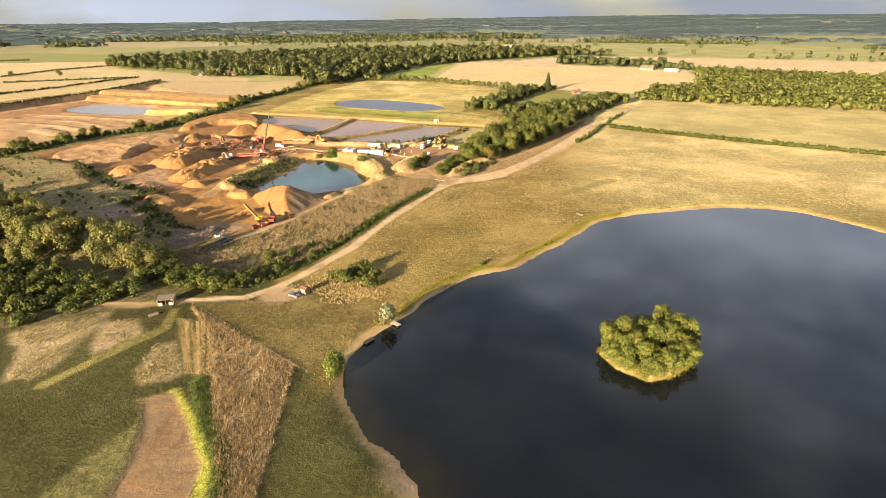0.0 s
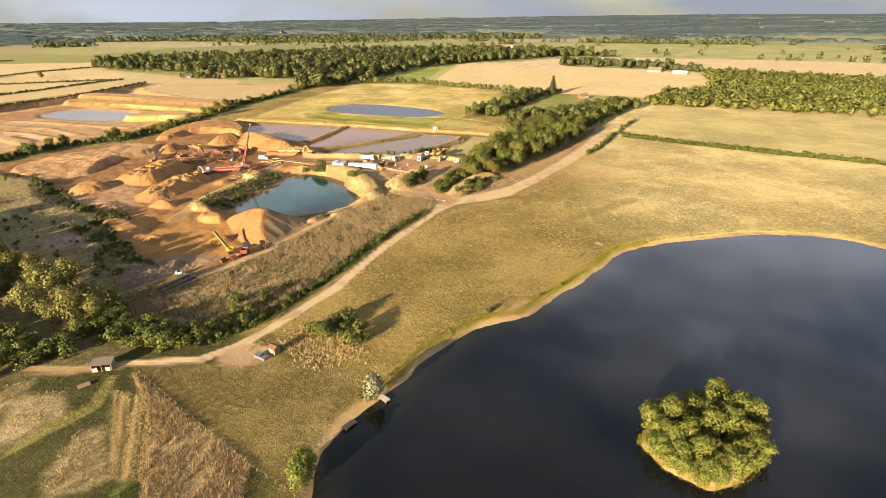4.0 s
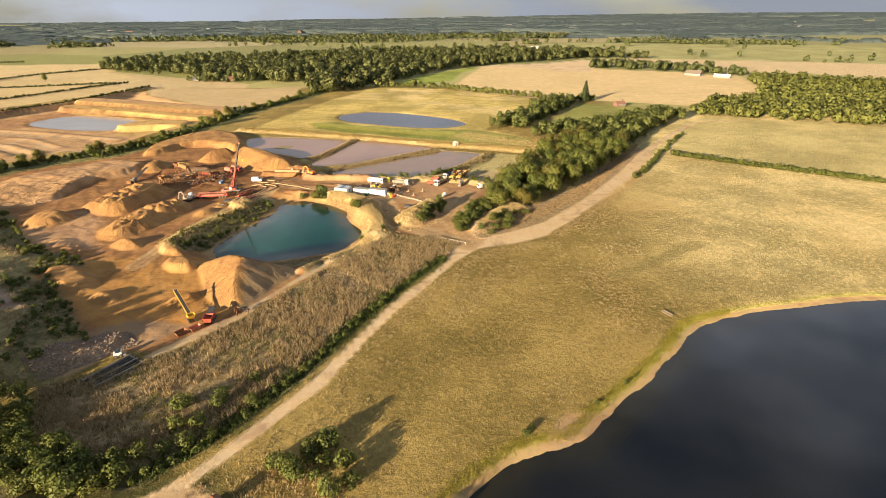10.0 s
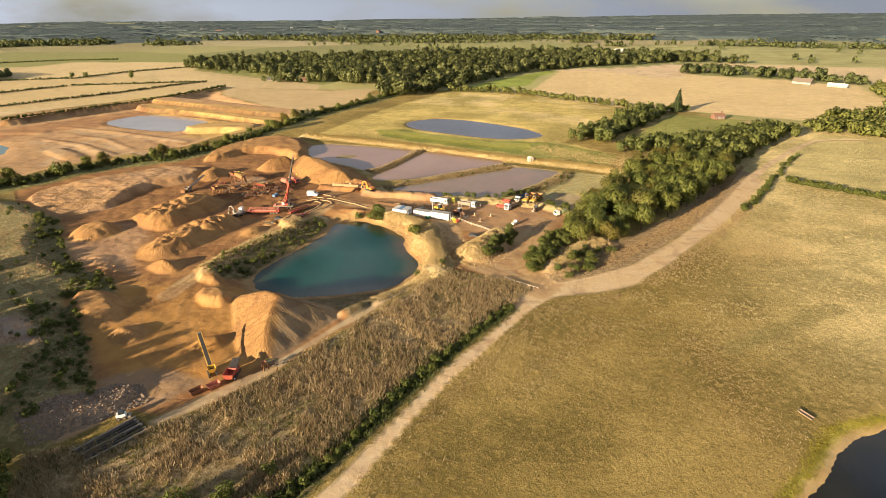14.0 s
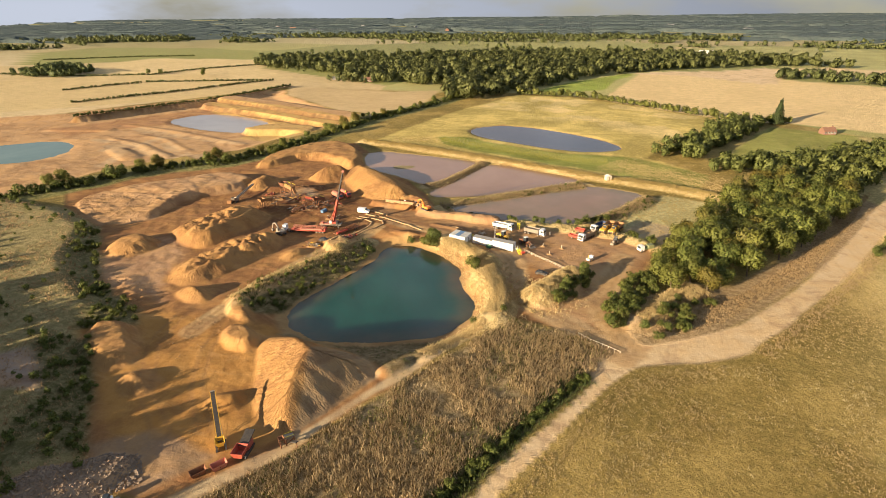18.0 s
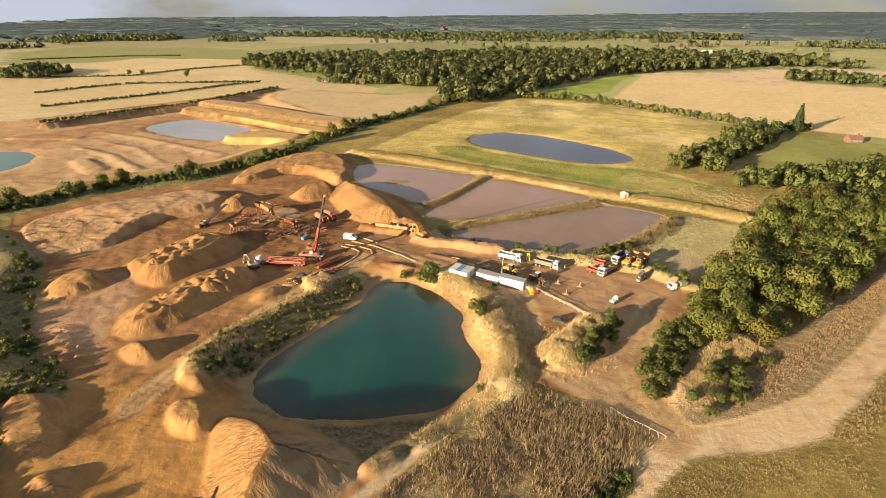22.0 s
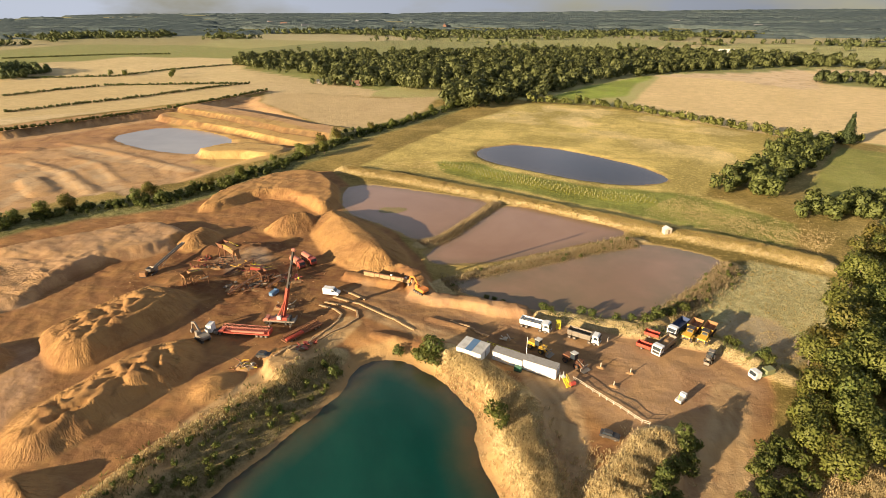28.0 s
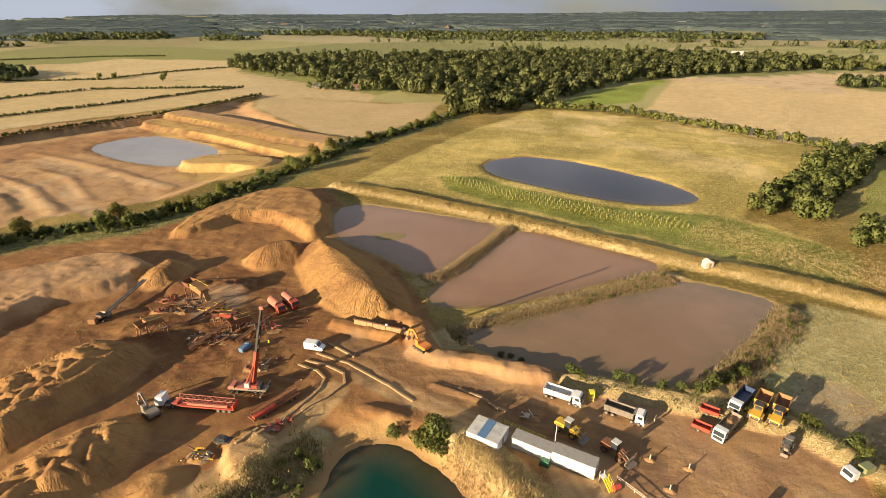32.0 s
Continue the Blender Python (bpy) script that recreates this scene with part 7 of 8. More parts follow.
def conveyor(length, high, frame_paint, label):
    """A stacker with its belt rising along x from the hopper."""
    o = thing("conveyor", label, "conveyor", "conveyors")
    a, b = Vector((0, 0, 1.4)), Vector((length, 0, high))
    for y in (-0.55, 0.55):
        part("side_frame", beam(a + Vector((0, y, 0)), b + Vector((0, y, 0)), 0.12, 0.5), frame_paint, o)
    part("belt", beam(a + Vector((0, 0, 0.22)), b + Vector((0, 0, 0.22)), 0.85, 0.06), DARK, o, "black rubber belt")
    bm = bmesh.new()
    for i in range(8):
        p = a.lerp(b, i / 7)
        beam(p + Vector((0, -0.55, -0.15)), p + Vector((0, 0.55, -0.15)), 0.1, 0.1, bm)
    part("cross_members", bm, STEEL, o)
    part("head_drum", rod(b + Vector((0, -0.5, 0.1)), b + Vector((0, 0.5, 0.1)), 0.25, 10), STEEL, o)
    part("hopper", tub(2.2, 2.0, 1.3, 0.08, (-0.4, 0, 1.2), 0.9), frame_paint, o)
    part("engine_box", block((1.8, 0, 0.9), (1.8, 1.6, 0.9), bevel=0.06), frame_paint, o)
    for y in (-0.9, 0.9):
        part("track", profile([(-1.2, 0.05), (1.6, 0.05), (1.8, 0.3), (1.6, 0.6), (-1.2, 0.6), (-1.4, 0.3)], 0.4, y), DARK, o)
        part("strut", beam((length * 0.25, y * 0.7, 0.5), (length * 0.55, y * 0.55, 1.4 + (high - 1.4) * 0.55), 0.12, 0.12), STEEL, o)
    return o


def screen_plant(label, size=1.0, cover=YELLOW, frame_paint=RUST):
    """A screening plant: a hopper and sloping deck on legs, with a feed belt."""
    o = thing("screening_plant", label, "quarry plant", "quarry plant")
    k = size
    part("screen_box", block((0, 0, 3.6 * k), (4.2 * k, 2.0 * k, 1.4 * k), (0, 14, 0), 0.06), cover, o)
    part("feed_hopper", tub(2.6 * k, 2.6 * k, 1.6 * k, 0.1, (-3.4 * k, 0, 3.2 * k), 1.2), frame_paint, o)
    for x in (-4.2, -1.8, 1.8):
        for y in (-0.95, 0.95):
            part("leg", beam((x * k, y * k, 0), (x * k, y * k, 3.4 * k), 0.22, 0.22), frame_paint, o)
    for y in (-0.95, 0.95):
        part("brace", beam((-1.8 * k, y * k, 0.3), (1.8 * k, y * k, 2.6 * k), 0.14, 0.14), frame_paint, o)
        part("handrail", beam((-2 * k, y * 1.2 * k, 4.9 * k), (2 * k, y * 1.2 * k, 4.4 * k), 0.06, 0.06), LIME, o)
    part("walkway", block((0, 1.35 * k, 2.9 * k), (4 * k, 0.7, 0.08)), STEEL, o)
    part("chute", profile([(1.9 * k, 3.3 * k), (2.3 * k, 3.3 * k), (3.2 * k, 1.2 * k), (2.8 * k, 1.0 * k)], 1.2 * k), cover, o)
    part("side_belt", beam((0.5 * k, -1.0 * k, 1.2 * k), (1.5 * k, -5.0 * k, 3.2 * k), 0.7, 0.25), DARK, o)
    part("belt_leg", beam((1.4 * k, -4.4 * k, 0), (1.4 * k, -4.4 * k, 2.8 * k), 0.15, 0.15), frame_paint, o)
    return o


def tractor(label, body_paint):
    o = thing("tractor", label, "tractor")
    part("bonnet", block((1.0, 0, 1.3), (2.0, 0.8, 0.7), bevel=0.1), body_paint, o)
    cab = part("cab", block((-0.6, 0, 1.9), (1.4, 1.4, 1.5), bevel=0.08, taper=(0.85, 0.88)), GLASS, o)
    part("cab_roof", block((-0.6, 0, 2.7), (1.5, 1.5, 0.14), bevel=0.04), body_paint, cab)
    part("rear_axle", block((-0.9, 0, 0.85), (0.6, 1.5, 0.5)), DARK, o)
    part("front_axle", block((1.5, 0, 0.55), (0.3, 1.4, 0.25)), DARK, o)
    for y in (-0.85, 0.85):
        wheel(o, -0.9, y, 0.85, 0.45, body_paint)
        wheel(o, 1.5, y, 0.5, 0.32, body_paint)
        part("loader_arm", beam((0.6, y * 0.6, 1.5), (2.9, y * 0.6, 0.6), 0.12, 0.2), STEEL, o)
        part("fork", beam((2.9, y * 0.4, 0.25), (4.1, y * 0.4, 0.2), 0.12, 0.08), STEEL, o)
    part("fork_frame", block((2.95, 0, 0.65), (0.12, 1.3, 0.8)), STEEL, o)
    return o


def post_fence(line, spacing, tall, material, label, rails=2, post=0.14):
    """Posts with rails between, following the ground."""
    o = thing("fence", label, "fence")
    spots = []
    for (ax, ay), (bx, by) in zip(line[:-1], line[1:]):
        n = max(1, round(math.hypot(bx - ax, by - ay) / spacing))
        spots += [(ax + (bx - ax) * i / n, ay + (by - ay) * i / n) for i in range(n)]
    spots.append(line[-1])
    zs = height(np.array([p[0] for p in spots]), np.array([p[1] for p in spots]))
    x0, y0, z0 = spots[0][0], spots[0][1], float(zs[0])
    o.matrix_world = pose(x0, y0, z0)
    tops = [Vector((x - x0, y - y0, float(g) - z0)) for (x, y), g in zip(spots, zs)]
    for p in tops:
        part("post", beam(p - Vector((0, 0, 0.2)), p + Vector((0, 0, tall)), post, post), material, o)
    for i in range(rails):
        h = tall * (0.92 - 0.42 * i)
        for p, q in zip(tops[:-1], tops[1:]):
            part("rail", beam(p + Vector((0, 0, h)), q + Vector((0, 0, h)), 0.05 if post > 0.1 else 0.025, post * 0.8 if post > 0.1 else 0.03), material, o)
    return o

# ---- the yard ----
stand(tipper_truck(WHITE, WHITE, "white eight-wheel tipper truck with an empty dark body", False), -46.2, 360.8, -12)
stand(tipper_truck(WHITE, STEEL, "white-cabbed tipper truck with a dusty grey body", False), -32.7, 358.8, -15)
stand(tipper_truck(WHITE, STEEL, "white tipper truck loaded with brown sand"), -11.9, 360.2, -122)
stand(tipper_truck(WHITE, NAVY, "white-cabbed tipper truck with a navy body", False), -7.6, 369.6, -121)
d1 = stand(site_dumper("yellow six-wheel site dumper with an empty rusty skip"), -4.4, 367.4, -115)
copy_thing(d1, pose(-0.9, 366.6, on_ground(-0.9, 366.6), 0, 0, -114))
stand(wheel_loader(YELLOW, "yellow wheel loader parked beside the cabins"), -43.8, 350.5, -27)
stand(wheel_loader(RUST, "dusty brown wheel loader with its bucket lowered"), -34.3, 346.8, -34)
stand(tractor("grey tractor with a pallet fork", STEEL), -0.9, 358.3, -113)
stand(van("white panel van parked on the haul road"), -110.5, 362.4, 3)
stand(car(DARK, "black hatchback car parked on bare sand"), -25.4, 322.9, -9)
stand(site_cabin(7.0, 5.6, 2.6, WHITE, CREAM, "white double site office with a blue strip on its roof", 3, True), -60.0, 343.0, -14)
stand(site_cabin(8.4, 2.9, 2.5, WHITE, GREYFELT, "long white site cabin with a weathered grey roof", 4), -50.6, 343.2, -14)
stand(site_cabin(8.6, 2.9, 2.9, WHITE, GREYFELT, "tall white site cabin with a weathered grey roof", 3), -42.2, 341.4, -13)
o = thing("flag_pole", "thin pale pole behind the site cabins", "pole")
part("pole", rod((0, 0, 0), (0, 0, 7.5), 0.10, 8, 0.06), WHITE, o)
part("pole_base", block((0, 0, 0.1), (0.5, 0.5, 0.2)), CONCRETE, o)
stand(o, -46.4, 344.4, 0)
o = thing("access_stair", "yellow steel stair with a white landing frame", "stair")
for i in range(8):
    part("tread", block((i * 0.26, 0, 0.2 + 0.18 * (7 - i)), (0.28, 1.0, 0.06)), LIME, o)
for y in (-0.55, 0.55):
    part("stringer", beam((-0.1, y, 1.5), (2.0, y, 0.1), 0.06, 0.2), LIME, o)
    part("handrail", beam((-0.1, y, 2.5), (2.0, y, 1.1), 0.06, 0.06), LIME, o)
    for x, z in ((-0.1, 1.5), (0.95, 0.8), (2.0, 0.1)):
        part("baluster", beam((x, y, z), (x, y, z + 1.0), 0.05, 0.05), LIME, o)
    part("landing_post", beam((-1.2, y, 0), (-1.2, y, 2.5), 0.08, 0.08), WHITE, o)
part("landing", block((-0.7, 0, 1.45), (1.3, 1.2, 0.08)), WHITE, o)
stand(o, -36.2, 338.6, -50)
o = thing("fuel_tank", "red fuel tank on a low frame", "tank")
part("tank", rod((-0.7, 0, 0.75), (0.7, 0, 0.75), 0.55, 12), RED, o)
for x in (-0.5, 0.5):
    part("saddle", block((x, 0, 0.15), (0.12, 1.0, 0.35)), DARK, o)
stand(o, -34.2, 337.9, 40)
o = thing("generator", "green generator beside the site cabins", "generator")
part("housing", block((0, 0, 0.7), (1.8, 1.0, 1.1), bevel=0.06), GREEN, o)
part("skid", block((0, 0, 0.08), (2.0, 1.1, 0.16)), DARK, o)
part("exhaust", rod((0.5, 0, 1.2), (0.5, 0, 1.7), 0.05), DARK, o)
stand(o, -47.8, 340.2, -15)
o = thing("loading_frame", "bright yellow steel ladder frame", "frame")
for x in (-0.5, 0.5):
    for y in (-0.5, 0.5):
        part("upright", beam((x, y, 0), (x, y, 2.6), 0.12, 0.12), LIME, o)
for i in range(6):
    part("rung", beam((-0.5, -0.5, 0.4 + i * 0.4), (0.5, -0.5, 0.4 + i * 0.4), 0.08, 0.08), LIME, o)
part("platform", block((0, 0, 2.6), (1.2, 1.2, 0.1)), LIME, o)
stand(o, -39.9, 362.4, 15)
o = thing("pick_up", "small pale utility truck on the open yard", "utility truck")
part("body", block((-0.6, 0, 0.85), (2.0, 1.5, 0.7), bevel=0.05), CREAM, o)
cab = part("cab", block((0.9, 0, 1.2), (1.2, 1.5, 1.5), bevel=0.08, taper=(0.85, 0.92)), WHITE, o)
part("windscreen", block((1.48, 0, 1.45), (0.05, 1.25, 0.6), (0, -10, 0)), GLASS, cab)
for x in (-1.0, 0.9):
    for y in (-0.7, 0.7):
        wheel(o, x, y, 0.33, 0.25)
part("beacon_mast", rod((-1.3, 0, 1.1), (-1.3, 0, 2.6), 0.06), LIME, o)
stand(o, -9.6, 339.7, 58)
for x, y, h, label in ((-16.9, 359.3, -22, "red farm trailer with drop sides"), (-14.8, 364.2, -18, "red skip trailer parked against the bank")):
    o = thing("trailer", label, "trailer", "red trailers")
    part("bed", tub(3.8, 2.0, 0.9, 0.08, (0, 0, 0.7), 0.1), RED, o)
    part("drawbar", beam((1.8, 0, 0.6), (3.2, 0, 0.5), 0.15, 0.15), DARK, o)
    for yy in (-0.85, 0.85):
        wheel(o, -0.4, yy, 0.42, 0.3)
    stand(o, x, y, h)
o = thing("lorry", "olive flatbed lorry with a white cab under the trees", "lorry")
part("bed", block((-1.2, 0, 1.2), (4.6, 2.3, 0.25), bevel=0.03), OLIVE, o)
part("crate", block((-1.6, 0.2, 1.9), (2.6, 1.8, 1.2), bevel=0.05), OLIVE, o)
cab = part("cab", profile([(1.4, 0.6), (3.2, 0.6), (3.3, 1.4), (3.0, 2.5), (1.4, 2.5)], 2.2), WHITE, o)
part("windscreen", beam((3.29, 0, 1.5), (3.05, 0, 2.35), 1.9, 0.05), GLASS, cab)
for x in (-2.6, 2.4):
    for y in (-0.95, 0.95):
        wheel(o, x, y, 0.48, 0.3)
stand(o, 10.4, 354.6, 215)
o = thing("sign_stand", "pale timber sign board on the yard", "sign")
part("board", block((0, 0, 1.3), (0.1, 1.1, 1.2)), PALE_WOOD, o)
for y in (-0.4, 0.4):
    part("leg", beam((0, y, 0), (0, y, 1.0), 0.1, 0.1), TIMBER, o)
stand(o, -26.3, 358.8, -20)
for x, y in ((-27.8, 347.4), (-20.6, 347.0), (-24.6, 340.5)):
    o = thing("bollard", "low post set in a mound of spoil", "bollard", "yard bollards")
    part("footing", heap(2.4, 1.6, 0.5, (0, 0, -0.05), 4), LOAD, o)
    part("post", rod((0, 0, 0.2), (0, 0, 1.5), 0.12, 8), PALE_WOOD, o)
    stand(o, x, y, 0)
post_fence([(-34.1, 340.4), (-27.8, 336.0), (-21.5, 331.5), (-17.1, 328.4)], 1.9, 1.1, PALE_WOOD, "pale timber post-and-rail fence across the yard")
post_fence([(-57.5, 349.2), (-52.5, 347.8), (-48.5, 346.8)], 1.6, 1.1, LIME, "yellow tubular guard rail behind the cabins")
post_fence([(-10.5, 288.0), (-7, 285.6), (-3.7, 284.2), (1.0, 281.9)], 2.0, 0.7, PALE_WOOD, "low white barrier at the quarry entrance", 1)
# kerbs and low walls of sand-crusted concrete along the haul road
for line, label in (([(-109, 360.6), (-99.4, 359.2), (-88.4, 354.8), (-79, 350.6)], "sand-crusted concrete kerb beside the haul road"), ([(-110.2, 357.2), (-104.6, 356.9), (-98.6, 355), (-96.6, 351.5), (-98.4, 346), (-100.9, 341.7), (-105.8, 329.5)], "pale curved concrete kerb of the machine bay"), ([(-110.9, 355), (-105.5, 354.2), (-102, 351.8), (-101.4, 348), (-103.6, 339), (-108.4, 326.3)], "inner curved concrete kerb of the machine bay"), ([(-70, 357.5), (-64, 355.5), (-58, 353)], "broken concrete kerb in the haul road"), ([(-108, 365.5), (-104, 364), (-99, 362)], "low concrete blocks beside the van")):
    o = thing("kerb", label, "kerb", "haul road kerbs")
    x0, y0 = line[0]
    o.matrix_world = pose(x0, y0, on_ground(x0, y0))
    for (ax, ay), (bx, by) in zip(line[:-1], line[1:]):
        n = max(1, round(math.hypot(bx - ax, by - ay) / 1.6))
        for i in range(n):
            px, py = ax + (bx - ax) * (i + 0.5) / n, ay + (by - ay) * (i + 0.5) / n
            part("kerb_block", block((px - x0, py - y0, on_ground(px, py) - on_ground(x0, y0) + 0.08), (math.hypot(bx - ax, by - ay) / n * 1.22, 0.62, 0.5), (0, 0, math.degrees(math.atan2(by - ay, bx - ax)) + plant_rng.uniform(-1.5, 1.5)), 0.06), CRUST, o)
# retaining wall and excavator under the great sand bank
o = thing("retaining_wall", "sand-covered concrete block wall with two white markers", "wall")
for i in range(9):
    part("wall_block", block((i * 1.95, 0, 0.6), (1.9, 0.9, 1.4), (0, 0, plant_rng.uniform(-2, 2)), 0.08), CRUST, o)
part("coping_beam", block((8.0, -0.1, 1.38), (18.5, 0.3, 0.18), bevel=0.03), RUST, o, "rusty steel beam along the wall top")
for x in (9.0, 14.2):
    part("marker", block((x, -0.2, 1.75), (0.7, 0.5, 0.4), bevel=0.05), WHITE, o)
stand(o, -103.5, 374.2, -4)
stand(excavator(ORANGE, "orange tracked excavator digging at a sand bank"), -82.2, 366.6, 150)
# ---- the working floor ----
crane = stand(mobile_crane("red mobile crane with a raised telescopic boom", (9.3, -4.7, 29.0)), -116.7, 342.6, 11)
crane.scale = (0.88, 0.88, 0.88)
stand(low_loader("white-cabbed low loader carrying red crane sections"), -124.4, 334.8, 10)
o = thing("trailer", "rusty red flat trailer stacked with lattice steel", "trailer")
part("bed", block((0, 0, 0.9), (12.4, 2.4, 0.3), bevel=0.03), RUST, o)
lattice(o, (-5.5, 0.3, 1.6), (5.8, 0.3, 1.6), 1.2, 1.0, 8, RUST)
part("crane_mat", block((-3.0, -0.5, 1.3), (5.5, 1.0, 0.5)), RED, o)
for x in (-4.4, -3.2, 3.6, 4.8):
    for y in (-1.0, 1.0):
        wheel(o, x, y, 0.45, 0.3)
stand(o, -107.9, 339.6, 66)
stand(excavator(STEEL, "small dusty grey tracked excavator"), -133.0, 329.6, 158)
stand(car(DARK, "dark estate car standing on the sand"), -111.6, 326.6, 5)
stand(conveyor(19.0, 3.2, STEEL, "long grey stacker conveyor beside the spoil"), -175.4, 357.6, 97)
o = thing("engine_box", "small yellow engine housing at the conveyor's foot", "engine")
part("housing", block((0, 0, 0.9), (2.0, 1.6, 1.6), bevel=0.08), OCHRE, o)
part("skid", block((0, 0, 0.08), (2.4, 1.8, 0.16)), DARK, o)
stand(o, -176.6, 355.4, 20)
stand(screen_plant("rusty ochre screening plant on tall legs", 1.25, OCHRE), -155.6, 374.5, -15)
stand(screen_plant("rust-brown crusher on a tall frame", 1.0, OCHRE, OCHRE), -156.2, 356.6, 70)
stand(screen_plant("rusty screen deck with side belts", 0.9, RUST), -133.4, 364.6, 62)
stand(screen_plant("red washing plant with a sloping drum", 0.8, CRANE_RED), -140.0, 366.0, 20)
for x, y, h, label in ((-131.0, 377.0, -32, "faded red tank lorry with a round tank"), (-128.4, 380.2, -32, "dark red tank lorry beside the sand bank")):
    o = thing("tank_lorry", label, "lorry", "red tank lorries")
    part("chassis", block((0, 0, 0.9), (7.4, 0.9, 0.3)), DARK, o)
    part("tank", rod((-3.4, 0, 2.0), (1.5, 0, 2.0), 1.25, 14), PINK, o)
    cab = part("cab", profile([(1.8, 0.7), (3.7, 0.7), (3.75, 1.6), (3.45, 2.7), (1.8, 2.7)], 2.3), CRANE_RED, o)
    part("windscreen", beam((3.74, 0, 1.7), (3.5, 0, 2.5), 2.0, 0.05), GLASS, cab)
    for xx in (-2.8, -1.6, 2.7):
        for yy in (-1.0, 1.0):
            wheel(o, xx, yy, 0.5, 0.32)
    stand(o, x, y, h)
o = thing("pump", "blue pump unit with a hose reel", "pump")
part("housing", block((0, 0, 0.8), (2.2, 1.4, 1.2), bevel=0.08), BLUE, o)
part("hose_reel", rod((1.7, -0.6, 0.8), (1.7, 0.6, 0.8), 0.7, 12), BLUE, o)
for y in (-0.7, 0.7):
    wheel(o, -0.3, y, 0.35, 0.2)
stand(o, -127.2, 355.4, 84)


def scrap_heap(x, y, long, wide, count, seed, label, materials, turn=0, reach=2.4):
    """Loose bars, plates and boxes thrown together."""
    o = thing("scrap_heap", label, "scrap")
    r = random.Random(seed)
    part("mound", heap(long, wide, 0.9, (0, 0, -0.15), seed), LOAD, o)
    for i in range(count):
        px, py = r.uniform(-0.42, 0.42) * long, r.uniform(-0.42, 0.42) * wide
        m = r.choice(materials)
        if r.random() < 0.6:
            a = r.uniform(0, 6.28)
            l = r.uniform(0.8, reach)
            z = r.uniform(0.3, 0.9)
            part("bar", beam((px, py, z), (px + math.cos(a) * l, py + math.sin(a) * l, z + r.uniform(-0.1, 0.7)), 0.22, 0.18), m, o)
        else:
            part("plate", block((px, py, r.uniform(0.4, 0.9)), (r.uniform(0.7, 1.6), r.uniform(0.5, 1.1), r.uniform(0.15, 0.6)), (r.uniform(-25, 25), r.uniform(-25, 25), r.uniform(0, 180))), m, o)
    return stand(o, x, y, turn)


scrap_heap(-114.6, 322.2, 6, 4, 26, 1, "tangle of rusty plant parts and yellow steel", [RUST, YELLOW, STEEL])
scrap_heap(-141, 357, 10, 6, 30, 2, "scattered rusty screens and belt frames", [RUST, RUST, STEEL])
scrap_heap(-128, 366, 8, 5, 24, 3, "rusty steel scrap beside the washing plant", [RUST, STEEL, CRANE_RED], 30)
scrap_heap(-148, 371, 7, 5, 22, 4, "heap of rusty plant parts under the screens", [RUST, YELLOW], 60)
scrap_heap(-120, 350, 6, 3, 14, 5, "steel plates dropped near the crane", [RUST, STEEL], 20)
scrap_heap(-163, 366, 6, 4, 16, 6, "red and rusty machine parts on brown soil", [RUST, CRANE_RED], 20)
scrap_heap(-135.5, 362, 11, 5, 46, 8, "dense tangle of rusty belts, rollers and long beams", [RUST, RUST, DARK, STEEL], 82, 5.0)
scrap_heap(-143, 369, 8, 5, 30, 9, "rusty steel sections piled beside the screens", [RUST, RUST, CRANE_RED, DARK], 30, 4.0)
scrap_heap(-158, 369, 8, 6, 34, 10, "rust-brown plates and chutes round the tall screen", [RUST, OCHRE, DARK], 10, 3.5)
scrap_heap(-166, 372, 5, 4, 18, 11, "red and brown machine parts on dark soil", [RUST, CRANE_RED], 0, 2.5)
scrap_heap(-104, 334, 9, 2.4, 22, 12, "rusty lattice pieces and timbers beside the kerb", [RUST, CRANE_RED, TIMBER], 70, 3.0)
for ax, ay, bx, by, tall, label in ((-141, 352, -136, 366, 2.6, "rusty conveyor frame propped on trestles"), (-150, 362, -146, 374, 1.2, "fallen rusty belt frame on dark soil"), (-131, 358, -128, 370, 1.8, "rusty lattice belt frame beside scrap")):
    o = thing("belt_frame", label, "conveyor frame", "old belt frames")
    l = math.hypot(bx - ax, by - ay)
    lattice(o, (0, 0, 0.6), (l, 0, 0.6 + tall), 0.9, 0.7, 8, RUST)
    part("belt", beam((0, 0, 0.85), (l, 0, 0.85 + tall), 0.7, 0.06), DARK, o, "black rubber belt")
    for f in (0.1, 0.55, 0.92):
        for yy in (-0.5, 0.5):
            part("trestle_leg", beam((l * f, yy * 1.6, -0.1), (l * f, yy, 0.5 + tall * f), 0.12, 0.12), RUST, o)
    stand(o, ax, ay, math.degrees(math.atan2(by - ay, bx - ax)))
scrap_heap(-52, 352.5, 4, 2, 8, 7, "timber offcuts beside the haul road", [PALE_WOOD, TIMBER], -12)
# ---- the southern cut ----
stand(conveyor(14.0, 4.6, YELLOW, "yellow tracked stacker conveyor heaping sand"), -80.6, 222.0, 132)
o = thing("feeder", "red mobile feeder with a black belt", "quarry plant")
part("hopper", tub(3.2, 2.6, 1.5, 0.1, (-1.8, 0, 1.1), 0.8), CRANE_RED, o)
part("engine", block((0.9, 0, 1.3), (2.4, 2.2, 1.6), bevel=0.08), CRANE_RED, o)
part("belt", beam((-0.5, 0, 2.0), (3.6, 0, 2.9), 2.0, 0.25), DARK, o, "black rubber belt")
for y in (-1.0, 1.0):
    part("track", profile([(-2.0, 0.05), (2.0, 0.05), (2.3, 0.4), (2.0, 0.8), (-2.0, 0.8), (-2.3, 0.4)], 0.5, y), DARK, o)
stand(o, -75.2, 222.6, 100)
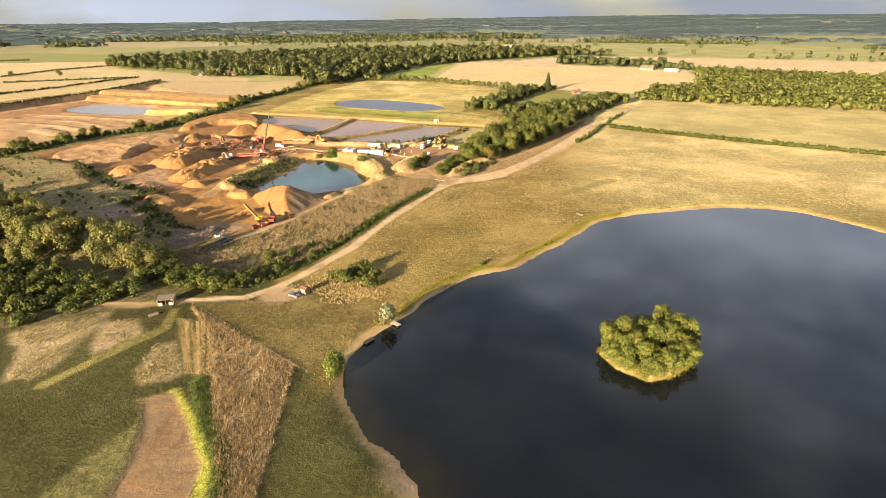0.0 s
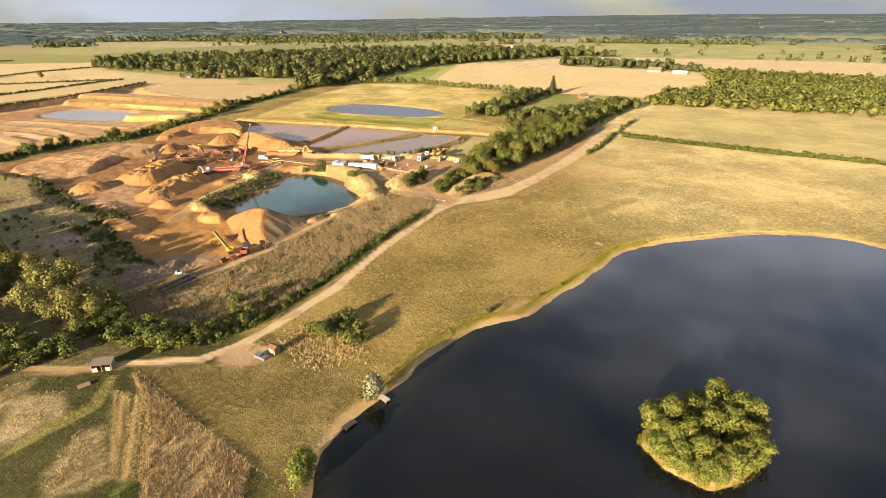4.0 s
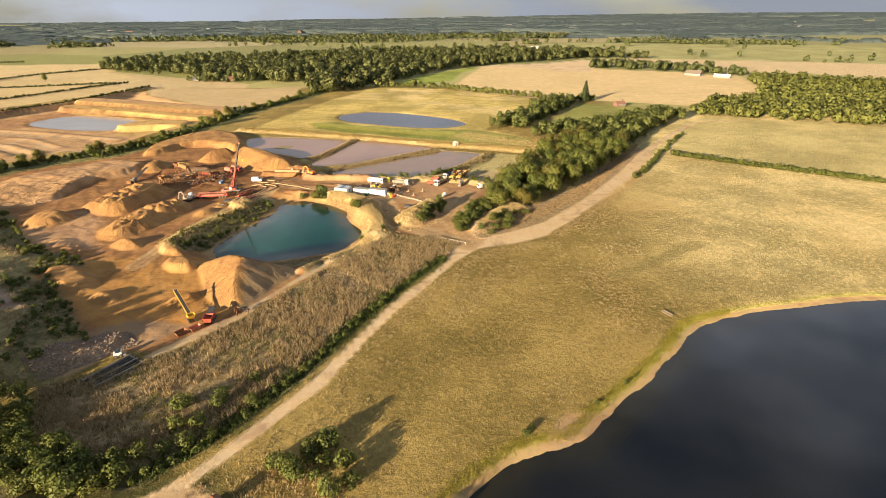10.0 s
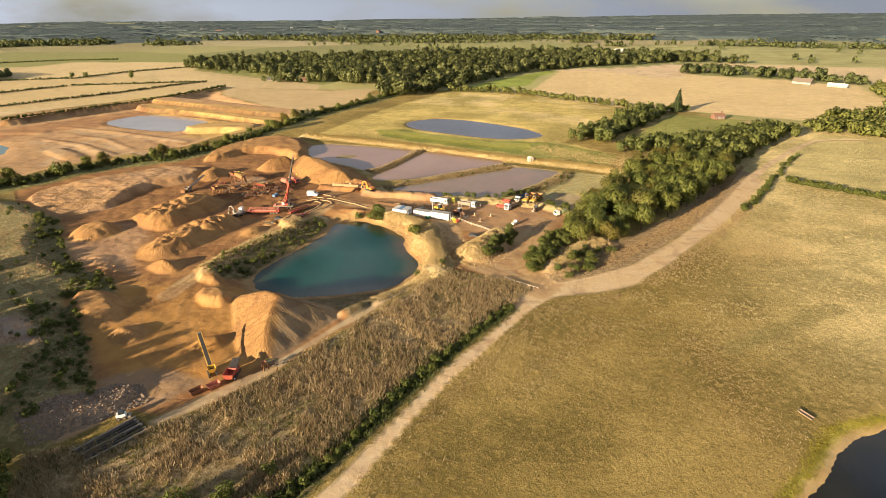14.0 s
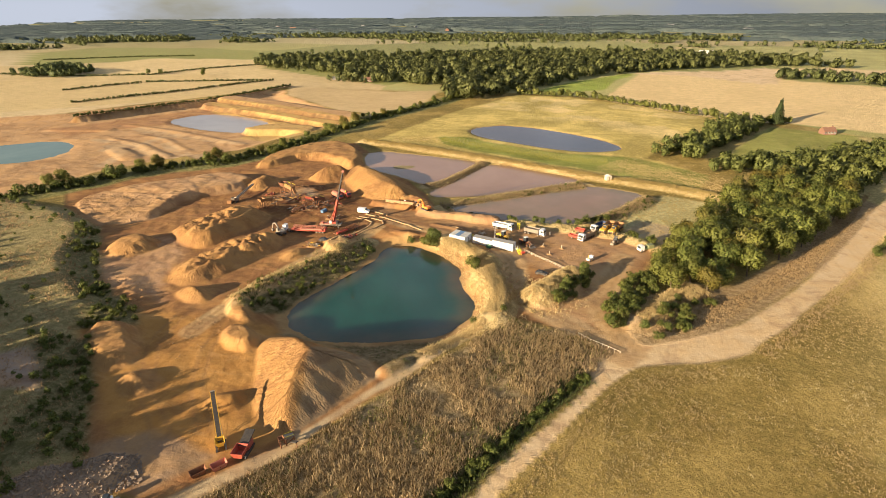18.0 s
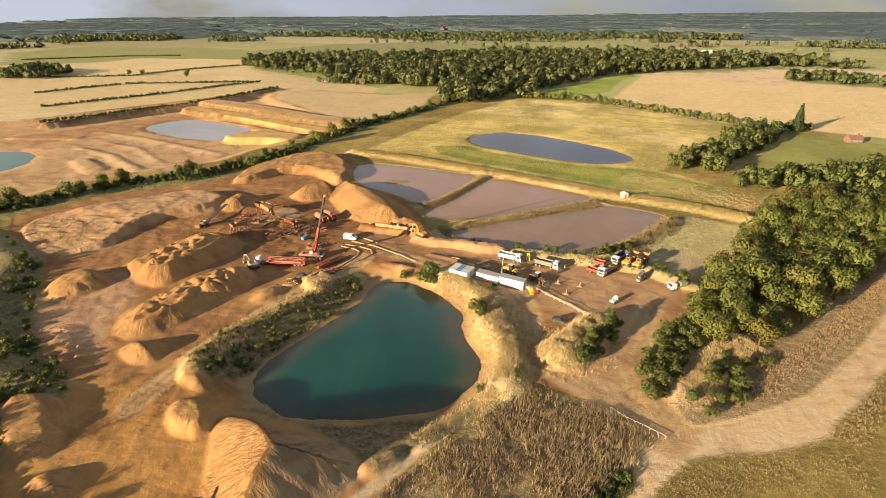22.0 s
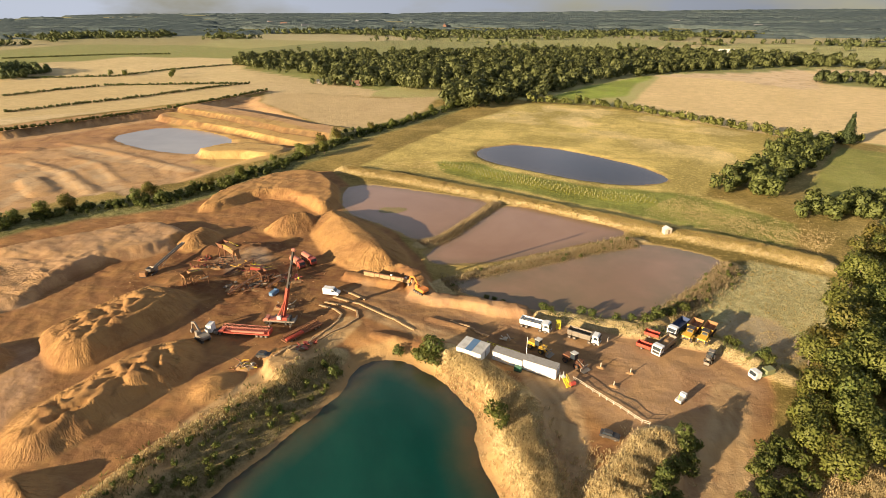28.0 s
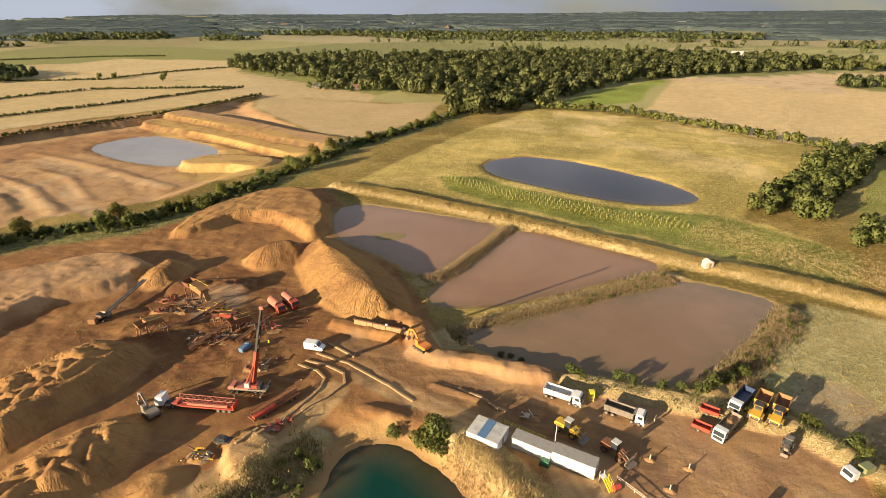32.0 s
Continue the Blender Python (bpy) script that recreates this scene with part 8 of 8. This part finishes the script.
stand(screen_plant("dusty screening machine at the heap's foot", 0.5, STEEL), -67.5, 227.6, 55)
for x, y, label in ((-80.2, 214.4, "rusty brown skip among rubble"), (-77.4, 217.2, "faded red skip beside the cut's edge")):
    o = thing("skip", label, "skip", "skips")
    part("tub", tub(3.2, 1.8, 1.3, 0.08, (0, 0, 0.1), 0.9), RUST if x < -79 else PINK, o)
    for yy in (-0.92, 0.92):
        part("lifting_lug", block((0, yy, 0.9), (0.25, 0.1, 0.2)), DARK, o)
    stand(o, x, y, 55)
for i in range(7):
    o = thing("pipe", "long dark grey drainage pipe lying on the ground", "pipe", "stacked pipes")
    part("barrel", rod((-6.5 + 0.5 * (i % 3), 0, 0.3), (6.5 - 0.7 * (i % 2), 0, 0.3), 0.28, 10), DARK if i % 3 else STEEL, o)
    part("collar", rod((5.6, 0, 0.3), (6.1, 0, 0.3), 0.36, 10), STEEL, o)
    px, py = -89.6 + (i - 3) * 0.85, 197.4 - (i - 3) * 0.42
    stand(o, px, py, 62 + plant_rng.uniform(-4, 4))
o = thing("skid_loader", "small white skid loader among the rubble", "loader")
part("body", block((0, 0, 0.9), (2.0, 1.3, 1.0), bevel=0.08), WHITE, o)
part("cab", block((0.1, 0, 1.7), (1.2, 1.1, 0.9), bevel=0.06, taper=(0.9, 0.9)), GLASS, o)
part("bucket", block((1.6, 0, 0.4), (0.7, 1.6, 0.5), bevel=0.05), STEEL, o)
for x in (-0.6, 0.6):
    for y in (-0.7, 0.7):
        wheel(o, x, y, 0.42, 0.3)
stand(o, -92.2, 203.8, 30)


def rubble(name, poly, count, lo, hi, material, label, seed):
    """Broken lumps joined into one mass."""
    r = random.Random(seed)
    rng = np.random.RandomState(seed)
    spots = spots_in(poly, math.sqrt(abs(sum(a[0] * b[1] - a[1] * b[0] for a, b in zip(poly, [*poly[1:], poly[0]]))) / 2 / count), rng)
    zs = height(np.array([p[0] for p in spots]), np.array([p[1] for p in spots]))
    verts, faces = [], []
    for (x, y), z in zip(spots, zs):
        s = r.uniform(lo, hi) * (1 if r.random() < 0.85 else 1.8)
        m = pose(x, y, z + s * 0.2, r.uniform(-40, 40), r.uniform(-40, 40), r.uniform(0, 360))
        o = len(verts)
        for c in ((-1, -1, -1), (1, -1, -1), (1, 1, -1), (-1, 1, -1), (-1, -1, 1), (1, -1, 1), (1, 1, 1), (-1, 1, 1)):
            verts.append(m @ Vector((c[0] * s * r.uniform(0.35, 0.75), c[1] * s * r.uniform(0.35, 0.7), c[2] * s * r.uniform(0.2, 0.45))))
        faces += [tuple(o + k for k in f) for f in ((3, 2, 1, 0), (4, 5, 6, 7), (0, 1, 5, 4), (1, 2, 6, 5), (2, 3, 7, 6), (3, 0, 4, 7))]
    return tagged(new(name, mesh_of(name, verts, faces, material)), label, "rubble", kind="stuff")


rubble("rubble", [(-114, 198), (-106, 210), (-96, 216), (-90, 210), (-98, 200), (-105, 192)], 2600, 0.10, 0.36, RUBBLE, "tipped heap of broken concrete and brick", 3)
rubble("rubble", [(-160, 260), (-140, 262), (-150, 276), (-182, 286), (-186, 276)], 420, 0.08, 0.26, LOAD, "brown stony spoil beside the quarry", 5)
rubble("rubble", [(-182, 340), (-150, 330), (-104, 330), (-100, 352), (-130, 390), (-180, 395)], 420, 0.07, 0.22, LOAD, "clods of brown soil on the working floor", 6)
rubble("rubble", [(-126, 262), (-112, 270), (-106, 248), (-116, 244)], 90, 0.08, 0.22, LOAD, "clods of sand below the cut", 7)
# ---- paddock, sheds and lake shore ----
o = thing("shed", "open-fronted timber field shed with a dull brown roof", "shed")
part("roof", block((0, 0, 2.3), (5.2, 3.0, 0.12), (8, 0, 0)), OLDROOF, o)
part("back_wall", block((0, 1.3, 1.2), (4.8, 0.1, 2.3)), TIMBER, o)
for x in (-2.4, 2.4):
    part("side_wall", block((x, 0, 1.1), (0.1, 2.6, 2.1)), TIMBER, o)
for x in (-2.3, 0, 2.3):
    part("post", block((x, -1.3, 1.05), (0.14, 0.14, 2.1)), TIMBER, o)
for x in (-1.6, 1.4):
    part("white_board", block((x, -1.32, 0.6), (1.1, 0.08, 1.1)), PALE_WOOD, o)
stand(o, -88.0, 150.4, 12)
o = thing("hut", "small brown timber hut with a felt roof", "hut")
part("shell", block((0, 0, 1.0), (2.0, 2.4, 2.0)), TIMBER, o)
part("roof", profile([(-1.2, 1.95), (1.2, 1.95), (0, 2.6)], 2.7), RUST, o)
part("door", block((-1.03, 0.2, 0.95), (0.06, 0.8, 1.8)), PALE_WOOD, o)
stand(o, -45.6, 157.2, 60)
stand(car(SLATE_ROOF, "dark grey estate car parked beside the hut"), -48.5, 154.8, -30)
o = thing("trough", "low pale timber slab lying on the grass", "slab")
part("slab", block((0, 0, 0.25), (2.8, 1.6, 0.3), bevel=0.05), TIMBER, o)
for x in (-1, 1):
    part("bearer", block((x, 0, 0.05), (0.2, 1.6, 0.2)), TIMBER, o)
stand(o, -88.9, 143.3, 40)
for x, y, h, l in ((-21.2, 130.2, 54, 3.6), (-14.2, 139.2, -41, 3.0)):
    o = thing("fishing_stage", "grey timber fishing stage over the water", "jetty", "fishing stages")
    for i in range(8):
        part("board", block((-l / 2 + l * (i + 0.5) / 8, 0, 0.5), (l / 8 - 0.04, 1.6, 0.08)), TIMBER if l > 3.2 else PALE_WOOD, o)
    for xx in (-l / 2 + 0.2, l / 2 - 0.2):
        for yy in (-0.7, 0.7):
            part("pile", beam((xx, yy, -1.2), (xx, yy, 0.5), 0.16, 0.16), TIMBER, o)
    stand(o, x, y, h, z=-1.0)
o = thing("boat", "old pale punt drawn up on the grass above the shore", "boat")
part("hull", tub(3.6, 1.2, 0.5, 0.06, (0, 0, 0), 0.5), TIMBER, o)
for x in (-0.8, 0.7):
    part("thwart", block((x, 0, 0.36), (0.25, 1.0, 0.05)), TIMBER, o)
stand(o, 62.2, 230.6, -55)
post_fence([(-81.6, 151.4), (-60.8, 134.4), (-40, 117.6), (-32.8, 113), (-26.4, 108.8)], 2.8, 1.0, TIMBER, "weathered post-and-rail paddock fence", 1, 0.08)
post_fence([(-54.7, 163.7), (-47.5, 159.8), (-40.2, 155.4), (-30.9, 150), (-21.6, 144.6), (-17.5, 140.5)], 2.6, 1.0, TIMBER, "weathered timber fence above the paddock", 1, 0.08)
post_fence([(-40, 117.2), (-37.6, 96), (-36.2, 76)], 3.0, 1.0, TIMBER, "dark wire fence posts along a field edge", 1, 0.06)
# ---- lagoons and beyond ----
o = thing("sluice_hut", "small pale sluice hut on a lagoon bund", "hut")
part("shell", block((0, 0, 1.1), (3.0, 2.2, 2.2), bevel=0.04), PALE_WOOD, o)
part("roof", profile([(-1.7, 2.15), (1.7, 2.15), (0, 3.0)], 2.5), CREAM, o)
part("door", block((0.2, -1.13, 1.0), (0.8, 0.06, 1.8)), TIMBER, o)
stand(o, -5.2, 441.2, 28)
stakes = []
for k in range(5):
    stakes += along([(-122 + 2.4 * k, 521 - 2.7 * k), (-97 + 3.2 * k, 511 - 4 * k), (-65 + 4 * k, 500 - 4 * k), (-37 + 3.2 * k, 490 - 3.2 * k), (-10 + 1.6 * k, 489 - 2 * k)], 2.3, 0.25, plant_rng)
o = thing("mud_shoal", "low olive mud shoal in a silt lagoon", "mud")
part("shoal", heap(22, 13, 0.45, (0, 0, -0.22), 9), SHOAL, o)
stand(o, -119.5, 438, 15, z=0.0)
o = thing("sapling_row", "rows of pale tree guards beside the pond", "tree guards")
for x, y in stakes:
    z = on_ground(x, y)
    part("tree_guard", rod((x, y, z - 0.1), (x, y, z + 1.2), 0.15, 6, 0.12), GUARD, o)


def house(x, y, turn, long, wide, tall, wall, roof, label, wings=0):
    o = thing("house", label, "house")
    body = part("shell", block((0, 0, tall / 2), (long, wide, tall)), wall, o)
    part("roof", profile([(-wide / 2 - 0.4, tall - 0.1), (wide / 2 + 0.4, tall - 0.1), (0, tall + wide * 0.42)], long + 0.6), roof, o).rotation_euler[2] = math.pi / 2
    part("chimney", block((long * 0.3, 0, tall + wide * 0.45), (0.8, 0.8, 1.8)), wall, o)
    part("door", block((0, -wide / 2 - 0.03, 1.05), (1.0, 0.08, 2.1)), TIMBER, o)
    for i in range(4):
        for z in ([1.5] if tall < 4 else [1.5, 4.1]):
            w = part("window", block((-long * 0.38 + i * long * 0.25, -wide / 2 - 0.03, z), (1.2, 0.08, 1.2)), WHITE, o)
            part("pane", block((-long * 0.38 + i * long * 0.25, -wide / 2 - 0.07, z), (1.0, 0.04, 1.0)), GLASS, w)
    return stand(o, x, y, turn)


house(-318, 792, 20, 11, 7, 4.6, BRICKRED, SLATE_ROOF, "brick farmhouse with a slate roof at the wood's edge")
house(-292, 780, 24, 10, 6, 3.2, BRICKRED, ROOF_TILE, "brick barn with a clay roof beside the wood")
house(-338, 786, 10, 8, 5, 2.4, GREYFELT, GREYFELT, "low grey outbuilding beside the farmhouse")
house(145, 606, 20, 9, 6, 2.4, BRICKRED, ROOF_TILE, "brick cottage with an orange clay roof")
house(310, 860, -40, 20, 10, 2.4, GREYFELT, OLDROOF, "brown-roofed farm building at the field's edge")
house(336, 832, -42, 20, 6, 2.0, GREYFELT, CREAM, "long pale shed at the field's edge")
house(146, 1250, 16, 24, 14, 6.0, OLIVE, CREAM, "big pale-green barn behind the wood")
for i, (x, y) in enumerate(((-1180, 2100), (-980, 1900), (-760, 2300), (-300, 2500), (200, 2700), (420, 2350), (900, 2600), (1250, 2300), (-1500, 2500), (-1330, 2250), (700, 3000), (1500, 2800), (-560, 2050), (-1050, 2450))):
    house(x, y, 20 + 37 * i, 22 + 5 * (i % 3), 11, 6.5, GREYFELT if i % 2 else BRICKRED, SLATE_ROOF if i % 3 else ROOF_TILE, "distant village house among trees")
# the tall conifer by the cottage
for x, y, tall in ((118.5, 634, 20.0),):
    r = np.random.RandomState(int(tall))
    o = thing("conifer", "tall dark pointed conifer beside the cottage", "tree")
    part("trunk", rod((0, 0, 0), (0, 0, tall * 0.95), 0.35, 8, 0.05), BARK, o)
    lumps = [(0, 0, tall * f, tall * 0.27 * (1.06 - f), tall * 0.27 * (1.06 - f), tall * 0.08) for f in np.linspace(0.1, 0.96, 12)]
    c = new("crown", leaf_cloud("crown", lumps, 1900, 1.0, NEEDLE, 5, 0.9))
    c.parent = o
    stand(o, x, y, 0)
